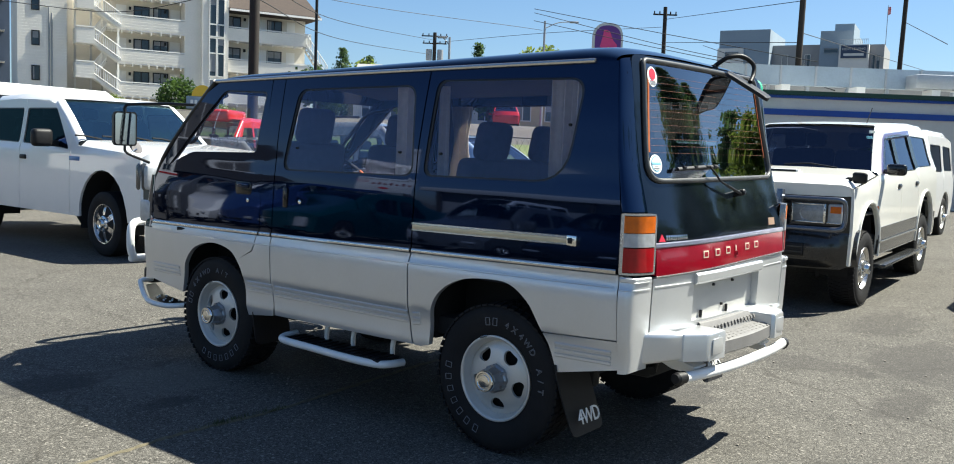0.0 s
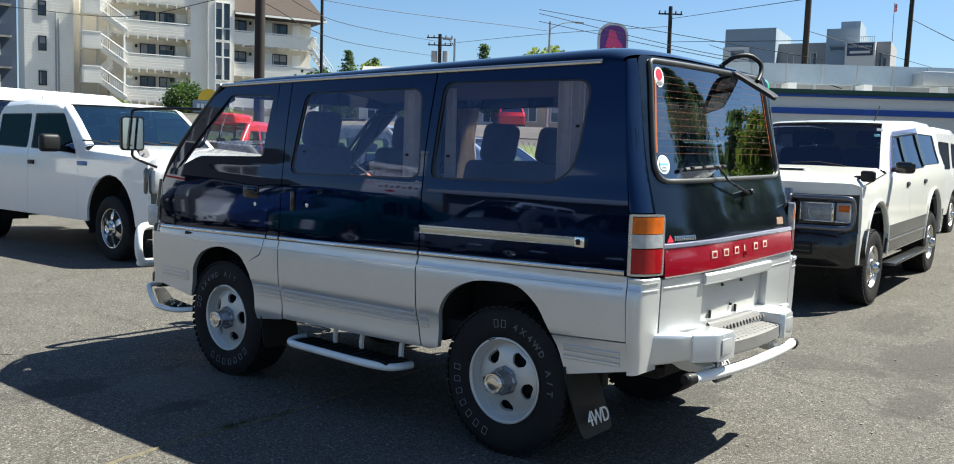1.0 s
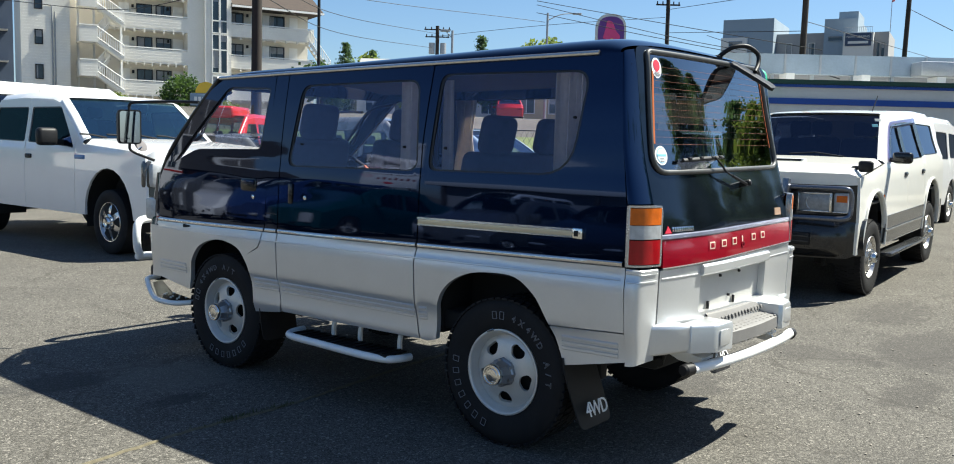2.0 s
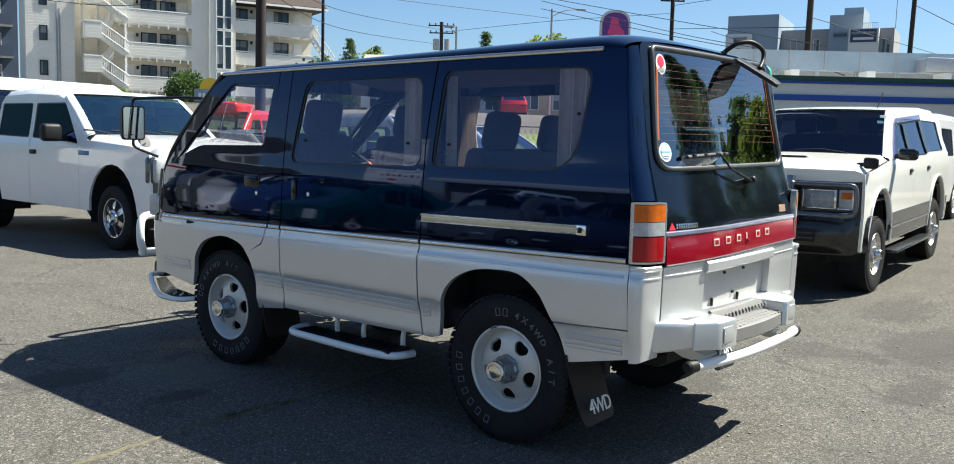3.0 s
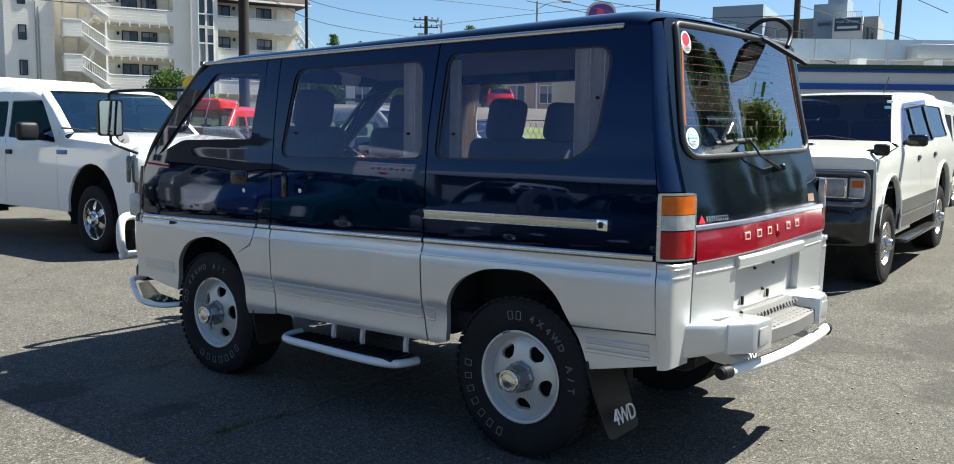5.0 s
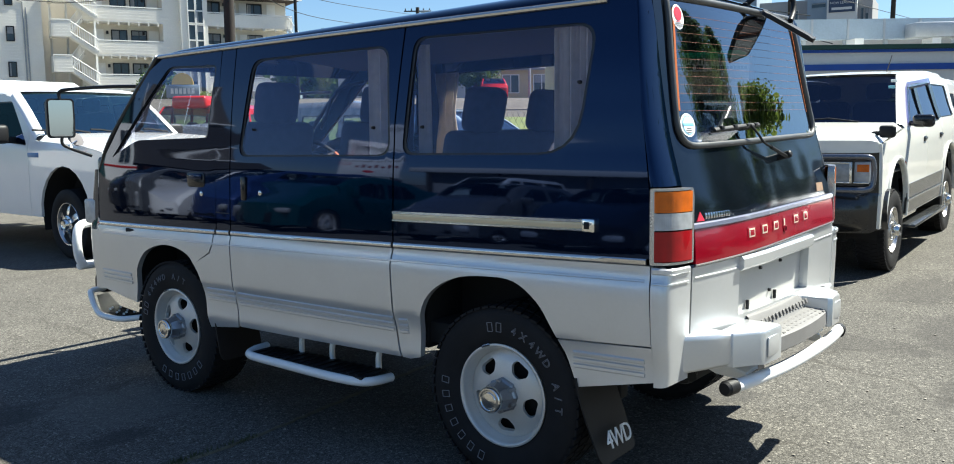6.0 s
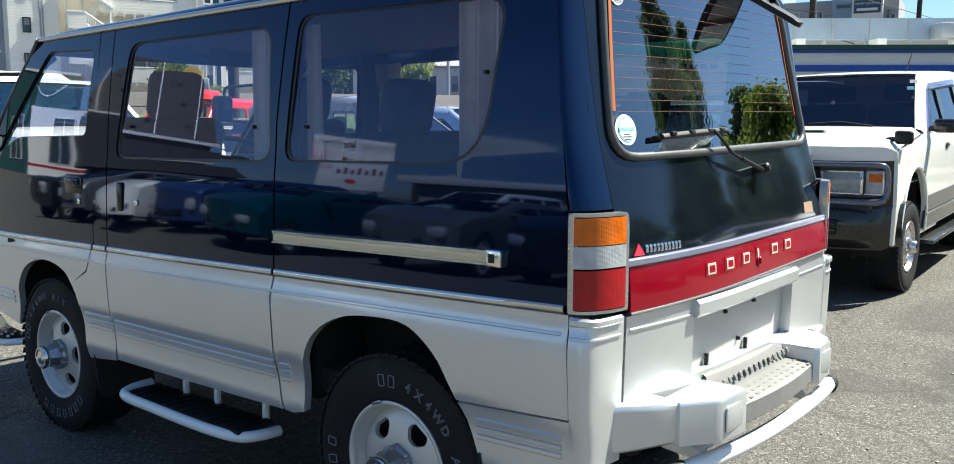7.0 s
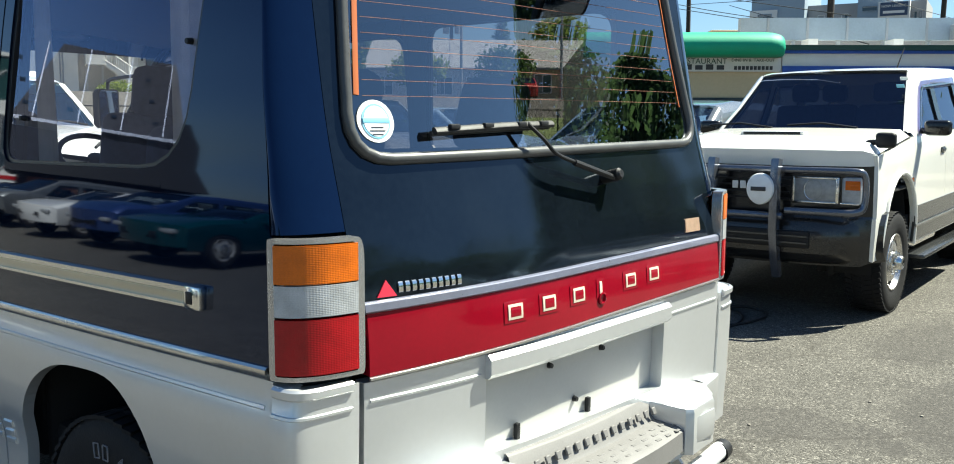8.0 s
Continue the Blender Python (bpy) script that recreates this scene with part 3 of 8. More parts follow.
for s in (-1, 1):
    flip = s > 0
    for name, (outline, holes) in UPPER.items():
        body = part(name, sheet(outline, holes, side_surf(s), 0.045, 0.03, not flip), BLACK_PAINT, van, "glossy blue-black painted panel")
        for hole in holes:
            grown = rounded([tuple(v) for v in hole], 0.0)
            c = Vector((sum(p[0] for p in hole), sum(p[1] for p in hole))) / len(hole)
            inner = [tuple(c + (Vector(p) - c) * 0.968) for p in hole]
            part("window_seal", sheet(grown, [inner], side_surf(s, -0.006), 0.05, 0.012, not flip), SEAL, body, "black rubber window seal")
            pane = part("pane", sheet(inner, [], pane_surf(s, c.x, -0.010) if c.x < 2.8 else side_surf(s, -0.010), 0.06, 0.0, not flip), SIDE_GLASS, body, "near-clear side glass with its sky reflection coloured blue")
    for name, outline in LOWER.items():
        part(name, sheet(outline, [], side_surf(s), 0.035, 0.03, not flip), SILVER, van, "silver painted lower panel")
    # bright trim along the colour break, split at the doors
    for a, b in ((0.305, 1.488), (1.502, 2.615), (2.63, 2.735), (2.75, 3.955)):
        part("trim_strip", band(line((a, trim_z(a)), (b, trim_z(b)), 16), side_surf(s), 0.024, 0.008), CHROME_TRIM, van, "bright trim strip")
    rail = part("slide_rail", band(line((0.512, 1.080), (1.486, 1.069), 16), side_surf(s), 0.046, 0.009), RAIL_BEIGE, van, "sliding-door rail with chrome edges")
    for dz, w in ((0.0155, 0.017), (-0.018, 0.010)):
        part("rail_edge", band(line((0.512, 1.080 + dz), (1.486, 1.069 + dz), 16), side_surf(s), w, 0.015), CHROME, rail, "chrome rail edge")
    bm = bmesh.new()
    x = side_x(0.53, 1.08) * s
    box(bm, (x + s * 0.008, 0.53, 1.080), (0.022, 0.055, 0.05), 0.006)
    part("rail_end", bm, CHROME, van, "square chrome rail end")
    bm = bmesh.new()
    box(bm, (x + s * 0.019, 0.535, 1.080), (0.004, 0.022, 0.026), 0.002)
    part("rail_key", bm, BLACK_PLASTIC, van)
    # ribs pressed into the lower panels
    for a, b in ((0.31, 0.60), (1.415, 1.468), (1.50, 2.575), (2.60, 2.84), (3.60, 3.95)):
        for k, dz in enumerate((0.0, 0.026, 0.050)):
            z0 = 0.618 - dz - (0.02 if a < 1 else 0.0)
            part("rib", band(line((a, z0 + 0.004), (b, z0), 10), side_surf(s, -0.003), 0.018, 0.0085), SILVER, van)
    part("body_crease", band(line((0.31, 0.894), (3.9, 0.846), 30), side_surf(s, -0.002), 0.010, 0.004), SILVER, van)
    # drip rail
    bm = bmesh.new()
    tube(bm, [Vector((s * (side_x(y, drip_z(y)) + 0.006), y, drip_z(y))) for y in np.linspace(0.50, 3.30, 24)], 0.011, 8)
    part("drip_rail", bm, CHROME_TRIM, van, "bright drip rail")
    bm = bmesh.new()
    tube(bm, smooth_line([(s * (side_x(3.3, 1.84) + 0.004), 3.30, drip_z(3.3)), (s * 0.755, 3.42, 1.765), (s * 0.757, 3.62, 1.60), (s * 0.765, 3.86, 1.37), (s * 0.755, 3.99, 1.20)], 5), 0.016, 8)
    part("pillar_rail", bm, SEAL, van, "black windscreen pillar rail")
    # rear corner, lamp and bumper corner
    cs = corner_surf(s)
    part("corner_pillar", sheet([(0.02, 1.225), (1.0, 1.225), (1.0, 1.905), (0.02, 1.89)], [], corner_surf(s, 0.678), 0.06, 0.03, flip), BLACK_PAINT, van)
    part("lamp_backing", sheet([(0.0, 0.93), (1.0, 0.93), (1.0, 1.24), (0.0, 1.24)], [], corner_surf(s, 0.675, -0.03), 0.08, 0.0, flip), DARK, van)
    lamp = part("tail_lamp_bezel", sheet(rounded([(0.03, 0.953), (1.0, 0.953), (1.0, 1.220), (0.03, 1.220)], [0.02, 0.02, 0.05, 0.02]), [rounded([(0.13, 0.962), (0.95, 0.962), (0.95, 1.212), (0.13, 1.212)], [0.015, 0.015, 0.04, 0.015])], lamp_surf(s, 0.012), 0.05, 0.03, flip), BEZEL, van, "bright silver tail lamp bezel")
    for nm, z0, z1, mat, lab in (("brake_lens", 0.965, 1.070, RED_LENS, "red brake lens"), ("reverse_lens", 1.075, 1.134, CLEAR_LENS, "clear reversing lens"), ("indicator_lens", 1.137, 1.209, AMBER_LENS, "amber indicator lens")):
        lens = part(nm, sheet([(0.132, z0), (0.948, z0), (0.948, z1), (0.132, z1)], [], lamp_surf(s, 0.014), 0.05, 0.02, flip), mat, lamp, lab)
    part("bumper_corner", sheet([(0.02, 0.515), (1.0, 0.53), (1.0, 0.935), (0.02, 0.945)], [], corner_surf(s, 0.685, 0.008, 3.2), 0.045, 0.04, flip), SILVER, van, "silver bumper corner")
    part("corner_crease", band(line((0.03, 0.888), (0.98, 0.888), 24), corner_surf(s, 0.685, 0.006, 3.2), 0.008, 0.006), SILVER, van)
    part("corner_ledge", band(line((0.03, 0.932), (0.98, 0.932), 24), corner_surf(s, 0.685, 0.006, 3.2), 0.022, 0.010), SILVER, van)

# roof
bm = bmesh.new()
rows = []
for y in [*np.linspace(0.335, 0.5, 6), *np.linspace(0.6, 3.1, 20), *np.linspace(3.16, 3.40, 7)]:
    edge = side_x(y, drip_z(y)) + 0.002
    rise = 0.072 + 0.033 * min(max((2.4 - y) / 1.7, 0.0), 1.0)
    if y < 0.6:
        rise *= 1 - 0.5 * ((0.6 - y) / 0.27) ** 2.6
    if y > 3.0:
        rise *= max(0.0, 1 - ((y - 3.0) / 0.40) ** 2.2) * 1.0
    row = []
    for k in range(33):
        a = math.pi * k / 32
        c = math.cos(a)
        x = edge * math.copysign(abs(c) ** 0.55, c)
        z = drip_z(y) - 0.006 + rise * abs(math.sin(a)) ** 0.75 - (0.055 * ((y - 3.25) / 0.15) ** 1.5 if y > 3.25 else 0)
        row.append((x, y + (0.0 if y > 0.6 else (rear_y(x, 1.93) - rear_base(1.93)) * (0.6 - y) / 0.27), z))
    rows.append(row)
loft(bm, rows)
part("roof", bm, BLACK_PAINT, van, "glossy blue-black roof", angle=60)

# tailgate
GLASS_OUT = rounded([(-0.645, 1.358), (0.665, 1.384), (0.585, 1.918), (-0.603, 1.906)], [0.095, 0.085, 0.03, 0.03])
GLASS_IN = rounded([(-0.634, 1.368), (0.654, 1.394), (0.576, 1.910), (-0.592, 1.898)], [0.09, 0.08, 0.025, 0.025])
tailgate = part(
    "tailgate",
    sheet(rounded([(-0.6765, 1.085), (0.6765, 1.11), (0.6765, 1.935), (-0.6765, 1.925)], [0, 0, 0.06, 0.06]), [GLASS_OUT], rear_surf(), 0.05, 0.03, False),
    TAIL_PAINT, van, "faded blue-black tailgate with grey window rubber",
)
bm = bmesh.new()
mid_line = dense([tuple((Vector(a) + Vector((0.0, 1.63))) / 2 + (Vector(a) - Vector((0.0, 1.63))) * 0.492) for a in GLASS_OUT], 0.03)
tube(bm, [rear_surf(0.004)(x, z) for x, z in mid_line], 0.0125, 10, True)
part("window_rubber", bm, GREY_SEAL, tailgate, "weathered grey window rubber")
part("rear_window", sheet(GLASS_IN, [], rear_surf(0.001), 0.06, 0.0, False), REAR_GLASS, tailgate, "tinted rear window with heating wires")
for k in range(12):
    z = 1.489 + k * 0.0317
    w = 0.597 - 0.04 * (z - 1.43) / 0.4
    part("heating_wire", band(line((-w, z), (w, z + 0.012), 14), rear_surf(0.0015), 0.0009, 0.0005), WIRE_BROWN, tailgate)
for s, wide in ((-1, 0.012), (1, 0.004)):
    part("bus_bar", band(line((s * 0.606, 1.49), (s * 0.566, 1.86), 8), rear_surf(0.003), wide, 0.001), ORANGE_TRIM, tailgate, "orange edge strip inside the glass")
part("red_panel", sheet([(-0.665, 0.944), (0.665, 0.985), (0.665, 1.092), (-0.665, 1.067)], [], rear_surf(0.012), 0.05, 0.03, False), RED_PANEL, tailgate, "dark red reflector panel")
part("panel_lip", band(line((-0.668, 1.077), (0.668, 1.102), 24), rear_surf(0.004), 0.024, 0.012), LIP_SHEEN, tailgate, "ledge with its bluish sheen put into the colour")
part("panel_trim", band(line((-0.665, 0.939), (0.665, 0.980), 24), rear_surf(0.010), 0.008, 0.006), CHROME_TRIM, tailgate, "thin bright strip")

# lower tailgate with number-plate recess
LP = rounded([(-0.368, 0.712), (0.362, 0.712), (0.362, 0.905), (-0.368, 0.905)], 0.012)


lower = part("lower_tailgate", sheet([(-0.673, 0.652), (0.673, 0.665), (0.673, 0.972), (-0.673, 0.931)], [LP], rear_surf(0.006), 0.04, 0.036, False), SILVER, van, "silver lower tailgate with empty plate recess")
part("plate_recess", sheet([(-0.372, 0.708), (0.366, 0.708), (0.366, 0.91), (-0.372, 0.91)], [], rear_surf(-0.030), 0.05, 0.0, False), PLATE_GREY, lower, "bare plate recess")
part("handle_lip", band(line((-0.372, 0.914), (0.366, 0.926), 20), rear_surf(0.006), 0.054, 0.020), SILVER, lower, "overhanging silver handle lip")
part("gate_crease", band(line((-0.66, 0.893), (-0.385, 0.897), 8), rear_surf(0.005), 0.008, 0.004), SILVER, lower)
part("gate_crease", band(line((0.38, 0.915), (0.66, 0.922), 8), rear_surf(0.005), 0.008, 0.004), SILVER, lower)
for x, z in ((-0.115, 0.862), (0.105, 0.866), (-0.005, 0.755)):
    bm = bmesh.new()
    rod(bm, (x, rear_y(x, z) + 0.030, z), (x, rear_y(x, z) + 0.019, z), 0.008, 0.006, 10)
    part("plate_bolt", bm, BLACK_PLASTIC, lower)
for x in (-0.235, 0.045):
    bm = bmesh.new()
    box(bm, (x, rear_y(x, 0.73) + 0.021, 0.727), (0.014, 0.012, 0.045), 0.003)
    part("plate_hook", bm, BLACK_PLASTIC, lower)

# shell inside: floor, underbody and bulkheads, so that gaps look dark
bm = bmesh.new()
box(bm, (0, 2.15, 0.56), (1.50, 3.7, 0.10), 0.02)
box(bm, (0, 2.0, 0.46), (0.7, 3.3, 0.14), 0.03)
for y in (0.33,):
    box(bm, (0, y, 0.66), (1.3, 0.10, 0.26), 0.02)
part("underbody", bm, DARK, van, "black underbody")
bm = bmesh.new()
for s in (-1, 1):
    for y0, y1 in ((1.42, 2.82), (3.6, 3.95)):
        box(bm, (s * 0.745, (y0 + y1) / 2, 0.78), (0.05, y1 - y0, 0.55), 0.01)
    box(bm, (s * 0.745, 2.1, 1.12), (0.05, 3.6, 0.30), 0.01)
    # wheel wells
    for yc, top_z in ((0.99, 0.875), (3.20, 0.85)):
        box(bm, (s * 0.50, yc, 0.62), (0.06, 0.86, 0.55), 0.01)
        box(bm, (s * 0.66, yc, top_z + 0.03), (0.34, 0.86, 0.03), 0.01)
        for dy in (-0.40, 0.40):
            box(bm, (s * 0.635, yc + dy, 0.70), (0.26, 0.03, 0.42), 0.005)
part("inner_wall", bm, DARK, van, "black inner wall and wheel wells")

# nose
bm = bmesh.new()
rows = []
for z in np.linspace(0.50, 1.22, 13):
    row = []
    for k in range(25):
        a = math.pi * k / 24
        c, sn = math.cos(a), math.sin(a)
        w = side_x(3.96, z)
        row.append((w * math.copysign(abs(c) ** 0.42, c), 3.96 + (0.22 - 0.10 * max(0, z - 0.95) / 0.27) * abs(sn) ** 0.5, z))
    rows.append(row)
low = [r for r in rows if r[0][2] < 0.91]
loft(bm, low)
part("front_bumper", bm, SILVER, van, "silver front bumper")
bm = bmesh.new()
loft(bm, [r for r in rows if r[0][2] > 0.85])
part("nose", bm, BLACK_PAINT, van)
for s in (-1, 1):
    bm = bmesh.new()
    box(bm, (s * 0.765, 4.075, 0.965), (0.05, 0.14, 0.15), 0.015)
    part("corner_lamp", bm, CLEAR_LENS, van, "clear corner lamp")
# windscreen
bm = bmesh.new()
rows = []
for t in np.linspace(0, 1, 9):
    row = []
    for k in range(-8, 9):
        u = k / 8
        w = 0.745 + 0.015 * t
        y = 3.34 + 0.70 * t + 0.10 * (1 - u * u) * (0.6 + 0.4 * t)
        row.append((w * u, y, 1.83 - 0.62 * t))
    rows.append(row)
loft(bm, rows)
part("windscreen", bm, SCREEN_GLASS, van, "clear windscreen")

# wheels
TYRE_R, TYRE_W = 0.365, 0.235


def steel_rim(tyre, x, y, z, s, h0, q, m, turn):
    """A pressed steel wheel: rolled lip, deep well, dished disc with five windows, and a bolted hub with a chrome cap."""
    bm = bmesh.new()
    lathe(bm, [(q + 0.004, -h0), (q - 0.02, -h0 * 0.6), (q - 0.024, h0 - 0.07), (q - 0.006, h0 - 0.012), (q + 0.003, h0 - 0.001), (q + 0.003, h0 + 0.006), (q - 0.003, h0 + 0.009), (q - 0.010, h0 + 0.006), (q - 0.015, h0 - 0.006), (q - 0.019, h0 - 0.020), (q - 0.026, h0 - 0.026), (q - 0.029, h0 - 0.045)], m, 72)
    rim = part("rim", bm, RIM_SILVER, tyre, "silver steel rim with five openings", angle=50)
    dish = curve_through([(0.0, h0 - 0.010), (q * 0.34, h0 - 0.010), (q * 0.48, h0 - 0.014), (q * 0.66, h0 - 0.022), (q * 0.80, h0 - 0.034), (q * 0.88, h0 - 0.044)])

    def face(out=0.0):
        return lambda u, v: Vector((x + s * (dish(math.hypot(u, v)) + out), y - u, z + v))

    holes = []
    for k in range(5):
        a = radians(turn + 72 * k)
        shape = rounded([(-0.034, q * 0.74), (0.034, q * 0.74), (0.044, q * 0.62), (0.017, q * 0.47), (-0.017, q * 0.47), (-0.044, q * 0.62)], [0.016, 0.016, 0.014, 0.012, 0.012, 0.014])
        holes.append([(u * math.cos(a) + v * math.sin(a), v * math.cos(a) - u * math.sin(a)) for u, v in shape])
    ring = [(q * 0.872 * math.cos(a), q * 0.872 * math.sin(a)) for a in (2 * math.pi * k / 56 for k in range(56))]
    part("disc", sheet(ring, holes, face(), 0.014, 0.016, s > 0), RIM_SILVER, rim, "dished disc with five openings")
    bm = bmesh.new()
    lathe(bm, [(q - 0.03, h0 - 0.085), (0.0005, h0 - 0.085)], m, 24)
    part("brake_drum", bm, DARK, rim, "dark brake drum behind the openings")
    bm = bmesh.new()
    lathe(bm, [(0.074, h0 - 0.016), (0.072, h0 + 0.004), (0.064, h0 + 0.010), (0.060, h0 + 0.030), (0.050, h0 + 0.055), (0.046, h0 + 0.066)], m, 8)
    for j in range(6):
        a = 2 * math.pi * j / 6 + 0.3
        c = Vector((0.061 * math.cos(a), 0.061 * math.sin(a), 0))
        rod(bm, m @ (c + Vector((0, 0, h0 - 0.01))), m @ (c + Vector((0, 0, h0 + 0.024))), 0.012, 0.010, 6)
    part("hub", bm, HUB_GREY, rim, "dull metal locking hub with six bolts", angle=25)
    bm = bmesh.new()
    lathe(bm, [(0.046, h0 + 0.062), (0.053, h0 + 0.068), (0.054, h0 + 0.082), (0.049, h0 + 0.090), (0.042, h0 + 0.090), (0.039, h0 + 0.086), (0.033, h0 + 0.086), (0.030, h0 + 0.089), (0.0005, h0 + 0.091)], m, 32)
    part("hub_cap", bm, CHROME, rim, "round chrome cap")
    bm = bmesh.new()
    a = radians(-20)
    tube(bm, [Vector((x + s * (h0 + 0.008), y - (q + 0.001) * math.sin(a + d), z + (q + 0.001) * math.cos(a + d))) for d in np.linspace(-0.10, 0.10, 6)], 0.006, 6)
    part("balance_weight", bm, CHROME_TRIM, rim, "clipped balance weight")


HUB_GREY = material("dull_hub_metal", (0.34, 0.34, 0.35), 0.34, metal=0.85, var=0.2, scale=18, dirt=0.3, dirt_col=(0.10, 0.09, 0.08))


def wheel(x, y, s, name="wheel", r=TYRE_R, w=TYRE_W, rim_r=0.209, parent=None, tread=True, z=None, holes=5, hole=(0.66, 0.85, 0.034, 0.044), rim_mat=None, label="all-terrain tyre on a silver wheel", steel=None):
    """A wheel with tyre, rim, cap; s: the side that faces out."""
    z = r if z is None else z
    m = Matrix.Translation((x, y, z)) @ frame_to((s, 0, 0)).to_4x4()
    bm = bmesh.new()
    k = r / 0.365
    prof = [(rim_r - 0.01, w * 0.36), (rim_r + 0.006, w * 0.46), (rim_r + 0.03 * k, w * 0.50), (r - 0.085 * k, w * 0.53), (r - 0.045 * k, w * 0.52), (r - 0.02 * k, w * 0.485), (r - 0.006, w * 0.44)]
    prof = [(a, h) for a, h in prof] + [(r - 0.004, w * 0.2), (r - 0.004, -w * 0.2)] + [(a, -h) for a, h in prof[::-1]]
    lathe(bm, prof, m, 56)
    tyre = part(name, bm, RUBBER, parent, label, angle=30)
    bm = bmesh.new()
    n = 56
    for row_h, ph, bw in ((0.40, 0.0, 0.19), (0.14, 0.5, 0.22), (-0.14, 0.0, 0.22), (-0.40, 0.5, 0.19)) if tread else ():
        for j in range(n):
            a = 2 * math.pi * (j + ph) / n
            rot = Matrix.Rotation(a, 4, "Z")
            mm = m @ rot @ Matrix.Translation((r - 0.004, 0, row_h * w)) @ Matrix.Rotation(0.25 if row_h > 0 else -0.25, 4, "X")
            made = bmesh.ops.create_cube(bm, size=1, matrix=mm @ Matrix.Diagonal((0.010, 2 * math.pi * r / n * 0.70, bw * w, 1)))
    if tread:
        part("tread", bm, RUBBER, tyre, smooth=False)
    if steel is not None:
        steel_rim(tyre, x, y, z, s, w * 0.46, rim_r, m, steel)
        return tyre, m
    bm = bmesh.new()
    h0 = w * 0.46
    q = rim_r
    lathe(bm, [(q + 0.004, -w * 0.4), (q - 0.02, -w * 0.3), (q - 0.02, h0 - 0.05), (q - 0.004, h0 - 0.008), (q + 0.004, h0 + 0.002), (q + 0.001, h0 + 0.007), (q - 0.008, h0 + 0.005), (q - 0.014, h0 - 0.012), (q - 0.022, h0 - 0.028), (q - 0.03, h0 - 0.030), (q * 0.80, h0 - 0.020), (q * 0.62, h0 - 0.006), (q * 0.45, h0 - 0.002), (q * 0.40, h0 - 0.02), (0.0005, h0 - 0.022)], m, 64)
    rim = part("rim", bm, rim_mat or RIM_SILVER, tyre, "silver rim with dark plates as openings", angle=35)
    # the rim is uncut: near-black plates on it imitate the shade inside openings
    for j in range(holes):
        a = 2 * math.pi * j / holes + 0.3
        bm = bmesh.new()
        pts = [(q * hole[0], -hole[2]), (q * hole[0], hole[2]), (q * hole[1], hole[3]), (q * hole[1], -hole[3])]
        pts = rounded(pts, 0.018)

        def place(u, v, d, a=a):
            hh = h0 - 0.024 + 0.024 * max(0.0, (q * 0.80 - u) / (q * 0.3))
            return m @ Matrix.Rotation(a, 4, "Z") @ Vector((u, v, hh + 0.004 - d))

        prism(bm, pts, place, 0.01)
        part("rim_opening", bm, DARK, rim, "dark plate imitating a shaded opening")
    bm = bmesh.new()
    lathe(bm, [(q * 0.40, h0 - 0.03), (q * 0.40, h0 + 0.012), (q * 0.33, h0 + 0.02), (q * 0.27, h0 + 0.024), (q * 0.25, h0 + 0.055), (q * 0.22, h0 + 0.064), (q * 0.17, h0 + 0.058), (0.0005, h0 + 0.056)], m, 32)
    for j in range(6):
        a = 2 * math.pi * j / 6
        rod(bm, m @ Vector((q * 0.33 * math.cos(a), q * 0.33 * math.sin(a), h0)), m @ Vector((q * 0.33 * math.cos(a), q * 0.33 * math.sin(a), h0 + 0.036)), 0.011, 0.009, 6)
    part("hub", bm, CHROME, rim, "chrome hub cap with six nuts")
    return tyre, m


for s in (-1, 1):
    for y in (0.95, 3.19):
        tyre, m = wheel(s * 0.70, y, s, parent=van, steel=-38 if y < 2 else 12)


# ---- van: bumper, steps, mirrors, fittings ----
# step bumper: two blocks at the sides, a low tread between them
for plan in ([(-0.735, 0.222, 0.1), (-0.70, 0.190, 0.35), (-0.66, 0.150, 0.7), (-0.61, 0.115, 0.95), (-0.56, 0.090, 1.0)], [(0.735, 0.128, 0.1), (0.70, 0.112, 0.35), (0.66, 0.102, 0.7), (0.61, 0.094, 0.95), (0.56, 0.085, 1.0)]):
    bm = bmesh.new()
    loft(bm, [[(x, y + 0.12, 0.694), (x, y + 0.022, 0.690), (x, y + 0.008, 0.687), (x, y + 0.001, 0.678), (x, y, 0.668), (x, y + 0.002, 0.585 - 0.02 * (1 - g)), (x, y + 0.006, 0.572 - 0.02 * (1 - g)), (x, y + 0.02, 0.562 - 0.02 * (1 - g)), (x, y + 0.14, 0.552 - 0.02 * (1 - g))] for x, y, g in plan])
    part("bumper_side", bm, SILVER, van, "silver rear bumper", angle=28)
for s in (-1, 1):
    bm = bmesh.new()
    outline = [(0.30, 0.15), (0.30, 0.012), (0.318, -0.004), (0.455, 0.006), (0.475, 0.022), (0.565, 0.085), (0.565, 0.15)]
    prism(bm, [(s * x, y) for x, y in outline], lambda u, v, w: (u, v, 0.560 + w), 0.128, 0.014)
    horn = part("bumper_block", bm, SILVER, van, "silver bumper end block")
    bm = bmesh.new()
    box(bm, (s * 0.385, 0.0005, 0.622), (0.12, 0.006, 0.075), 0.003)
    part("block_panel", bm, SILVER, horn)
bm = bmesh.new()
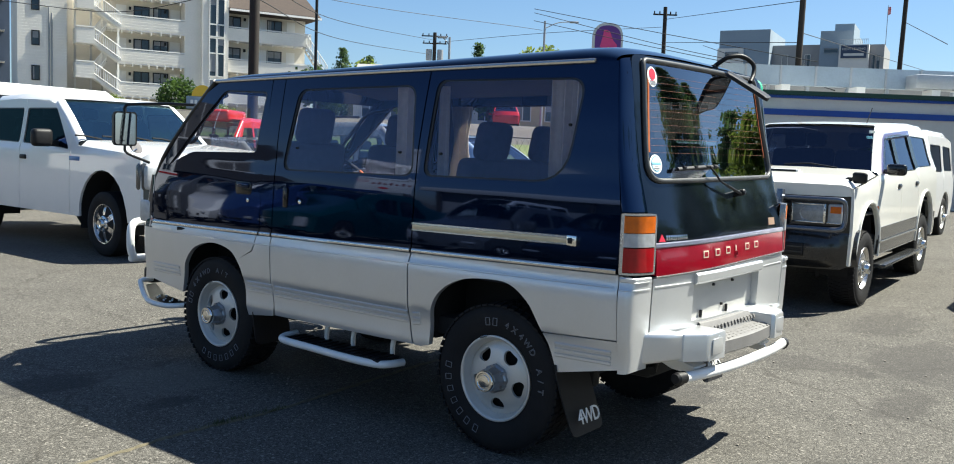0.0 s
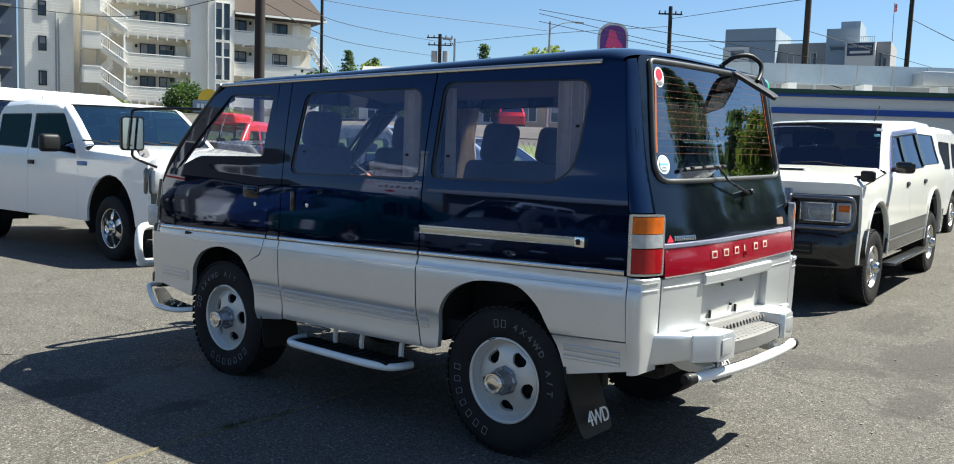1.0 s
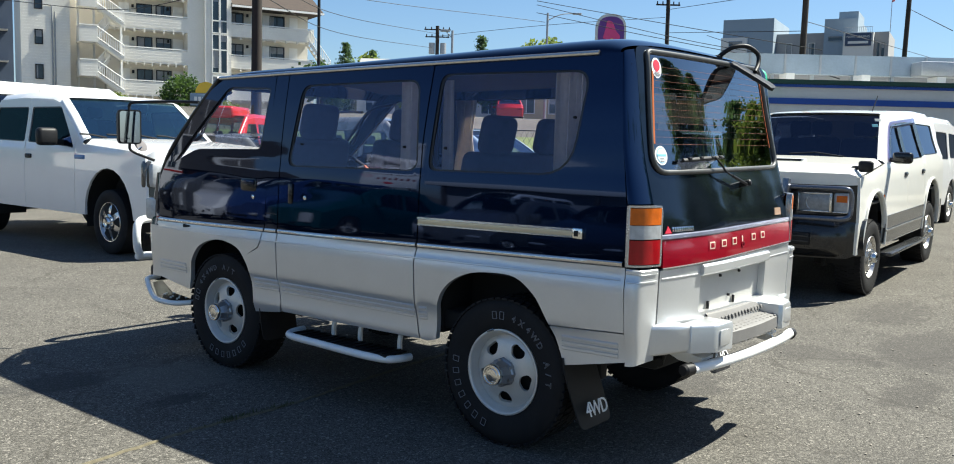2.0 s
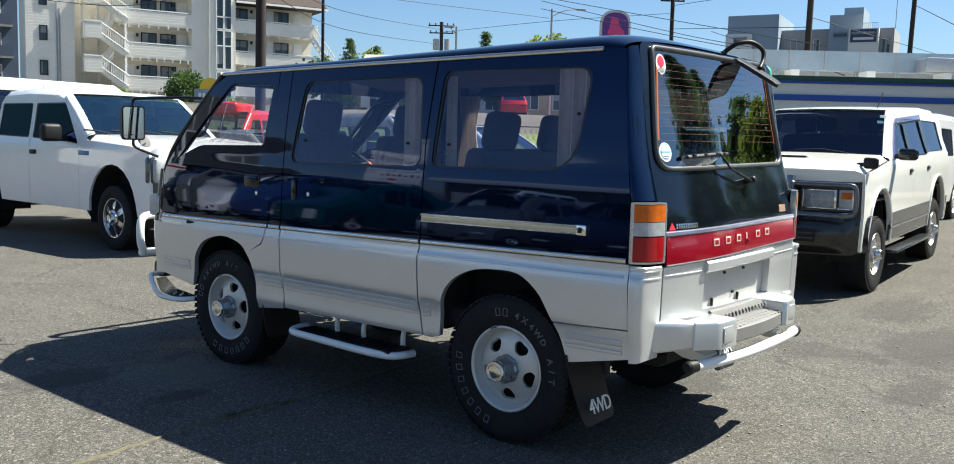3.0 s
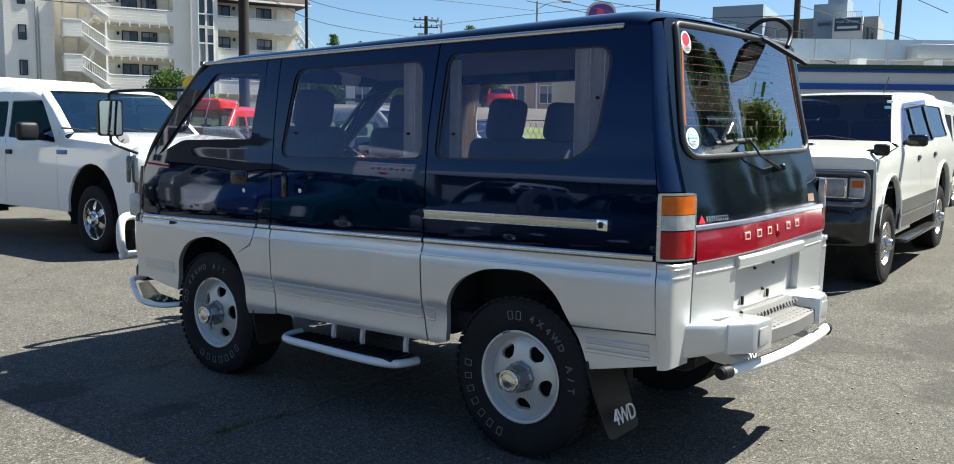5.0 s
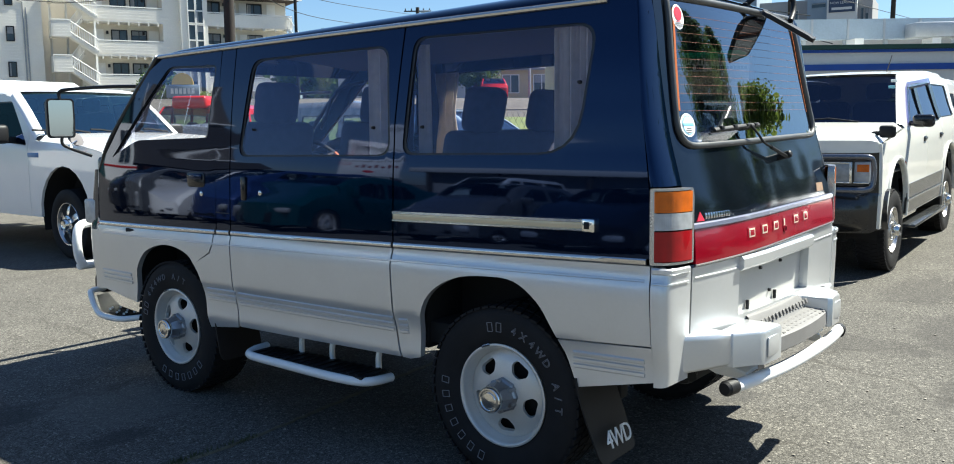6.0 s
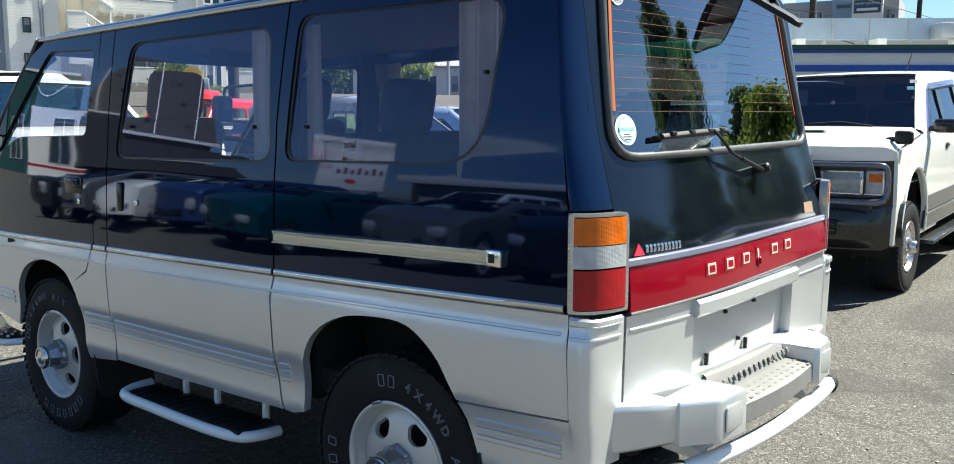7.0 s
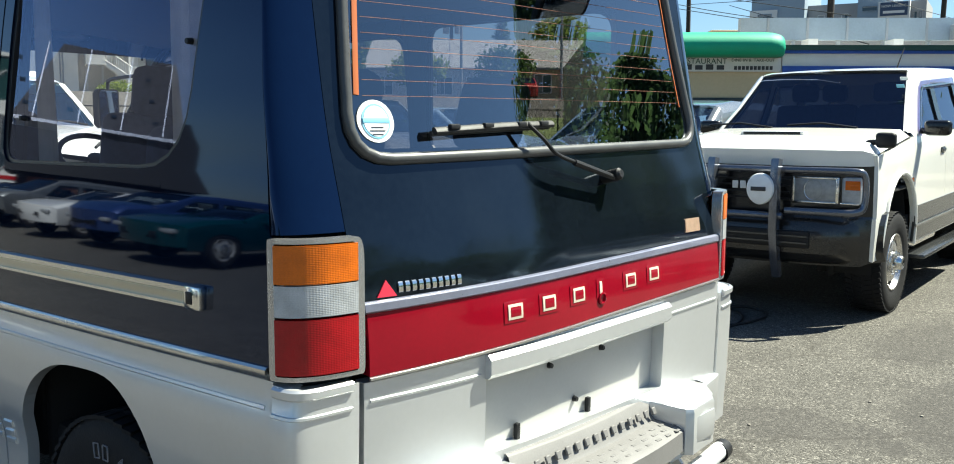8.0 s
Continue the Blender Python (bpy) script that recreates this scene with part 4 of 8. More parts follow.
sect = [(0.148, 0.700), (0.118, 0.700), (0.110, 0.694), (0.096, 0.652), (0.086, 0.640), (0.010, 0.634), (-0.004, 0.626), (-0.006, 0.572), (0.006, 0.560), (0.15, 0.556)]
loft(bm, [[(x, y + 0.02 * (abs(x) / 0.3) ** 2, z) for y, z in sect] for x in np.linspace(-0.305, 0.305, 9)])
step = part("bumper_step", bm, STEP_GREY, van, "grey plastic bumper step")
me_block = bmesh.new()
box(me_block, (0, 0, 0), (0.018, 0.007, 0.020), 0.002, 1)
knob = mesh_from(me_block, "tread_knob")
knob.materials.append(STEP_GREY)
for i in range(15):
    ob = part("tread_knob", knob, STEP_GREY, step)
    ob.location, ob.rotation_euler = (-0.28 + 0.04 * i, 0.098, 0.668), (radians(-18), 0, 0)
me_block = bmesh.new()
box(me_block, (0, 0, 0), (0.022, 0.009, 0.004), 0.001, 1)
knob2 = mesh_from(me_block, "tread_pad")
knob2.materials.append(STEP_GREY)
for j in range(3):
    for i in range(12):
        ob = part("tread_pad", knob2, STEP_GREY, step)
        ob.location = (-0.27 + 0.049 * i + 0.02 * (j % 2), 0.068 - 0.024 * j, 0.6375 - 0.0018 * j)
# dark box on the far block's inner face, imitating its shaded cavity
bm = bmesh.new()
box(bm, (0.552, 0.155, 0.655), (0.014, 0.125, 0.066), 0.006, 2)
part("block_pad", bm, STEP_GREY, van, "dark grey box imitating the shaded cavity of the bumper block")
# tow tube under the bumper
bm = bmesh.new()
tube(bm, smooth_line([(-0.56, 0.088, 0.486), (-0.40, 0.052, 0.488), (-0.15, 0.022, 0.490), (0.15, 0.014, 0.491), (0.40, 0.022, 0.492), (0.57, 0.040, 0.492)], 5), 0.0255, 16)
guard = part("guard_tube", bm, WHITE_TUBE, van, "white rear guard tube with black caps")
for x, y, dx in ((-0.575, 0.092, -1), (0.585, 0.042, 1)):
    bm = bmesh.new()
    rod(bm, (x - dx * 0.03, y - 0.006, 0.488), (x + dx * 0.022, y + 0.004, 0.487), 0.029, 0.029, 18)
    rod(bm, (x + dx * 0.022, y + 0.004, 0.487), (x + dx * 0.034, y + 0.006, 0.487), 0.029, 0.022, 18)
    part("tube_cap", bm, BLACK_PLASTIC, guard, "black rubber cap")
for s in (-1, 1):
    bm = bmesh.new()
    prism(bm, [(0.05, 0.46), (0.09, 0.515), (0.30, 0.585), (0.36, 0.585), (0.36, 0.54), (0.22, 0.48)], lambda u, v, w, s=s: (s * 0.40 + w, u, v), 0.012)
    part("guard_bracket", bm, WHITE_TUBE, guard)
    bm = bmesh.new()
    prism(bm, [(0.08, 0.505), (0.30, 0.56), (0.30, 0.572), (0.08, 0.517)], lambda u, v, w, s=s: (s * 0.40 + w - 0.05, u, v), 0.12)
    part("guard_bracket", bm, WHITE_TUBE, guard)
# exhaust and hitch bits under the tail
bm = bmesh.new()
tube(bm, smooth_line([(0.05, 0.9, 0.42), (0.0, 0.5, 0.45), (-0.30, 0.36, 0.46), (-0.40, 0.32, 0.45)], 5), 0.022, 10)
box(bm, (0.1, 0.9, 0.40), (0.28, 0.55, 0.16), 0.05)
part("exhaust", bm, DARK, van, "dark exhaust and silencer")
bm = bmesh.new()
rod(bm, (-0.66, 0.95, 0.365), (0.66, 0.95, 0.365), 0.045, 0.045, 12)
lathe(bm, [(0.001, -0.12), (0.10, -0.1), (0.15, 0), (0.10, 0.1), (0.001, 0.12)], Matrix.Translation((0.1, 0.95, 0.365)) @ frame_to((0, 1, 0)).to_4x4(), 16)
part("axle", bm, DARK, van, "black axle")
bm = bmesh.new()
rod(bm, (-0.66, 3.19, 0.365), (0.66, 3.19, 0.365), 0.04, 0.04, 12)
part("axle", bm, DARK, van, "black axle")

# mudflaps
for s in (-1, 1):
    for y0, y1, ztop, lab in ((0.585, 0.47, 0.50, "black mudflap with white lettering"), (2.80, 2.76, 0.45, "black front mudflap")):
        bm = bmesh.new()
        z0 = 0.185 if y0 < 1 else 0.24
        out = rounded([(s * 0.835, ztop), (s * 0.565, ztop), (s * 0.565, z0), (s * 0.835, z0 - 0.005)], [0, 0, 0.04, 0.04])

        def flap_place(u, v, w, y0=y0, y1=y1, ztop=ztop, z0=z0):
            t = (ztop - v) / (ztop - z0)
            return (u, y0 + (y1 - y0) * t ** 1.3 + w, v)

        prism(bm, dense(out, 0.05), flap_place, 0.008)
        flap = part("mudflap", bm, BLACK_PLASTIC, van, lab)
        if y0 < 1:
            m = Matrix.Translation((s * 0.70, 0.478, 0.262)) @ Matrix.Rotation(radians(-20), 4, "X") @ Matrix.Rotation(radians(90), 4, "X") @ Matrix.Shear("XZ", 4, (0, 0)) @ Matrix.Diagonal((1.0, 1.15, 1, 1))
            lettering("flap_lettering", "4WD", 0.085, WHITE_PLASTIC, flap, Matrix.Translation((0, -0.004, 0)) @ m, 0.002, 0.9)

# side steps
for s in (-1, 1):
    bm = bmesh.new()
    tube(bm, smooth_line([(s * 0.74, 2.50, 0.338), (s * 0.845, 2.485, 0.336), (s * 0.905, 2.42, 0.333), (s * 0.915, 2.20, 0.330), (s * 0.912, 1.85, 0.322), (s * 0.885, 1.68, 0.318), (s * 0.82, 1.635, 0.316), (s * 0.74, 1.625, 0.315)], 5), 0.021, 12)
    side_step = part("side_step", bm, WHITE_TUBE, van, "white tube side step with black tread")
    bm = bmesh.new()
    box(bm, (s * 0.815, 2.06, 0.336), (0.17, 0.80, 0.012), 0.004)
    for i in range(14):
        box(bm, (s * 0.815, 1.70 + 0.055 * i, 0.344), (0.15, 0.018, 0.008))
    part("step_tread", bm, BLACK_PLASTIC, side_step, "black ribbed tread")
    for y in (1.71, 2.02, 2.24):
        bm = bmesh.new()
        tube(bm, smooth_line([(s * 0.735, y, 0.335), (s * 0.733, y, 0.40), (s * 0.71, y, 0.445), (s * 0.66, y, 0.46)], 4), 0.014, 8)
        part("step_bracket", bm, WHITE_TUBE, side_step)
    # front corner step
    bm = bmesh.new()
    tube(bm, smooth_line([(s * 0.70, 4.12, 0.475), (s * 0.79, 4.11, 0.470), (s * 0.815, 4.08, 0.45), (s * 0.845, 3.98, 0.385), (s * 0.86, 3.88, 0.355), (s * 0.85, 3.70, 0.352), (s * 0.76, 3.60, 0.36)], 5), 0.018, 10)
    fs = part("corner_step", bm, WHITE_TUBE, van, "white tube corner step with pierced black plate")
    bm = bmesh.new()
    loft(bm, [[(s * 0.72, 4.05, 0.455), (s * 0.80, 4.04, 0.450)], [(s * 0.72, 3.92, 0.385), (s * 0.84, 3.92, 0.372)], [(s * 0.72, 3.64, 0.362), (s * 0.845, 3.68, 0.358)]])
    bmesh.ops.solidify(bm, geom=bm.faces[:], thickness=0.006)
    part("step_plate", bm, BLACK_PLASTIC, fs, "black pierced plate")
    for i in range(3):
        for j in range(3):
            bm = bmesh.new()
            c = Vector((s * (0.745 + 0.035 * j), 3.72 + 0.075 * i + 0.03 * (j % 2), 0.366 + 0.012 * max(0, i - 1)))
            rod(bm, c + Vector((0, 0, 0.004)), c + Vector((0, 0, 0.014)), 0.007, 0.007, 8)
            part("plate_hole", bm, WHITE_PLASTIC, fs)

# grille guard
bm = bmesh.new()
tube(bm, smooth_line([(-0.60, 4.37, 0.87), (0.60, 4.37, 0.87), (0.73, 4.33, 0.85), (0.76, 4.31, 0.74), (0.73, 4.32, 0.62), (0.60, 4.34, 0.60), (-0.60, 4.34, 0.60), (-0.73, 4.32, 0.62), (-0.76, 4.31, 0.74), (-0.73, 4.33, 0.85), (-0.62, 4.369, 0.869)], 4), 0.028, 12)
for x in (-0.35, 0.35):
    tube(bm, [(x, 4.36, 0.87), (x, 4.36, 0.60), (x, 4.15, 0.52)], 0.022, 8)
part("grille_guard", bm, WHITE_TUBE, van, "white tube grille guard")
bm = bmesh.new()
box(bm, (0, 4.16, 0.50), (1.45, 0.10, 0.12), 0.03)
part("front_valance", bm, BLACK_PLASTIC, van, "black front valance")

# door handles and locks
for s in (-1, 1):
    x = side_x(2.9, 1.19)
    bm = bmesh.new()
    prism(bm, rounded([(2.835, 1.150), (2.985, 1.150), (2.985, 1.228), (2.835, 1.228)], 0.02), lambda u, v, w: (s * (x - 0.003 + w), u, v), 0.008, 0.003)
    hd = part("door_handle", bm, BLACK_GLOSS, van, "black recessed door handle")
    bm = bmesh.new()
    box(bm, (s * (x + 0.008), 2.91, 1.205), (0.016, 0.12, 0.03), 0.006)
    part("pull", bm, BLACK_PAINT, hd)
    bm = bmesh.new()
    prism(bm, rounded([(2.405, 1.080), (2.535, 1.080), (2.545, 1.230), (2.415, 1.230)], 0.028), lambda u, v, w: (s * (x - 0.003 + w), u, v), 0.007, 0.003)
    hs = part("slide_handle", bm, BLACK_GLOSS, van, "black recessed sliding-door handle")
    bm = bmesh.new()
    box(bm, (s * (x + 0.010), 2.505, 1.155), (0.018, 0.035, 0.12), 0.008)
    part("pull", bm, BLACK_GLOSS, hs)
    for y, z in ((2.862, 1.117), (2.377, 1.137)):
        bm = bmesh.new()
        lathe(bm, [(0.013, -0.002), (0.013, 0.004), (0.009, 0.006), (0.0005, 0.006)], Matrix.Translation((s * side_x(y, z), y, z)) @ frame_to((s, 0, 0)).to_4x4(), 14)
        part("door_lock", bm, CHROME, van, "round chrome lock")
    # pillar notch
    bm = bmesh.new()
    box(bm, (s * (side_x(2.68, 1.03) - 0.001), 2.682, 1.025), (0.006, 0.105, 0.004))
    part("pillar_joint", bm, SEAL, van)

# rear wiper
bm = bmesh.new()
tube(bm, [rear_surf(0.030)(-0.45, 1.418), rear_surf(0.034)(-0.25, 1.430), rear_surf(0.030)(-0.07, 1.436)], 0.010, 8, flat=0.7)
tube(bm, [rear_surf(0.018)(-0.45, 1.412), rear_surf(0.018)(-0.07, 1.428)], 0.005, 6)
for x in (-0.40, -0.30, -0.19, -0.11):
    box(bm, rear_surf(0.036)(x, 1.432 + 0.03 * (x + 0.26)), (0.030, 0.012, 0.012), 0.003)
wiper = part("wiper_blade", bm, BLACK_PLASTIC, van, "black rear wiper blade")
bm = bmesh.new()
tube(bm, smooth_line([rear_surf(0.038)(-0.17, 1.436), rear_surf(0.045)(-0.13, 1.40), rear_surf(0.045)(-0.09, 1.365), rear_surf(0.045)(0.0, 1.338), rear_surf(0.04)(0.145, 1.300)], 5), 0.005, 8)
tube(bm, [rear_surf(0.045)(-0.03, 1.345), rear_surf(0.036)(0.15, 1.299)], 0.008, 8)
lathe(bm, [(0.016, 0.0), (0.016, 0.05), (0.010, 0.056), (0.0005, 0.056)], Matrix.Translation(rear_surf(0.0)(0.145, 1.30)) @ frame_to((0, -1, 0.25)).to_4x4(), 14)
part("wiper_arm", bm, BLACK_PLASTIC, van, "black wiper arm")

# stickers and emblems
def disc(name, x, z, rx, rz, mat, out, parent, label=""):
    pts = [(x + rx * math.cos(a), z + rz * math.sin(a)) for a in (2 * math.pi * k / 28 for k in range(28))]
    return part(name, sheet(pts, [], rear_surf(out), 0.02, 0.0, False), mat, parent, label)


STICKER_BLUE = material("pale_blue_print", (0.25, 0.55, 0.7), 0.5, var=0.05)
STICKER_RED = material("red_print", (0.6, 0.02, 0.05), 0.5, var=0.05)
INK = material("dark_ink", (0.03, 0.03, 0.035), 0.5, var=0.1)
st = disc("sticker", -0.540, 1.832, 0.036, 0.046, WHITE_PLASTIC, 0.004, tailgate, "white oval sticker with a red dot")
disc("sticker_dot", -0.540, 1.844, 0.024, 0.026, STICKER_RED, 0.0055, st)
for k, w in enumerate((0.020, 0.026, 0.018)):
    part("sticker_bar", band(line((-0.540 - w, 1.814 - 0.008 * k), (-0.540 + w, 1.814 - 0.008 * k), 2), rear_surf(0.0055), 0.0022, 0.001), INK if k else STICKER_RED, st)
st = disc("sticker", -0.570, 1.438, 0.043, 0.043, WHITE_PLASTIC, 0.004, tailgate, "round white sticker with a pale blue band")
disc("sticker_ring", -0.570, 1.438, 0.033, 0.035, STICKER_BLUE, 0.0052, st)
disc("sticker_centre", -0.570, 1.438, 0.029, 0.031, WHITE_PLASTIC, 0.0060, st)
part("sticker_band", band(line((-0.601, 1.440), (-0.539, 1.440), 3), rear_surf(0.0062), 0.011, 0.001), STICKER_BLUE, st)
for k, w in enumerate((0.014, 0.018, 0.012)):
    part("sticker_bar", band(line((-0.570 - w, 1.426 - 0.007 * k), (-0.570 + w, 1.426 - 0.007 * k), 2), rear_surf(0.0062), 0.002, 0.001), INK, st)
# panel name as plain blocks, maker's emblem as plain shapes
for k in range(6):
    x0, zl = -0.308 + 0.1157 * k, 1.0235 + 0.0035 * k
    if k == 3:
        x0 -= 0.004
    w = 0.010 if k == 3 else 0.046
    part("letter_block", band(line((x0, zl), (x0 + w, zl), 2), rear_surf(0.013), 0.034, 0.002), GOLD_LETTER, tailgate)
    part("letter_field", band(line((x0 - 0.012, zl), (x0 + w + 0.012, zl), 2), rear_surf(0.0125), 0.048, 0.0008), RED_PANEL, tailgate)
    if k != 3:
        part("letter_counter", band(line((x0 + 0.0065, zl), (x0 + w - 0.0065, zl), 2), rear_surf(0.0145), 0.022, 0.0012), RED_PANEL, tailgate)
bm = bmesh.new()
lathe(bm, [(0.016, 0.0), (0.016, 0.004), (0.012, 0.005), (0.009, -0.004), (0.0005, -0.004)], Matrix.Translation(rear_surf(0.012)(0.045, 1.008)) @ frame_to((0, -1, 0)).to_4x4(), 16)
part("gate_lock", bm, RED_PANEL, tailgate)
part("emblem", sheet([(-0.634, 1.094), (-0.590, 1.094), (-0.612, 1.127)], [], rear_surf(0.004), 0.02, 0.004, False), STICKER_RED, tailgate, "small red emblem")
for k in range(10):
    x0 = -0.585 + 0.0163 * k
    part("badge_block", band(line((x0, 1.110), (x0 + 0.010, 1.110), 2), rear_surf(0.002), 0.021, 0.004), CHROME, tailgate)
part("badge", sheet(rounded([(0.50, 1.132), (0.585, 1.132), (0.59, 1.170), (0.51, 1.170)], 0.004), [], rear_surf(0.003), 0.03, 0.004, False), material("brass_badge", (0.45, 0.3, 0.2), 0.4, metal=0.5, var=0.2, scale=60), tailgate, "small brass-coloured badge")

# rear mirror on its loop
bm = bmesh.new()
tube(bm, smooth_line([(0.215, 0.40, 1.93), (0.218, 0.345, 1.972), (0.233, 0.30, 2.0), (0.287, 0.25, 2.007), (0.345, 0.215, 1.972), (0.335, 0.205, 1.92), (0.285, 0.20, 1.875)], 6), 0.012, 10)
arm = part("mirror_arm", bm, BLACK_PLASTIC, van, "black looped mirror arm")
bm = bmesh.new()
box(bm, (0.215, 0.385, 1.945), (0.05, 0.06, 0.03), 0.008)
part("mirror_foot", bm, BLACK_PLASTIC, arm)
mm = Matrix(((0.327, 0.941, 0.092, 0.262), (-0.788, 0.325, -0.522, 0.205), (-0.521, 0.099, 0.848, 1.846), (0, 0, 0, 1))) @ Matrix.Rotation(radians(3), 4, "X")
bm = bmesh.new()
prism(bm, rounded([(-0.125, -0.095), (0.125, -0.095), (0.125, 0.095), (-0.125, 0.095)], 0.035), lambda u, v, w: mm @ Vector((u, v, w)), 0.018, 0.009)
shell = part("rear_mirror", bm, BLACK_PLASTIC, arm, "black rounded parking mirror")
bm = bmesh.new()
prism(bm, rounded([(-0.113, -0.083), (0.113, -0.083), (0.113, 0.083), (-0.113, 0.083)], 0.03), lambda u, v, w: mm @ Vector((u, v, -0.002 + w)), 0.001)
part("mirror_glass", bm, MIRROR, shell)

# wing mirrors and the round nose mirror
for s in (-1, 1):
    bm = bmesh.new()
    tube(bm, smooth_line([(s * 0.745, 3.56, 1.700), (s * 0.79, 3.80, 1.705), (s * 0.855, 4.12, 1.700), (s * 0.875, 4.185, 1.685), (s * 0.875, 4.19, 1.64)], 5), 0.010, 8)
    tube(bm, smooth_line([(s * 0.875, 4.19, 1.42), (s * 0.872, 4.19, 1.375), (s * 0.83, 4.17, 1.345), (s * 0.74, 4.10, 1.30)], 5), 0.010, 8)
    ma = part("mirror_stay", bm, BLACK_PLASTIC, van, "black wing mirror stay")
    rot = Matrix.Translation((s * 0.875, 4.185, 1.530)) @ Matrix.Rotation(radians(s * 14), 4, "Z")
    bm = bmesh.new()
    prism(bm, rounded([(-0.078, -0.118), (0.078, -0.118), (0.078, 0.118), (-0.078, 0.118)], 0.025), lambda u, v, w: rot @ Vector((u, w, v)), 0.045, 0.015)
    mh = part("wing_mirror", bm, BLACK_PLASTIC, ma, "black rectangular wing mirror")
    bm = bmesh.new()
    prism(bm, rounded([(-0.068, -0.108), (0.068, -0.108), (0.068, 0.108), (-0.068, 0.108)], 0.02), lambda u, v, w: rot @ Vector((u, -0.003 + w, v)), 0.001)
    part("mirror_glass", bm, MIRROR, mh)
bm = bmesh.new()
mm2 = Matrix.Translation((-0.76, 4.24, 1.405)) @ Matrix.Rotation(radians(65), 4, "X") @ Matrix.Rotation(radians(25), 4, "Y") @ Matrix.Diagonal((1.25, 0.8, 1, 1))
lathe(bm, [(0.0005, -0.028), (0.03, -0.024), (0.052, -0.010), (0.056, 0.0), (0.0005, 0.004)], mm2, 20)
nm = part("nose_mirror", bm, material("brown_grey_plastic", (0.14, 0.13, 0.13), 0.5, var=0.2), van, "oval grey nose mirror on a thin stay")
bm = bmesh.new()
tube(bm, smooth_line([(-0.77, 4.22, 1.39), (-0.82, 4.19, 1.37), (-0.83, 4.17, 1.345)], 4), 0.007, 6)
part("stay", bm, CHROME, nm)

# tyre lettering: plain outlined blocks for the maker, letters for the size
OUTLINE = material("tyre_white", (0.20, 0.20, 0.215), 0.7, var=0.3, scale=60)


def on_tyre(y, deg, r=0.282):
    """A flat place on the left sidewall: x along the line of letters, y outwards from the hub; degrees clockwise from the top."""
    return Matrix.Translation((-(0.70 + 0.1258), y, TYRE_R)) @ Matrix.Rotation(radians(deg), 4, "X") @ Matrix.Translation((0, 0, r)) @ Matrix(((0, 0, -1, 0), (-1, 0, 0, 0), (0, 1, 0, 0), (0, 0, 0, 1)))


def tyre_block(parent, y, deg, w=0.026, h=0.036):
    bm = bmesh.new()
    for c, sz in (((0, h / 2), (w, 0.0024)), ((0, -h / 2), (w, 0.0024)), ((w / 2, 0), (0.0024, h)), ((-w / 2, 0), (0.0024, h))):
        box(bm, (c[0], c[1], 0), (sz[0], sz[1], 0.003))
    bm.transform(on_tyre(y, deg))
    part("raised_block", bm, OUTLINE, parent, smooth=False)


for ob in [o for o in van.children if o.name.startswith("wheel")]:
    c = ob.data.vertices[0].co
    y = 0.95 if c.y < 2 else 3.19
    if c.x > 0:
        continue
    roll = 0 if y < 2 else -70
    for k in range(7):
        tyre_block(ob, y, 200 + 12.5 * k + roll)
    for k in range(2):
        tyre_block(ob, y, -9 + 9 * k + roll, 0.024)
    for k, ch in enumerate("4X4WD A/T"):
        if ch != " ":
            lettering("raised_letter", ch, 0.044, OUTLINE, ob, on_tyre(y, 15 + 9.6 * k + roll), 0.0008, outline=0.0012)

# catches of the hinged and sliding side glass
for y, z in ((0.60, 1.60), (1.345, 1.445), (1.625, 1.445), (2.44, 1.445)):
    c = side_surf(-1)(y, z)
    bm = bmesh.new()
    rod(bm, c + Vector((0.012, 0, 0)), c + Vector((-0.002, 0, 0)), 0.0075, 0.006, 12)
    part("window_catch", bm, BLACK_PLASTIC, van, "small black window catch")

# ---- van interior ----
cabin = part("headliner", sheet([(-0.72, 0.45), (0.72, 0.45), (0.72, 3.3), (-0.72, 3.3)], [], lambda x, y: Vector((x, y, drip_z(y) - 0.02 + 0.05 * (1 - (x / 0.72) ** 2))), 0.2, 0.02, True), LINER, van, "dark grey headliner")


def van_seat(x, y, w, back_h=0.58, rests=1, rake=12):
    bm = bmesh.new()
    box(bm, (x, y + 0.22, 0.86), (w, 0.48, 0.16), 0.05, 3)
    seat = part("seat", bm, SEAT_CLOTH, van, "grey-blue cloth seat")
    bm = bmesh.new()
    rot = Matrix.Rotation(radians(rake), 3, "X")
    box(bm, (x, y - 0.06, 0.93 + back_h / 2), (w, 0.13, back_h), 0.05, 3, rot)
    part("backrest", bm, SEAT_CLOTH, seat)
    for k in range(rests):
        bm = bmesh.new()
        xx = x + (k - (rests - 1) / 2) * w * 0.55
        box(bm, (xx, y - 0.14, 0.93 + back_h + 0.095), (0.27, 0.11, 0.23), 0.05, 3, rot)
        for dx in (-0.06, 0.06):
            rod(bm, (xx + dx, y - 0.13, 0.93 + back_h - 0.05), (xx + dx, y - 0.145, 0.93 + back_h + 0.06), 0.007, 0.007, 6)
        part("headrest", bm, SEAT_CLOTH, seat)
    return seat


van_seat(-0.40, 2.90, 0.52, 0.56)
van_seat(0.40, 2.90, 0.52, 0.56)
van_seat(0.20, 1.72, 1.00, 0.50, 2)
van_seat(0.02, 0.86, 1.15, 0.44, 2, 16)
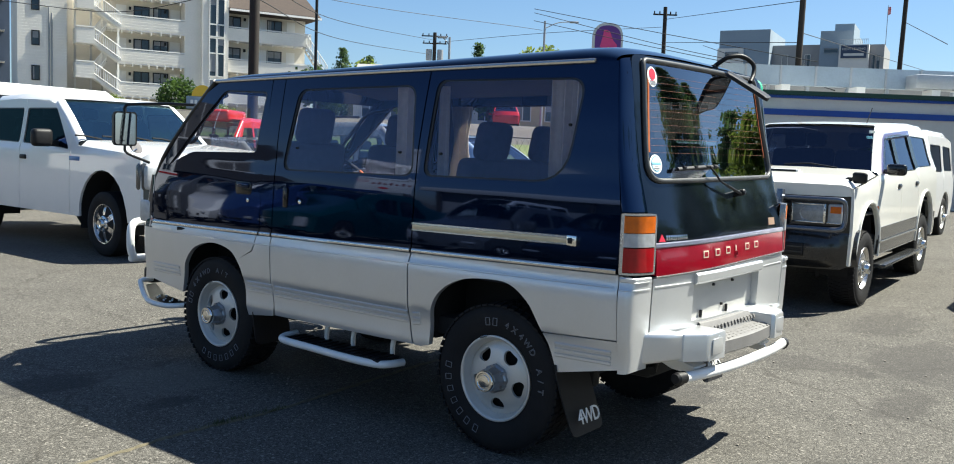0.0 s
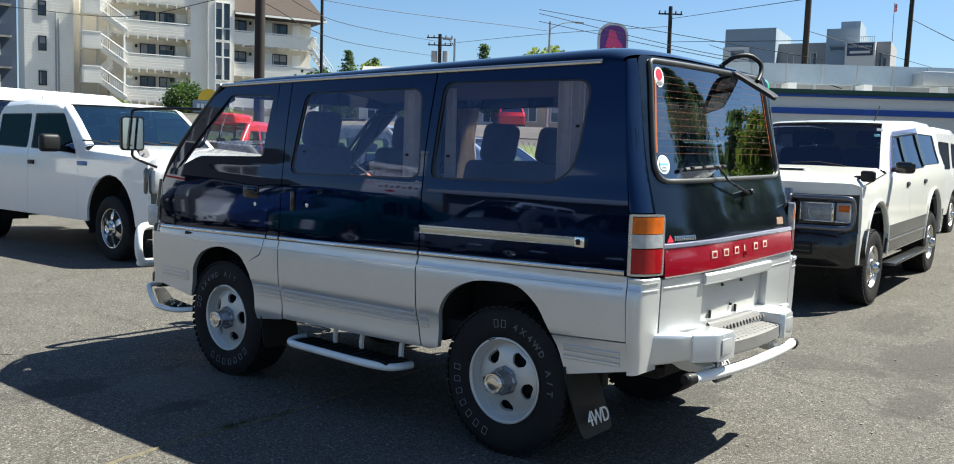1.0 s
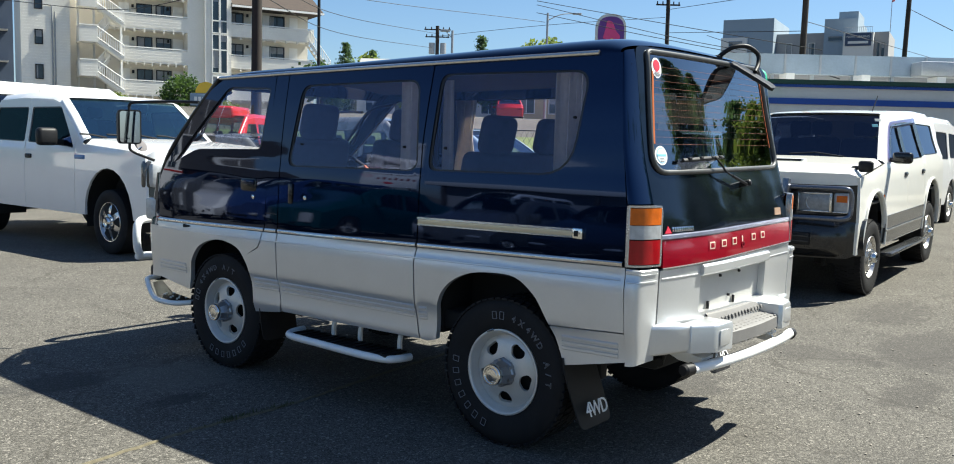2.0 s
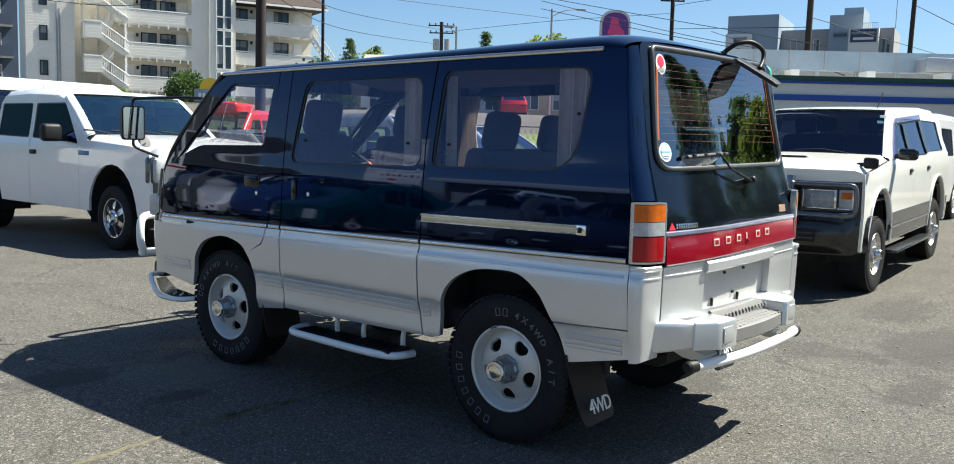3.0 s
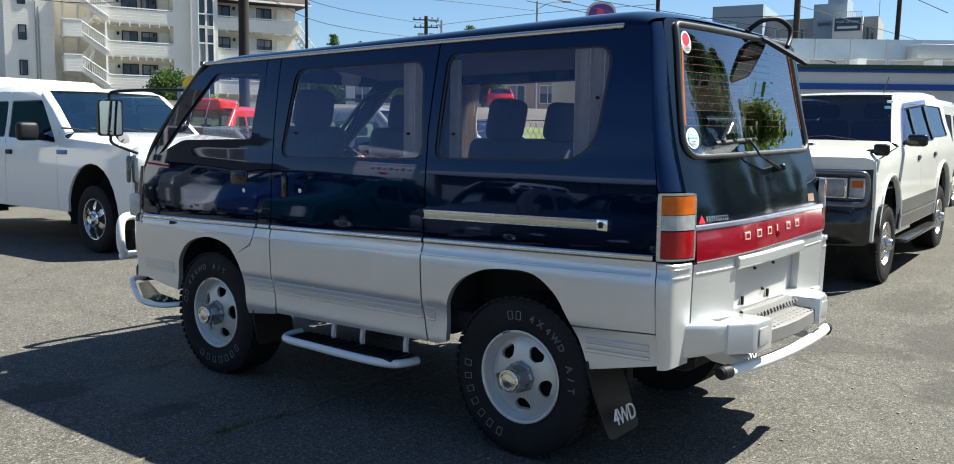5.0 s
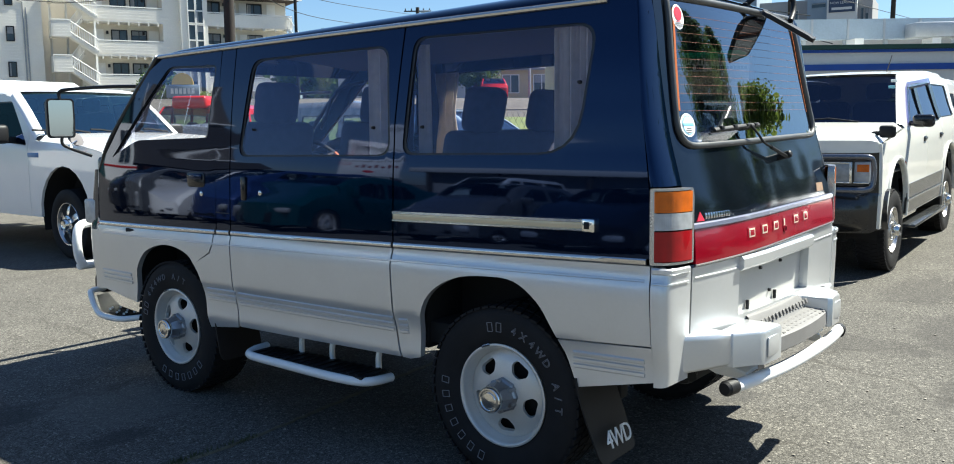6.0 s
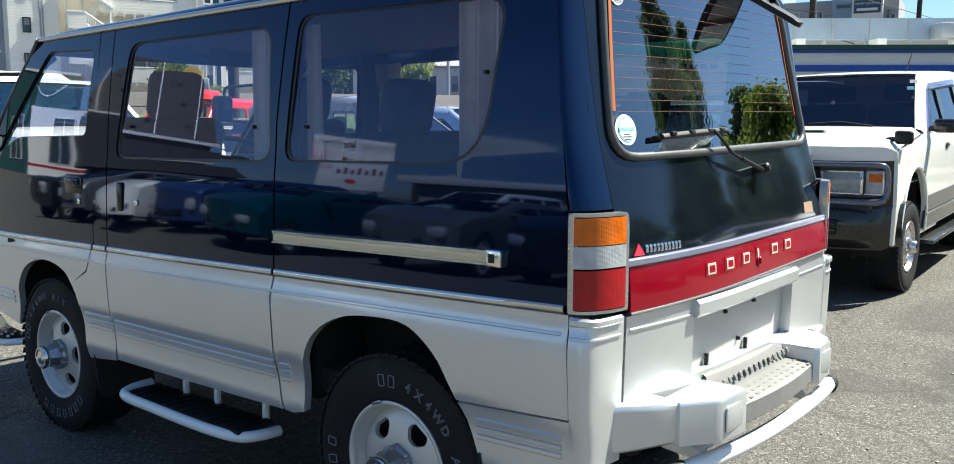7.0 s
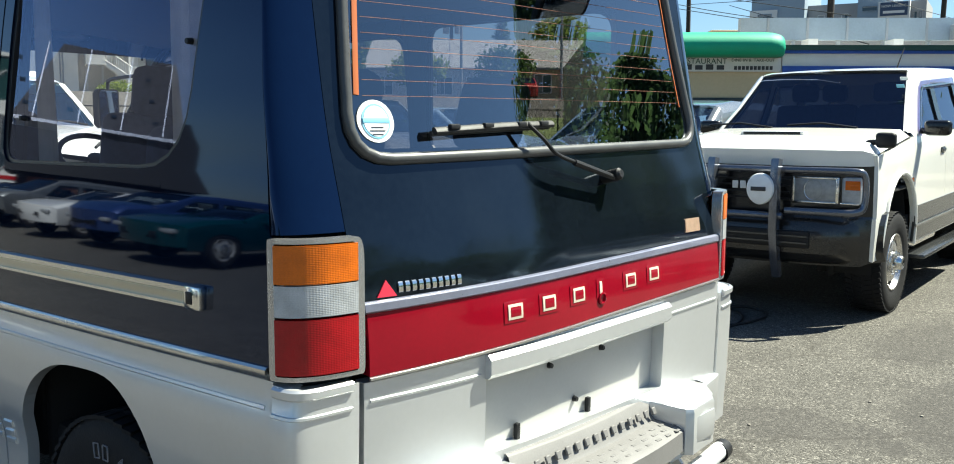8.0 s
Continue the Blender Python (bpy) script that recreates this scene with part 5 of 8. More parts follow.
# dashboard and steering wheel on the right-hand side
bm = bmesh.new()
box(bm, (0, 3.68, 1.06), (1.42, 0.42, 0.30), 0.08, 3)
part("dashboard", bm, BLACK_PLASTIC, van, "dark grey dashboard")
bm = bmesh.new()
sm = Matrix.Translation((0.36, 3.30, 1.26)) @ Matrix.Rotation(radians(38), 4, "X")
ring = [sm @ Vector((0.19 * math.cos(a), 0.19 * math.sin(a), 0)) for a in (2 * math.pi * k / 36 for k in range(36))]
tube(bm, ring, 0.014, 8, True)
sw = part("steering_wheel", bm, BLACK_PLASTIC, van, "black steering wheel with an orange wooden patch")
bm = bmesh.new()
tube(bm, ring[31:36] + ring[:2], 0.017, 8)
part("rim_patch", bm, WOOD_RIM, sw)
bm = bmesh.new()
for a in (0.2, 2.94, 4.71):
    rod(bm, sm @ Vector((0, 0, -0.01)), sm @ Vector((0.19 * math.cos(a), 0.19 * math.sin(a), 0)), 0.014, 0.010, 8)
lathe(bm, [(0.05, -0.03), (0.055, 0.0), (0.03, 0.015), (0.0005, 0.016)], sm, 16)
rod(bm, sm @ Vector((0, 0, 0)), sm @ Vector((0, 0, -0.35)), 0.03, 0.03, 10)
part("column", bm, BLACK_PLASTIC, sw)


def curtain(x, y, z0, z1, w, amp=0.018, tie=0.0):
    """A gathered curtain hanging along the side."""
    bm = bmesh.new()
    rows = []
    for k in range(9):
        t = k / 8
        squeeze = 1 - tie * math.sin(min(1, t * 1.15) * math.pi) ** 2
        rows.append([(x + amp * math.sin(i * 1.9) * (0.6 + 0.4 * t), y + w * squeeze * (i / 24 - 0.5), z1 + (z0 - z1) * t) for i in range(25)])
    loft(bm, rows)
    bmesh.ops.solidify(bm, geom=bm.faces[:], thickness=0.002)
    return part("curtain", bm, CURTAIN, van, "beige curtain drawn to the side")


curtain(-0.735, 0.66, 1.28, 1.82, 0.17)
curtain(-0.735, 1.645, 1.28, 1.80, 0.17)
curtain(-0.725, 1.405, 1.28, 1.79, 0.06)
curtain(0.715, 2.48, 1.22, 1.78, 0.20, tie=0.35)
curtain(0.735, 0.50, 1.28, 1.80, 0.10)
bm = bmesh.new()
loft(bm, [[(-0.60 + 0.04 * i / 12, 0.40 + 0.012 * math.sin(i * 1.9), z) for i in range(13)] for z in (1.83, 1.7, 1.55, 1.42)])
bmesh.ops.solidify(bm, geom=bm.faces[:], thickness=0.002)
part("curtain", bm, CURTAIN, van, "beige curtain drawn to the side")
# inner trim round the windows and the pillars
for s in (-1, 1):
    for y, w, z0, z1 in ((2.66, 0.16, 1.25, 1.84), (1.475, 0.10, 1.25, 1.86), (0.44, 0.16, 1.25, 1.84)):
        bm = bmesh.new()
        loft(bm, [[(s * (side_x(y, z) - 0.045), y - w / 2, z), (s * (side_x(y, z) - 0.075), y, z), (s * (side_x(y, z) - 0.045), y + w / 2, z)] for z in np.linspace(z0, z1, 6)])
        bmesh.ops.solidify(bm, geom=bm.faces[:], thickness=0.01)
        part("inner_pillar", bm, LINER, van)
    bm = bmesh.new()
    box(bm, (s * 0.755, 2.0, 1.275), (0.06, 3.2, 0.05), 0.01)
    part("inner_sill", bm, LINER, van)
for s in (-1, 1):
    bm = bmesh.new()
    tube(bm, smooth_line([(s * 0.74, 3.22, 1.76), (s * 0.70, 3.45, 1.70), (s * 0.705, 3.60, 1.48), (s * 0.74, 3.66, 1.45)], 4), 0.012, 8)
    part("grab_handle", bm, BLACK_PLASTIC, van, "dark grab handle on the windscreen pillar")


# ---- ground ----
def ground_z(x, y=0.0):
    """The lot is level under the van, rises gently past it, and a hillside follows beyond the lot."""
    t = min(max((x - 3.2) / 11.0, 0.0), 1.0)
    h = min(max((0.55 * x + 0.83 * y - 25.5) / 19.0, 0.0), 1.0)
    return 0.36 * t * t * (3 - 2 * t) + 2.7 * h * h * (3 - 2 * h)


def ground_mesh():
    bm = bmesh.new()
    xs = [-900, -200, -60, -20, *np.linspace(-12, 60, 97), 75, 100, 200, 900]
    ys = [-900, -200, -60, -20, *np.linspace(-12, 80, 93), 100, 200, 900]
    rows = [[(x, y, ground_z(x, y)) for x in xs] for y in ys]
    return loft(bm, rows)


ground = part("ground", ground_mesh(), ASPHALT)
tagged(ground, "worn grey asphalt car park with stains", "asphalt", kind="structure")
MOSS = material("moss", (0.05, 0.06, 0.02), 0.95, var=0.4, scale=40, bump=0.6, bump_scale=300)
CRACK = material("seam_filler", (0.12, 0.105, 0.068), 0.95, var=0.4, scale=30, bump=0.6, bump_scale=200)
bm = bmesh.new()
rng = random.Random(4)
seam = smooth_line([(-4.2, 2.02, 0), (-3.2, 2.06, 0), (-2.2, 2.16, 0), (-1.7, 2.215, 0), (-1.13, 2.215, 0), (-0.57, 2.28, 0), (0.47, 2.41, 0), (1.4, 2.50, 0)], 14)
rows = []
for p in seam:
    w = 0.008 + 0.008 * rng.random()
    j = rng.uniform(-0.008, 0.008)
    rows.append([(p.x, p.y + j - w, 0.001), (p.x, p.y + j - w * 0.4, 0.008), (p.x, p.y + j + w * 0.4, 0.009), (p.x, p.y + j + w, 0.001)])
loft(bm, rows)
tagged(part("seam", bm, CRACK), "narrow seam filled with straw-coloured grit across the asphalt", "seam", kind="structure")
bm = bmesh.new()
for c, n, sp in (((-1.42, 2.22), 160, 0.10), ((-1.15, 2.215), 60, 0.06), ((-2.5, 2.12), 50, 0.06)):
    for k in range(n):
        x, y = c[0] + rng.gauss(0, sp), c[1] + rng.gauss(0, 0.012)
        h, a = rng.uniform(0.01, 0.035), rng.uniform(0, 6.28)
        v = [bm.verts.new((x - 0.003 * math.cos(a), y - 0.003 * math.sin(a), 0.004)), bm.verts.new((x + 0.003 * math.cos(a), y + 0.003 * math.sin(a), 0.004)), bm.verts.new((x + rng.uniform(-0.012, 0.012), y + rng.uniform(-0.012, 0.012), h))]
        bm.faces.new(v)
tagged(part("weeds", bm, MOSS, smooth=False), "small weeds in the seam of the asphalt", "weeds", kind="stuff")
# loose grit
bm = bmesh.new()
for k in range(900):
    x, y = rng.uniform(-4, 5), rng.uniform(-1.5, 8)
    r = rng.choice((0.004, 0.005, 0.006, 0.009))
    bmesh.ops.create_icosphere(bm, subdivisions=1, radius=r, matrix=Matrix.Translation((x, y, ground_z(x) + r * 0.4)) @ Matrix.Diagonal((1, rng.uniform(0.6, 1.2), 0.6, 1)))
tagged(part("grit", bm, material("grit_stone", (0.22, 0.2, 0.17), 0.9, var=0.5, scale=3)), "loose grit scattered over the asphalt", "grit", kind="stuff")
# cable lying by the front of the other car
bm = bmesh.new()
pts = []
for k in range(60):
    a = k / 59 * 6.28 * 2.6
    pts.append((4.35 + (0.42 + 0.06 * math.sin(a * 0.7)) * math.cos(a) + 0.15 * math.sin(a * 0.31), 1.95 + 0.30 * math.sin(a) + 0.1 * math.cos(a * 0.45), 0.0))
tube(bm, [(x, y, ground_z(x) + 0.010 + 0.003 * (k % 3)) for k, (x, y, z) in enumerate(pts)], 0.009, 6)
tagged(part("cable", bm, BLACK_PLASTIC), "black cable lying in loops on the asphalt", "cable")


# grass on the hillside past the lot
GRASS = material("dry_grass", (0.10, 0.13, 0.035), 0.95, var=0.5, scale=0.8, bump=0.8, bump_scale=25)
bm = bmesh.new()
rows = []
for i in range(41):
    x = 12 + i * 1.0
    rows.append([(x + 0.83 * k * 0.6, (27.5 - 0.55 * x) / 0.83 + k * 0.9, ground_z(x + 0.83 * k * 0.6, (27.5 - 0.55 * x) / 0.83 + k * 0.9) + 0.05 + 0.03 * math.sin(i * 3.1 + k * 1.7)) for k in range(9)])
loft(bm, rows)
tagged(part("grass_bank", bm, GRASS), "dry green grass bank beyond the lot", "grass", kind="structure")


# ---- other vehicles ----
def inward(poly, i, closed=False):
    """The unit normal at a corner of the profile, into the body."""
    n = len(poly)
    a, b = Vector(poly[max(i - 1, 0)]), Vector(poly[min(i + 1, n - 1)])
    d = (b - a).normalized()
    return Vector((-d.y, d.x))


class Body:
    """A car body from its side profile. Forward is +y, the left side is -x. The profile runs from the front foot over the roof to the rear foot."""

    def __init__(self, root, profile, width, belt, tumble, paint, glass_mat, bow=0.12, r=0.06, bow_len=0.45):
        self.root, self.paint, self.glass = root, paint, glass_mat
        raw = [(p[0], p[1]) for p in profile]
        self.pts = []
        for k in range(len(raw)):
            n = inward(raw, k)
            p = Vector(raw[k]) - n * (r + 0.03) * min(1.0, max(0.0, -1.5 * n.y))
            self.pts.append((p.x, p.y))
        self.tags = [p[2] for p in profile]
        self.r, self.bow, self.bow_len = r, bow, bow_len
        self.half = curve_through([(0.2, width / 2 - 0.06), (0.45, width / 2 - 0.015), (0.7, width / 2), (belt - 0.05, width / 2 - 0.01), (belt, width / 2 - 0.025), (2.2, width / 2 - 0.025 - tumble * (2.2 - belt))])
        self.front, self.back = max(p[0] for p in self.pts), min(p[0] for p in self.pts)

    def setback(self, y):
        f = max(0.0, (y - (self.front - self.bow_len)) / self.bow_len) ** 2
        b = max(0.0, ((self.back + self.bow_len) - y) / self.bow_len) ** 2
        return (b - f) * self.bow

    def side(self, s, out=0.0):
        return lambda y, z: Vector((s * (self.half(z) + out), y + self.setback(y), z))

    def over(self, tag, names=("hood",), mat=None, inset=0.0, lift=0.0, label=""):
        """The skin of the stretches of the profile with that tag."""
        made = []
        i = 0
        fine = []
        for k in range(len(self.pts) - 1):
            if self.tags[k] == tag:
                fine.append(k)
        groups = []
        for k in fine:
            if groups and groups[-1][-1] == k - 1:
                groups[-1].append(k)
            else:
                groups.append([k])
        for g in groups:
            bm = bmesh.new()
            rows = []
            ids = [*g, g[-1] + 1]
            for n, k in enumerate(ids):
                p = Vector(self.pts[k])
                nrm = inward(self.pts, k)
                w = self.half(p.y) - inset
                row = []
                for j in range(-12, 13):
                    u = j / 12
                    x = u * w
                    drop = 0.02 - lift if inset else -lift
                    edge = abs(x) - (w - self.r)
                    if inset == 0 and edge > 0:
                        q = min(1.0, edge / self.r)
                        drop += self.r * (1 - math.sqrt(max(0.0, 1 - q * q)))
                    drop += 0.018 * u * u
                    c = p + nrm * drop
                    row.append((x, c.x + self.setback(p.x) * abs(u) ** 2.5, c.y))
                rows.append(row)
            loft(bm, rows)
            made.append(part(names[min(i, len(names) - 1)], bm, mat or self.paint, self.root, label, angle=50))
            i += 1
        return made

    def pillars(self, tag, inset, mat):
        """The posts between a screen and the sides."""
        ids = [k for k in range(len(self.pts) - 1) if self.tags[k] == tag]
        ids.append(ids[-1] + 1)
        for s in (-1, 1):
            bm = bmesh.new()
            rows = []
            for k in ids:
                p, n = Vector(self.pts[k]), inward(self.pts, k)
                row = []
                for dx, drop in ((inset + 0.012, 0.026), (inset * 0.75, 0.024), (0.030, 0.030), (0.010, self.r * 0.6 + 0.01), (0.001, self.r + 0.022)):
                    c = p + n * drop
                    row.append((s * (self.half(c.y) - dx), c.x + self.setback(p.x) * 0.95, c.y))
                rows.append(row)
            loft(bm, rows)
            part("screen_pillar", bm, mat, self.root, angle=60)

    def outline(self, arches, foot):
        """The side's outline: the profile drawn in by the edge radius, and the foot with its wheel arches."""
        top = []
        for k in range(len(self.pts)):
            p = Vector(self.pts[k]) + inward(self.pts, k) * (self.r + 0.018)
            top.append((p.x, p.y))
        low = []
        for yc, r in sorted(arches):
            low += [(yc + r * math.cos(a), max(foot, foot + r * 0.62 * math.sin(a) + r * 0.45 * math.sin(a))) for a in np.linspace(math.pi, 0, 13)]
        back = [(top[-1][0], foot)]
        return top + back + low + [(top[0][0], foot)]


def add_wheels(root, half, axles, r, rim_r, w=0.24, holes=5, hole=(0.66, 0.84, 0.030, 0.040), tread=False, rim_mat=None, label="black tyre on a silver wheel", far_too=True):
    for s in (-1, 1):
        for y in axles:
            wheel(s * (half - w / 2), y, s, r=r, w=w, rim_r=rim_r, parent=root, tread=tread, holes=holes, hole=hole, rim_mat=rim_mat, label=label)


def side_set(body, s, panels, windows, glass_mat, paint=None, label=""):
    """Side panels with their window holes, seals and panes."""
    flip = s < 0
    made = []
    for name, outline in panels:
        holes = [w for w in windows if inside([np.mean(w, 0)], outline)[0]]
        p = part(name, sheet(outline, holes, body.side(s), 0.10, 0.03, flip), paint or body.paint, body.root, label)
        for w in holes:
            c = Vector(np.mean(w, 0))
            inner = [tuple(c + (Vector(v) - c) * 0.95) for v in w]
            part("window_seal", sheet(w, [inner], body.side(s, -0.008), 0.15, 0.01, flip), SEAL, p)
            part("pane", sheet(inner, [], body.side(s, -0.012), 0.2, 0.0, flip), glass_mat, p)
        made.append(p)
    return made


DASH_GREY = material("grey_dash_plastic", (0.075, 0.075, 0.08), 0.7, var=0.15, scale=10)


def cabin_fill(root, y0, y1, z0, half, seats, mat=None):
    bm = bmesh.new()
    box(bm, (0, (y0 + y1) / 2, z0), (half * 1.8, y1 - y0, 0.12), 0.03)
    box(bm, (0, y1 - 0.12, z0 + 0.18), (half * 1.75, 0.35, 0.34), 0.06)
    part("cabin_floor", bm, DASH_GREY, root, "dark cabin floor and dashboard")
    for y in seats:
        for x in (-half * 0.47, half * 0.47):
            bm = bmesh.new()
            box(bm, (x, y, z0 + 0.40), (half * 0.62, 0.14, 0.62), 0.05, 2, Matrix.Rotation(radians(10), 3, "X"))
            box(bm, (x, y - 0.09, z0 + 0.82), (0.25, 0.09, 0.17), 0.04)
            part("car_seat", bm, mat or SEAT_CLOTH, root)


def arch_liner(root, half, axles, r, foot, depth=0.40):
    """Black liners inside the wheel arches."""
    for s in (-1, 1):
        for yc in axles:
            bm = bmesh.new()
            ring = [(yc + r * math.cos(a), foot + r * 1.07 * math.sin(a)) for a in np.linspace(-0.25, math.pi + 0.25, 20)]
            loft(bm, [[(s * (half - 0.012), y, z) for y, z in ring], [(s * (half - depth), y, z) for y, z in ring], [(s * (half - depth), yc, foot) for y, z in ring]])
            part("arch_liner", bm, DARK, root, "black wheel arch liner")


def split(outline, y):
    """Cuts an outline at a line across, into its front and rear parts."""
    def clip(keep):
        out = []
        for i in range(len(outline)):
            a, b = outline[i], outline[(i + 1) % len(outline)]
            ka, kb = keep(a[0]), keep(b[0])
            if ka:
                out.append(a)
            if ka != kb:
                t = (y - a[0]) / (b[0] - a[0])
                out.append((y, a[1] + t * (b[1] - a[1])))
        return out

    return clip(lambda v: v >= y), clip(lambda v: v < y)


def gap(outline, y, g=0.004):
    f, b = split(outline, y)
    return split(f, y + g)[0], split(b, y - g)[1]


# the white sport utility with grey cladding
suv = thing("suv", "cream-white off-road car with dark grey cladding and a front guard bar", "suv", (6.76, 1.80, ground_z(6.76)), 91.5)
suv.rotation_euler[0] = radians(-1.9)
SUV_P = [(2.13, 0.42, "bumper"), (2.15, 0.50, "bumper"), (2.15, 0.68, "bumper"), (2.13, 0.70, "front"), (2.115, 1.005, "hood"), (2.095, 1.04, "hood"), (2.06, 1.055, "hood"), (1.6, 1.09, "hood"), (1.02, 1.14, "cowl"), (0.96, 1.15, "screen"), (0.70, 1.385, "screen"), (0.37, 1.67, "roof"), (0.25, 1.675, "roof"), (-0.2, 1.69, "roof"), (-1.2, 1.70, "roof"), (-1.95, 1.67, "roof"), (-2.10, 1.64, "tail"), (-2.17, 1.10, "tail"), (-2.18, 0.50, "tail"), (-2.16, 0.42, "tail")]
sb = Body(suv, SUV_P, 1.72, 1.13, 0.27, CREAM_PAINT, DARK_GLASS, bow=0.10, r=0.06)
SUV_AX = (1.38, -1.38)
ol = sb.outline([(y, 0.44) for y in SUV_AX], 0.44)
d1, rest = gap(ol, 0.98)
d2, rest = gap(rest, -0.02)
d3, d4 = gap(rest, -0.92)
SW = [rounded([(0.78, 1.17), (0.03, 1.17), (0.03, 1.62), (0.36, 1.59)], 0.04), rounded([(-0.08, 1.17), (-0.86, 1.17), (-0.80, 1.64), (-0.08, 1.63)], 0.04), rounded([(-1.0, 1.20), (-1.82, 1.20), (-1.80, 1.60), (-0.95, 1.625)], 0.05)]
for s in (-1, 1):
    side_set(sb, s, [("front_fender", d1), ("front_door", d2), ("rear_door", d3), ("rear_quarter", d4)], SW, DARK_GLASS, label="cream-white panel")
    for post in ([(0.05, 1.18), (-0.10, 1.18), (-0.10, 1.625), (0.05, 1.615)], [(-0.84, 1.19), (-1.02, 1.21), (-0.97, 1.62), (-0.78, 1.635)]):
        part("pillar_trim", sheet(post, [], sb.side(s, 0.004), 0.1, 0.01, s < 0), BLACK_GLOSS, suv, "black door pillar trim")
    # grey cladding low on the doors
    part("door_cladding", sheet([(0.96, 0.45), (0.96, 0.68), (-0.90, 0.68), (-0.90, 0.45)], [], sb.side(s, 0.008), 0.2, 0.02, s < 0), GREY_CLAD, suv, "dark grey door cladding")
    part("rear_cladding", sheet([(-1.84, 0.45), (-1.84, 0.68), (-2.0, 0.68), (-2.0, 0.45)], [], sb.side(s, 0.008), 0.2, 0.02, s < 0), GREY_CLAD, suv)
    part("door_line", band(line((0.96, 0.55), (-0.90, 0.55), 6), lambda y, z: sb.side(s, 0.016)(y, z), 0.02, 0.006), CHROME_TRIM, suv)
    bm = bmesh.new()
    box(bm, (s * 0.83, 0.0, 0.36), (0.20, 1.75, 0.035), 0.012)
    part("running_board", bm, GREY_CLAD, suv, "dark grey running board")
    for yc in SUV_AX:
        bm = bmesh.new()
        tube(bm, [sb.side(s, 0.004)(yc + 0.47 * math.cos(a), 0.44 + 0.49 * math.sin(a)) for a in np.linspace(0, math.pi, 14)], 0.016, 8)
        part("arch_lip", bm, CREAM_PAINT, suv)
        bm = bmesh.new()
        box(bm, (s * 0.68, yc - 0.44, 0.42), (0.26, 0.012, 0.40), 0.005)
        part("mudflap", bm, BLACK_PLASTIC, suv)
        bm = bmesh.new()
        box(bm, (s * 0.50, yc, 0.62), (0.04, 0.95, 0.60), 0.01)
        box(bm, (s * 0.66, yc, 0.94), (0.34, 0.92, 0.03), 0.01)
        part("wheel_well", bm, DARK, suv)
    for y in (0.10, -0.80):
        bm = bmesh.new()
        box(bm, (s * (sb.half(1.03) + 0.004), y, 1.03), (0.02, 0.13, 0.05), 0.012)
        box(bm, (s * (sb.half(1.03) + 0.014), y, 1.035), (0.014, 0.11, 0.018), 0.005)
        part("door_handle", bm, GREY_CLAD, suv, "grey door handle")
    bm = bmesh.new()
    box(bm, (s * 0.955, 0.78, 1.235), (0.20, 0.10, 0.155), 0.04, 3)
    box(bm, (s * 0.86, 0.76, 1.20), (0.08, 0.05, 0.06), 0.015)
    part("door_mirror", bm, BLACK_GLOSS, suv, "black door mirror")
    # purple-tinted rain guards
    part("rain_guard", band([(0.80, 1.18), (0.42, 1.56), (0.33, 1.605), (-0.85, 1.65)], sb.side(s, 0.004), 0.075, 0.014), glass("smoked_guard" if s < 0 else "smoked_guard_far", (0.45, 0.42, 0.62), 0.1), suv, "smoked violet rain guard")
    bm = bmesh.new()
    box(bm, (s * (sb.half(0.9) - 0.0), 1.06, 0.86), (0.015, 0.05, 0.035), 0.006)
    part("side_indicator", bm, AMBER_LENS, suv, "amber side indicator")
sb.over("hood", ("hood",), lift=0.006, label="cream-white bonnet")
sb.over("cowl", ("cowl",), BLACK_PLASTIC)
sb.over("roof", ("roof",), label="cream-white roof")
sb.over("tail", ("tail",))
sb.over("front", ("grille_panel",), BLACK_GLOSS, label="black grille panel")
sb.over("bumper", ("front_bumper",), BUMPER_BLACK, label="black bumper")
sb.over("screen", ("windscreen",), DARK_GLASS, 0.050, 0.0, "dark windscreen with the cabin behind")
sb.pillars("screen", 0.050, CREAM_PAINT)
cabin_fill(suv, -1.9, 0.95, 0.74, 0.78, (0.1, -0.75))
# bumper body in the round, lamps, guard bar
bm = bmesh.new()
rows = []
prof = [(0.0, 0.43), (0.10, 0.43), (0.17, 0.48), (0.185, 0.56), (0.17, 0.645), (0.12, 0.70), (0.0, 0.715)]
for k in range(-14, 15):
    u = k / 14
    x = 0.885 * u
    back = 0.34 * abs(u) ** 5
    rows.append([(x, 2.06 + d - back, z) for d, z in prof])
loft(bm, rows, cap=False)
bump = part("bumper_cover", bm, BUMPER_BLACK, suv, "black wraparound bumper")
bm = bmesh.new()
box(bm, (0, 2.235, 0.56), (0.95, 0.03, 0.10), 0.01)
part("bumper_intake", bm, BLACK_PLASTIC, bump, "black bumper intake")
bm = bmesh.new()
for z in (0.54, 0.58):
    box(bm, (0, 2.25, z), (0.93, 0.02, 0.010))
part("intake_slat", bm, GREY_CLAD, bump)
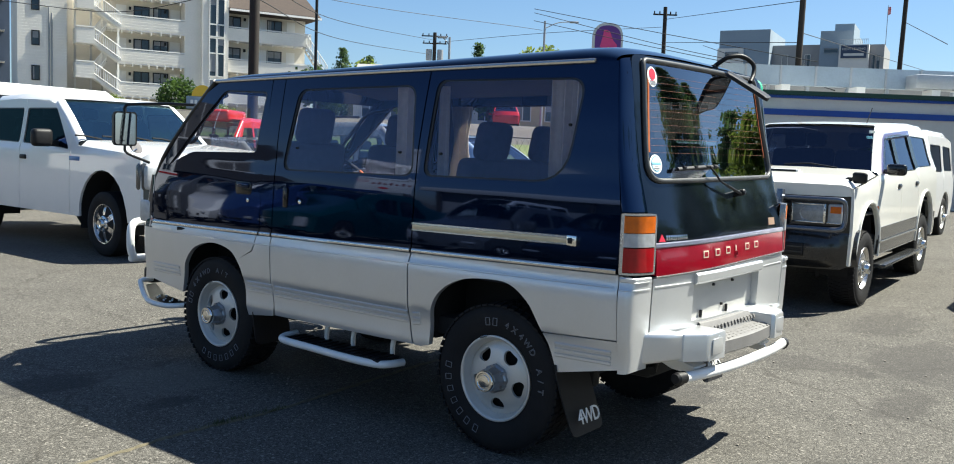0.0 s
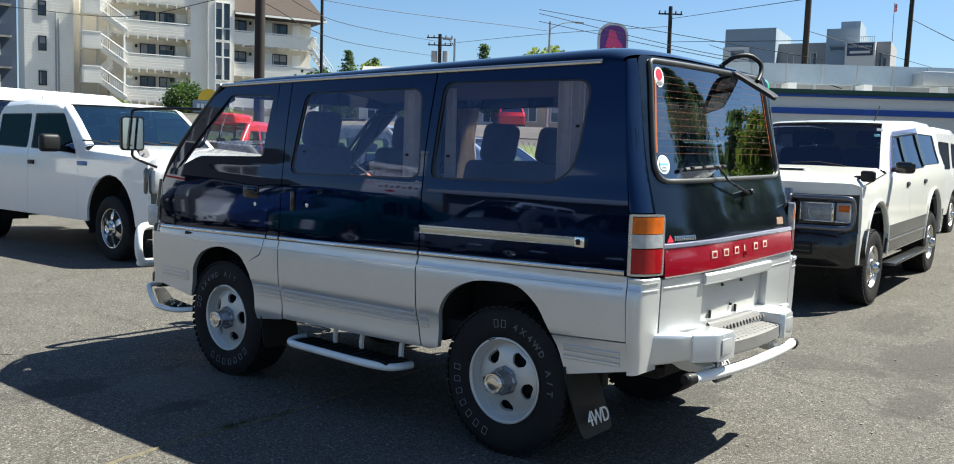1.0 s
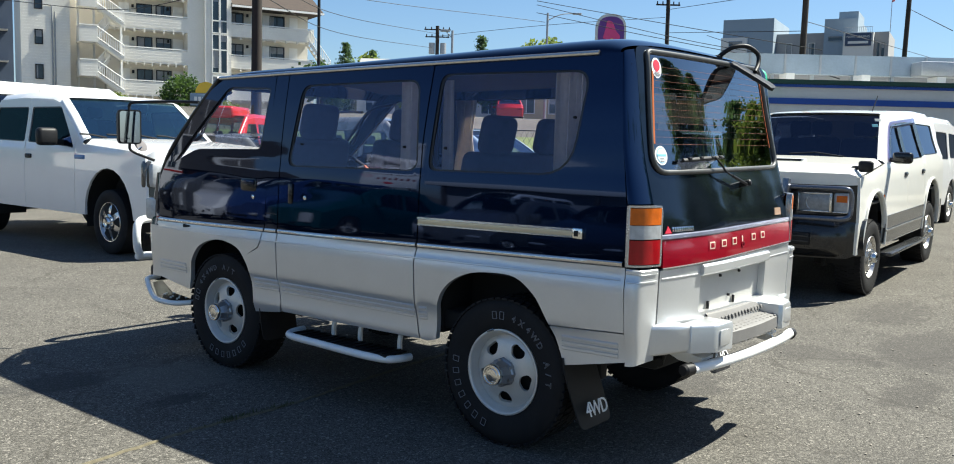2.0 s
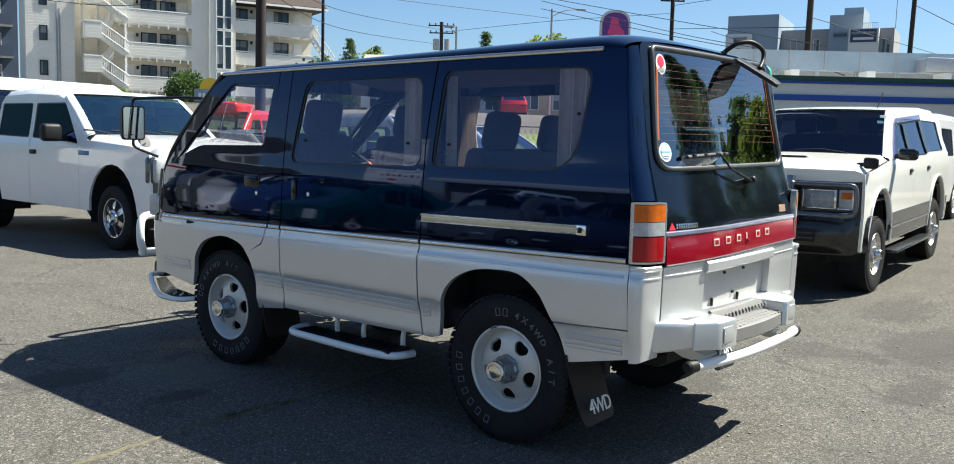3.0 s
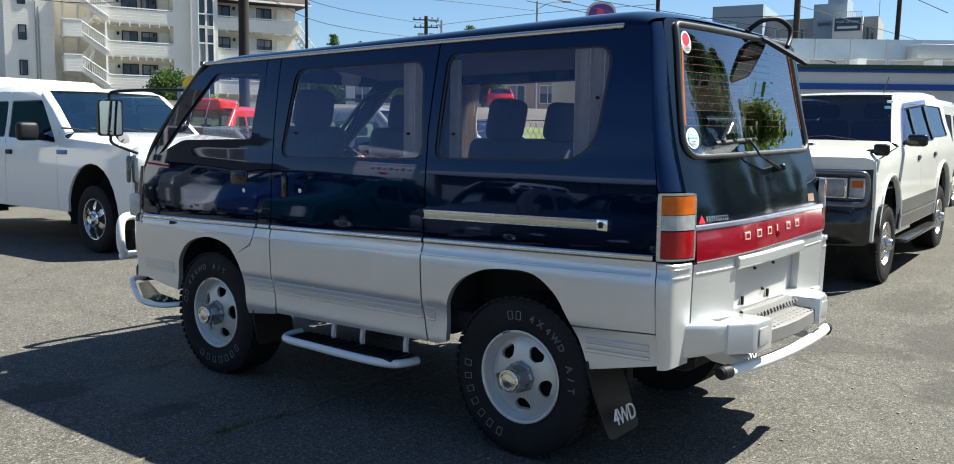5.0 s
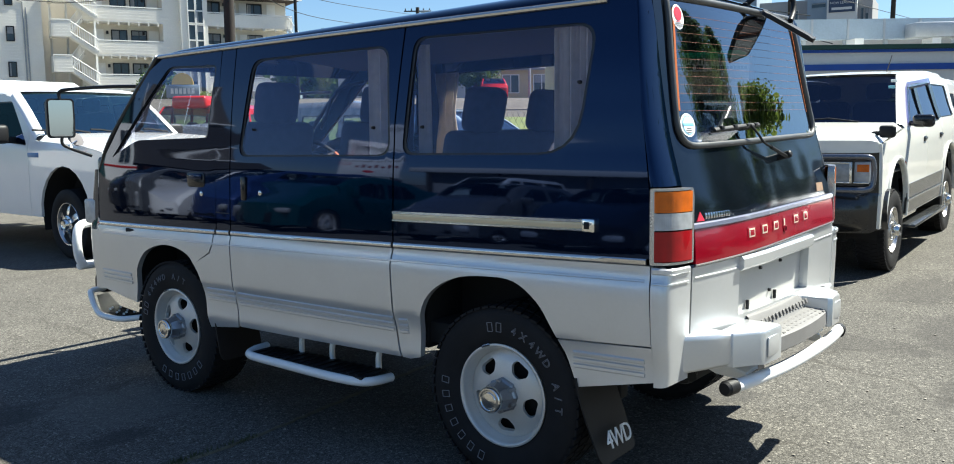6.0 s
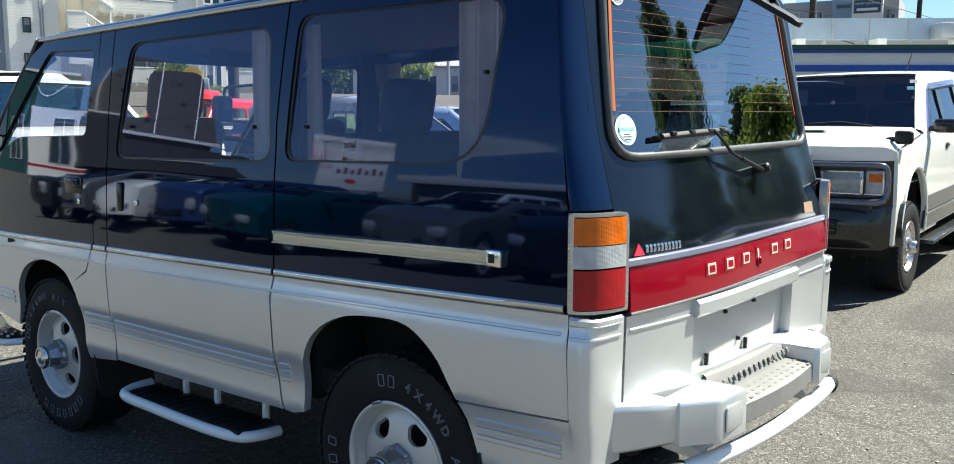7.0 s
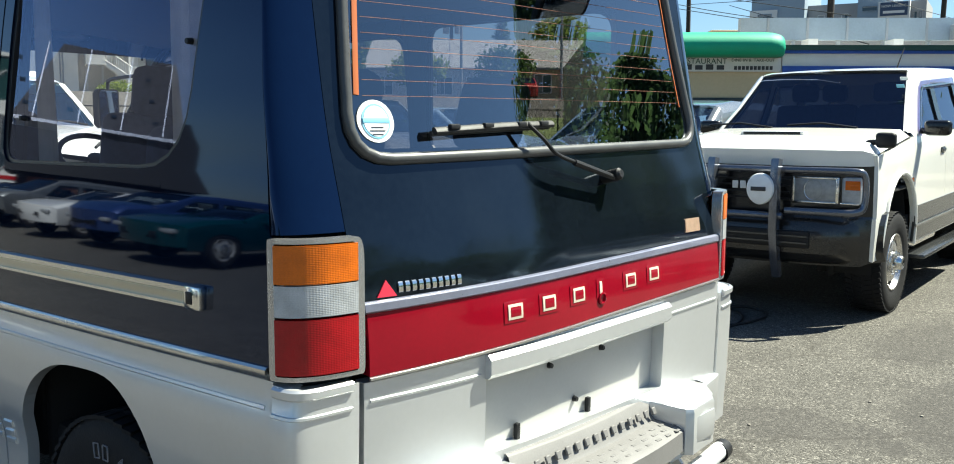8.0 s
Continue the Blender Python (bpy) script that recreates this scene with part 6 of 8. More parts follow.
for s in (-1, 1):
    bm = bmesh.new()
    box(bm, (s * 0.475, 2.115, 0.855), (0.32, 0.06, 0.165), 0.015)
    lamp = part("headlamp", bm, BRIGHT_LENS, suv, "clear rectangular headlamp")
    bm = bmesh.new()
    lathe(bm, [(0.065, 0.0), (0.05, -0.02), (0.0005, -0.03)], Matrix.Translation((s * 0.46, 2.149, 0.855)) @ frame_to((0, 1, 0)).to_4x4(), 16)
    part("reflector", bm, CHROME, lamp)
    bm = bmesh.new()
    for c, sz in (((0.475, 0.932), (0.32, 0.012)), ((0.475, 0.778), (0.32, 0.014)), ((0.321, 0.855), (0.012, 0.166)), ((0.629, 0.855), (0.022, 0.166)), ((0.715, 0.778), (0.13, 0.012))):
        box(bm, (s * c[0], 2.147, c[1]), (sz[0], 0.010, sz[1]), 0.003)
    part("lamp_rim", bm, CHROME, lamp, "bright lamp rim")
    bm = bmesh.new()
    box(bm, (s * 0.715, 2.085, 0.855), (0.135, 0.07, 0.165), 0.015)
    part("front_indicator", bm, CLEAR_LENS, suv, "amber and clear front indicator")
    bm = bmesh.new()
    box(bm, (s * 0.725, 2.122, 0.888), (0.10, 0.006, 0.058), 0.002)
    part("indicator_amber", bm, AMBER_LENS, suv)
bm = bmesh.new()
box(bm, (0, 2.105, 0.85), (0.60, 0.05, 0.17), 0.01)
for k in range(4):
    box(bm, (0, 2.135, 0.79 + 0.04 * k), (0.58, 0.02, 0.012))
part("grille", bm, BLACK_PLASTIC, suv, "black slatted grille")
for k in range(5):
    bm = bmesh.new()
    box(bm, (-0.12 + 0.06 * k, 2.15, 0.87), (0.045, 0.006, 0.05), 0.002)
    part("grille_badge", bm, WHITE_PLASTIC, suv)
# guard bar: hoops round each lamp and a centre frame
BAR = material("grey_guard_bar", (0.15, 0.16, 0.19), 0.24, metal=0.75, var=0.1, coat=0.4)
bm = bmesh.new()
for s in (-1, 1):
    tube(bm, smooth_line([(s * 0.30, 2.24, 0.985), (s * 0.66, 2.215, 0.985), (s * 0.775, 2.19, 0.982), (s * 0.815, 2.165, 0.955), (s * 0.825, 2.155, 0.86), (s * 0.815, 2.165, 0.765), (s * 0.775, 2.19, 0.735), (s * 0.66, 2.22, 0.73), (s * 0.30, 2.25, 0.73)], 4), 0.022, 10)
    prism(bm, [(2.24, 1.05), (2.31, 1.06), (2.33, 0.98), (2.34, 0.62), (2.30, 0.45), (2.24, 0.34), (2.19, 0.35), (2.24, 0.48), (2.27, 0.64), (2.26, 0.90)], lambda u, v, w, s=s: (s * 0.24 - 0.03 + w, u, v), 0.06, 0.012)
tube(bm, [(-0.30, 2.24, 0.985), (0.30, 2.24, 0.985)], 0.022, 10)
tube(bm, [(-0.30, 2.30, 0.70), (0.30, 2.30, 0.70)], 0.022, 10)
guard_bar = part("guard_bar", bm, BAR, suv, "grey tubular guard bar")
for s, x in ((-1, -0.15), (1, 0.33)):
    bm = bmesh.new()
    lathe(bm, [(0.0005, 0.035), (0.06, 0.03), (0.095, 0.015), (0.10, 0.0), (0.098, -0.03), (0.06, -0.07), (0.0005, -0.08)], Matrix.Translation((x, 2.345, 0.865)) @ frame_to((0, 1, 0)).to_4x4(), 24)
    fog = part("spot_lamp", bm, WHITE_PLASTIC, suv, "round spot lamp with a white cover")
    bm = bmesh.new()
    box(bm, (x, 2.381, 0.865), (0.11, 0.006, 0.026), 0.002)
    part("cover_bar", bm, INK, fog)
# bonnet scoop slot, mirror on the wing, wipers, aerial, screen stickers
bm = bmesh.new()
box(bm, (0.08, 1.52, 1.20), (0.52, 0.10, 0.045), 0.02, 2)
scoop = part("scoop", bm, CREAM_PAINT, suv)
bm = bmesh.new()
box(bm, (0.08, 1.572, 1.203), (0.46, 0.01, 0.022), 0.004)
part("scoop_slot", bm, BLACK_PLASTIC, scoop)
bm = bmesh.new()
tube(bm, smooth_line([(-0.70, 1.82, 1.02), (-0.72, 1.84, 1.10), (-0.74, 1.85, 1.145), (-0.80, 1.86, 1.15)], 4), 0.020, 8)
box(bm, (-0.86, 1.86, 1.17), (0.14, 0.07, 0.115), 0.03, 3)
part("wing_mirror", bm, BLACK_PLASTIC, suv, "small black mirror on the wing")
for x in (-0.42, 0.28):
    bm = bmesh.new()
    tube(bm, [(x, 1.04, 1.235), (x + 0.30, 0.99, 1.285), (x + 0.58, 1.01, 1.262)], 0.012, 6)
    part("wiper", bm, BLACK_PLASTIC, suv, "black wiper")
bm = bmesh.new()
rod(bm, (-0.50, 0.28, 1.76), (-0.52, 0.16, 1.93), 0.006, 0.004, 6)
part("aerial", bm, BLACK_PLASTIC, suv, "short black aerial")
for x, z, c in ((-0.64, 1.63, WHITE_PLASTIC), (-0.63, 1.57, STICKER_BLUE)):
    bm = bmesh.new()
    box(bm, (x, 0.60 + (1.63 - z) * 0.95, z + 0.03), (0.06, 0.004, 0.035), 0.0, 1, Matrix.Rotation(radians(-44), 3, "X"))
    part("screen_sticker", bm, c, suv)
bm = bmesh.new()
box(bm, (0, 0.0, 0.55), (1.45, 3.6, 0.20), 0.03)
part("chassis", bm, DARK, suv)
arch_liner(suv, 0.80, SUV_AX, 0.445, 0.46)
add_wheels(suv, 0.84, SUV_AX, 0.385, 0.215, 0.255, tread=True, label="all-terrain tyre on a bright alloy wheel", rim_mat=CHROME_TRIM)

SUV_LIFT = curve_through([(0.0, 0.0), (0.40, 0.0), (0.45, 0.04), (0.70, 0.10), (0.86, 0.13), (1.05, 0.15), (1.16, 0.165), (1.40, 0.12), (1.72, 0.12), (1.95, 0.12)])
for ob in suv.children_recursive:
    if ob.type == "MESH" and not ob.name.startswith(("wheel", "tread", "rim", "hub", "chassis", "running")):
        for v in ob.data.vertices:
            v.co.z += SUV_LIFT(v.co.z)

# second white car of the same row
suv2 = thing("suv", "white people carrier with grey roof rails and a white mirror", "suv", (11.6, 2.55, ground_z(11.6)), 91)
S2_P = [(2.15, 0.42, "bumper"), (2.18, 0.60, "bumper"), (2.10, 0.80, "hood"), (1.9, 0.98, "hood"), (1.35, 1.14, "screen"), (0.75, 1.52, "screen"), (0.45, 1.64, "roof"), (-0.3, 1.70, "roof"), (-1.6, 1.70, "roof"), (-2.1, 1.64, "tail"), (-2.22, 1.05, "tail"), (-2.2, 0.42, "tail")]
b2 = Body(suv2, S2_P, 1.76, 1.1, 0.12, WHITE_PAINT, DARK_GLASS, bow=0.16, r=0.09)
ol = b2.outline([(1.35, 0.40), (-1.38, 0.40)], 0.36)
f1, rest = gap(ol, 0.85)
f2, rest = gap(rest, -0.15)
f3, f4 = gap(rest, -1.15)
W2 = [rounded([(0.92, 1.12), (-0.10, 1.12), (-0.10, 1.56), (0.60, 1.54)], 0.05), rounded([(-0.22, 1.12), (-1.08, 1.12), (-1.08, 1.57), (-0.22, 1.57)], 0.05), rounded([(-1.24, 1.14), (-1.95, 1.14), (-1.9, 1.55), (-1.24, 1.57)], 0.06)]
for s in (-1, 1):
    side_set(b2, s, [("front_fender", f1), ("front_door", f2), ("rear_door", f3), ("rear_quarter", f4)], [w for w in W2], DARK_GLASS, label="white panel")
    bm = bmesh.new()
    box(bm, (s * 1.0, 0.85, 1.13), (0.22, 0.12, 0.17), 0.05, 3)
    part("door_mirror", bm, WHITE_PAINT, suv2, "white door mirror")
    bm = bmesh.new()
    tube(bm, smooth_line([(s * 0.66, 0.0, 1.66), (s * 0.66, -0.15, 1.715), (s * 0.66, -1.45, 1.72), (s * 0.66, -1.65, 1.66)], 4), 0.022, 8)
    part("roof_rail", bm, RIM_SILVER, suv2, "grey roof rail")
for tag, nm in (("hood", "bonnet"), ("roof", "roof"), ("tail", "tail"), ("bumper", "front_bumper")):
    b2.over(tag, (nm,))
b2.over("screen", ("windscreen",), CAR_GLASS, 0.07)
b2.pillars("screen", 0.07, WHITE_PAINT)
cabin_fill(suv2, -1.9, 1.3, 0.75, 0.80, (0.2, -0.7))
bm = bmesh.new()
box(bm, (0, 0.0, 0.5), (1.5, 3.7, 0.22), 0.03)
part("chassis", bm, DARK, suv2)
add_wheels(suv2, 0.86, (1.35, -1.38), 0.34, 0.20, 0.22)

# the white pickup truck
truck = thing("pickup_truck", "large white pickup truck with crew cab, parked", "truck", (2.53, 10.67, 0.0), 180)
TR_P = [(2.86, 0.50, "bumper"), (2.89, 0.62, "bumper"), (2.86, 0.72, "front"), (2.82, 1.10, "hood"), (2.74, 1.22, "hood"), (2.3, 1.28, "hood"), (1.24, 1.34, "cowl"), (1.16, 1.36, "screen"), (0.74, 1.68, "screen"), (0.44, 1.885, "roof"), (0.26, 1.93, "roof"), (-0.6, 1.955, "roof"), (-1.3, 1.93, "roof"), (-1.42, 1.86, "back"), (-1.52, 1.40, "bed"), (-1.6, 1.36, "bed"), (-2.9, 1.36, "tail"), (-2.95, 0.60, "tail"), (-2.93, 0.5, "tail")]
TRUCK_GLASS = glass("black_truck_glass", (0.05, 0.06, 0.08), 0.045, 0.0, (0.4, 0.5, 1.0))
tb = Body(truck, TR_P, 2.02, 1.34, 0.16, WHITE_PAINT, DARK_GLASS, bow=0.14, r=0.07)
TR_AX = (1.82, -1.83)
ol = tb.outline([(y, 0.57) for y in TR_AX], 0.46)
g1, rest = gap(ol, 1.02)
g2, rest = gap(rest, -0.36)
g3, g4 = gap(rest, -1.50)
WT = [rounded([(0.98, 1.30), (0.78, 1.32), (-0.31, 1.36), (-0.31, 1.84), (0.50, 1.84)], 0.04), rounded([(-0.41, 1.36), (-1.38, 1.38), (-1.34, 1.84), (-0.41, 1.84)], 0.04)]
for s in (-1, 1):
    side_set(tb, s, [("front_fender", g1), ("front_door", g2), ("rear_door", g3), ("bed_side", g4)], WT, TRUCK_GLASS, label="white panel")
    for y in (-0.24, -1.40):
        bm = bmesh.new()
        box(bm, (s * (tb.half(1.17) + 0.008), y, 1.17), (0.03, 0.17, 0.06), 0.015)
        part("door_handle", bm, BLACK_PLASTIC, truck, "black door handle")
    bm = bmesh.new()
    box(bm, (s * 1.20, 0.69, 1.44), (0.26, 0.13, 0.23), 0.05, 3)
    box(bm, (s * 1.04, 0.67, 1.37), (0.14, 0.06, 0.08), 0.015)
    part("door_mirror", bm, BLACK_PLASTIC, truck, "large black door mirror")
    bm = bmesh.new()
    box(bm, (s * (tb.half(1.22) + 0.002), 1.14, 1.19), (0.012, 0.26, 0.055), 0.008)
    part("fender_badge", bm, material("blue_badge" if s < 0 else "blue_badge_far", (0.10, 0.2, 0.42), 0.3, metal=0.4, var=0.2), truck, "blue and chrome badge")
    for yc in TR_AX:
        bm = bmesh.new()
        box(bm, (s * 0.60, yc, 0.72), (0.04, 1.1, 0.66), 0.01)
        box(bm, (s * 0.78, yc, 1.06), (0.40, 1.05, 0.03), 0.01)
        part("wheel_well", bm, DARK, truck)
    bm = bmesh.new()
    box(bm, (s * 0.78, 2.70, 1.02), (0.40, 0.16, 0.30), 0.05, 2)
    hl = part("headlamp", bm, CLEAR_LENS, truck, "tall clear headlamp with dark edge")
    bm = bmesh.new()
    box(bm, (s * 0.80, 2.64, 1.02), (0.44, 0.16, 0.36), 0.06, 2)
    part("lamp_housing", bm, GREY_CLAD, hl)
for tag, nm in (("hood", "bonnet"), ("roof", "roof"), ("back", "cab_back"), ("bed", "bed_cover"), ("tail", "tailgate")):
    tb.over(tag, (nm,))
tb.over("cowl", ("cowl",), BLACK_PLASTIC)
tb.over("front", ("grille_panel",), GREY_CLAD)
tb.over("bumper", ("front_bumper",), CHROME, label="bright front bumper")
tb.over("screen", ("windscreen",), glass("blue_green_screen", (0.45, 0.68, 0.74), 0.17, 0.0, (0.6, 0.9, 1.0), 3.2), 0.09, 0.0, "blue-green windscreen")
tb.pillars("screen", 0.09, WHITE_PAINT)
cabin_fill(truck, -1.4, 1.16, 1.0, 0.92, (0.02, -1.05))
bm = bmesh.new()
for k in range(5):
    tube(bm, [(-0.75 + 0.36 * k, 1.25, 1.445), (-0.55 + 0.36 * k, 1.20, 1.48), (-0.42 + 0.36 * k, 1.20, 1.485)], 0.012, 6)
part("wiper", bm, BLACK_PLASTIC, truck)
bm = bmesh.new()
box(bm, (0, 0.0, 0.62), (1.6, 5.2, 0.22), 0.03)
part("chassis", bm, DARK, truck)
arch_liner(truck, 0.985, TR_AX, 0.585, 0.46)
add_wheels(truck, 0.99, TR_AX, 0.405, 0.245, 0.27, holes=6, hole=(0.42, 0.93, 0.016, 0.085), rim_mat=CHROME_TRIM, label="black tyre on a six-spoke silver wheel")


def sedan(name, label, at, turn, paint, length=4.5, width=1.75, height=1.42, kind="saloon", parts_glass=None, group="cars in the lot"):
    """A parked car: saloon, hatch, van."""
    root = thing(name, label, "car", at, turn, group)
    h = length / 2
    if kind == "saloon":
        p = [(h - 0.03, 0.32, "front"), (h, 0.50, "front"), (h - 0.08, 0.70, "hood"), (h - 0.6, 0.86, "hood"), (h - 1.25, 0.95, "screen"), (h - 1.65, 1.20, "screen"), (h - 1.98, height - 0.04, "roof"), (h - 2.4, height, "roof"), (h - 3.0, height - 0.03, "back"), (h - 3.3, height - 0.16, "back"), (h - 3.75, 1.02, "boot"), (-h + 0.10, 0.98, "boot"), (-h, 0.85, "tail"), (-h, 0.45, "tail"), (-h + 0.05, 0.32, "tail")]
        w = [rounded([(h - 1.55, 0.98), (h - 2.45, 0.98), (h - 2.45, height - 0.12), (h - 2.05, height - 0.12)], 0.04), rounded([(h - 2.53, 0.98), (h - 3.45, 0.99), (h - 3.05, height - 0.13), (h - 2.53, height - 0.12)], 0.04)]
        doors = (h - 1.45, h - 2.49, h - 3.3)
    else:
        p = [(h - 0.03, 0.34, "front"), (h, 0.55, "front"), (h - 0.06, 0.80, "hood"), (h - 0.35, 0.98, "hood"), (h - 0.9, 1.10, "screen"), (h - 1.3, height * 0.8, "screen"), (h - 1.65, height - 0.06, "roof"), (h - 2.2, height, "roof"), (-h + 0.5, height - 0.02, "roof"), (-h + 0.15, height - 0.1, "back"), (-h + 0.04, 1.05, "tail"), (-h, 0.5, "tail"), (-h + 0.03, 0.34, "tail")]
        w = [rounded([(h - 1.2, 1.08), (h - 2.1, 1.06), (h - 2.1, height - 0.14), (h - 1.6, height - 0.15)], 0.04), rounded([(h - 2.2, 1.06), (h - 3.15, 1.06), (h - 3.15, height - 0.14), (h - 2.2, height - 0.14)], 0.04), rounded([(h - 3.25, 1.06), (-h + 0.25, 1.08), (-h + 0.32, height - 0.16), (h - 3.25, height - 0.14)], 0.05)]
        doors = (h - 1.1, h - 2.15, h - 3.2)
    b = Body(root, p, width, 0.97 if kind == "saloon" else 1.05, 0.3 if kind == "saloon" else 0.14, paint, DARK_GLASS, bow=0.20, r=0.09, bow_len=0.6)
    ax = (h - 0.85, -h + 0.90)
    o = b.outline([(y, 0.34) for y in ax], 0.28)
    a1, rest = gap(o, doors[0])
    a2, rest = gap(rest, doors[1])
    a3, a4 = gap(rest, doors[2])
    for s in (-1, 1):
        side_set(b, s, [("front_fender", a1), ("front_door", a2), ("rear_door", a3), ("rear_fender", a4)], w, parts_glass or DARK_GLASS)
        bm = bmesh.new()
        box(bm, (s * (width / 2 + 0.07), doors[0] - 0.12, 1.0), (0.18, 0.10, 0.12), 0.03, 2)
        part("door_mirror", bm, paint, root)
        bm = bmesh.new()
        box(bm, (s * (width / 2 - 0.33), h - 0.10, 0.62), (0.42, 0.12, 0.13), 0.04, 2)
        part("headlamp", bm, CLEAR_LENS, root)
        bm = bmesh.new()
        box(bm, (s * (width / 2 - 0.28), -h + 0.05, 0.80), (0.36, 0.10, 0.14), 0.03, 2)
        part("tail_lamp", bm, RED_LENS, root)
    for tag, nm in (("front", "front_bumper"), ("hood", "bonnet"), ("roof", "roof"), ("boot", "boot_lid"), ("tail", "tail")):
        if tag in b.tags:
            b.over(tag, (nm,))
    for tag, nm in (("screen", "windscreen"), ("back", "rear_screen")):
        b.over(tag, (nm,), parts_glass or DARK_GLASS, 0.0 if tag == "back" and kind != "saloon" else 0.07)
        if not (tag == "back" and kind != "saloon"):
            b.pillars(tag, 0.07, paint)
    bm = bmesh.new()
    box(bm, (0, h - 0.015, 0.50), (width * 0.5, 0.04, 0.12), 0.02)
    part("grille", bm, BLACK_PLASTIC, root)
    cabin_fill(root, -h + 1.2, h - 1.3, 0.55, width / 2 - 0.08, (h - 2.3, h - 3.2))
    bm = bmesh.new()
    box(bm, (0, 0, 0.38), (width - 0.35, length - 0.9, 0.2), 0.03)
    part("chassis", bm, DARK, root)
    add_wheels(root, width / 2 - 0.01, ax, 0.315, 0.19, 0.20)
    return root


# ---- buildings and street ----
def banded(m, spacing, strength=0.5):
    """Adds the horizontal joints of boards or courses to a material, as relief."""
    nt = m.node_tree
    n, l = nt.nodes, nt.links
    co = n.new("ShaderNodeTexCoord")
    sep = n.new("ShaderNodeSeparateXYZ")
    l.new(co.outputs["Object"], sep.inputs[0])
    div = n.new("ShaderNodeMath")
    div.operation = "DIVIDE"
    div.inputs[1].default_value = spacing
    l.new(sep.outputs[2], div.inputs[0])
    fr = n.new("ShaderNodeMath")
    fr.operation = "FRACT"
    l.new(div.outputs[0], fr.inputs[0])
    b = n.new("ShaderNodeBump")
    b.inputs["Strength"].default_value, b.inputs["Distance"].default_value = strength, 0.04
    l.new(fr.outputs[0], b.inputs["Height"])
    l.new(b.outputs[0], n["Principled BSDF"].inputs["Normal"])
    return m


SIDING = banded(material("cream_siding", (0.80, 0.77, 0.69), 0.8, var=0.06, scale=0.6, dirt=0.2, dirt_col=(0.4, 0.37, 0.3)), 0.22)
WHITE_TRIM = material("white_trim", (0.78, 0.77, 0.73), 0.6, var=0.05, scale=2)
ROOF_BROWN = banded(material("brown_shingle", (0.046, 0.033, 0.026), 0.9, var=0.3, scale=3), 0.2)
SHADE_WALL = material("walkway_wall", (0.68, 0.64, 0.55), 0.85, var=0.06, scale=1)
FAR_GLASS = material("building_glass", (0.03, 0.045, 0.06), 0.06, var=0.3, scale=0.4)
CONCRETE = material("concrete", (0.40, 0.39, 0.36), 0.9, var=0.12, scale=1.5, bump=0.2, bump_scale=30, dirt=0.2)
SLATE_BLUE = material("slate_blue_render", (0.25, 0.31, 0.37), 0.85, var=0.06, scale=0.3)
NAVY_RENDER = material("dark_navy_render", (0.05, 0.07, 0.11), 0.8, var=0.1, scale=0.3)
SLATE_GREY = material("grey_render", (0.30, 0.30, 0.30), 0.85, var=0.06, scale=0.3)
PALE_RENDER = material("pale_render", (0.62, 0.61, 0.58), 0.85, var=0.05, scale=0.3)
SHOP_WHITE = banded(material("white_wall_board", (0.60, 0.60, 0.57), 0.7, var=0.06, scale=0.8, dirt=0.25, dirt_col=(0.42, 0.40, 0.36)), 0.4, 0.2)
STRIPE_BLUE = material("blue_stripe", (0.02, 0.07, 0.32), 0.6, var=0.1, scale=2)
DARK_GREEN = material("dark_green_trim", (0.02, 0.06, 0.04), 0.6, var=0.15, scale=3)
AWNING = material("green_canvas", (0.015, 0.30, 0.16), 0.6, var=0.12, scale=2, bump=0.2, bump_scale=20)
BEIGE_WALL = material("beige_wall", (0.5, 0.42, 0.27), 0.8, var=0.08, scale=1)
DUCT = material("galvanised_duct", (0.45, 0.47, 0.49), 0.5, metal=0.5, var=0.15, scale=2)
PARAPET = material("blue_grey_metal", (0.36, 0.43, 0.50), 0.5, metal=0.2, var=0.12, scale=1.5)
POLE_WOOD = material("creosote_pole", (0.024, 0.019, 0.016), 0.9, var=0.3, scale=5, bump=0.4, bump_scale=40)
GALV = material("galvanised_steel", (0.35, 0.36, 0.37), 0.5, metal=0.6, var=0.12, scale=8)
WIRE = material("black_wire", (0.012, 0.012, 0.013), 0.7, var=0.2)
PURPLE = material("purple_sign", (0.12, 0.03, 0.22), 0.4, var=0.05)
PINK = material("pink_sign", (0.65, 0.05, 0.2), 0.4, var=0.05)
YELLOW = material("yellow_sign", (0.8, 0.5, 0.03), 0.4, var=0.05)
MANSARD = banded(material("grey_mansard", (0.072, 0.068, 0.064), 0.9, var=0.15, scale=1), 0.25)


def block(name, lo, hi, mat, parent, bevel=0.0, label=""):
    bm = bmesh.new()
    lo, hi = Vector(lo), Vector(hi)
    box(bm, (lo + hi) / 2, hi - lo, bevel)
    return part(name, bm, mat, parent, label, smooth=bool(bevel))


BLINDS = random.Random(17)
BLIND = material("window_blind", (0.24, 0.25, 0.26), 0.6, var=0.15, scale=3)


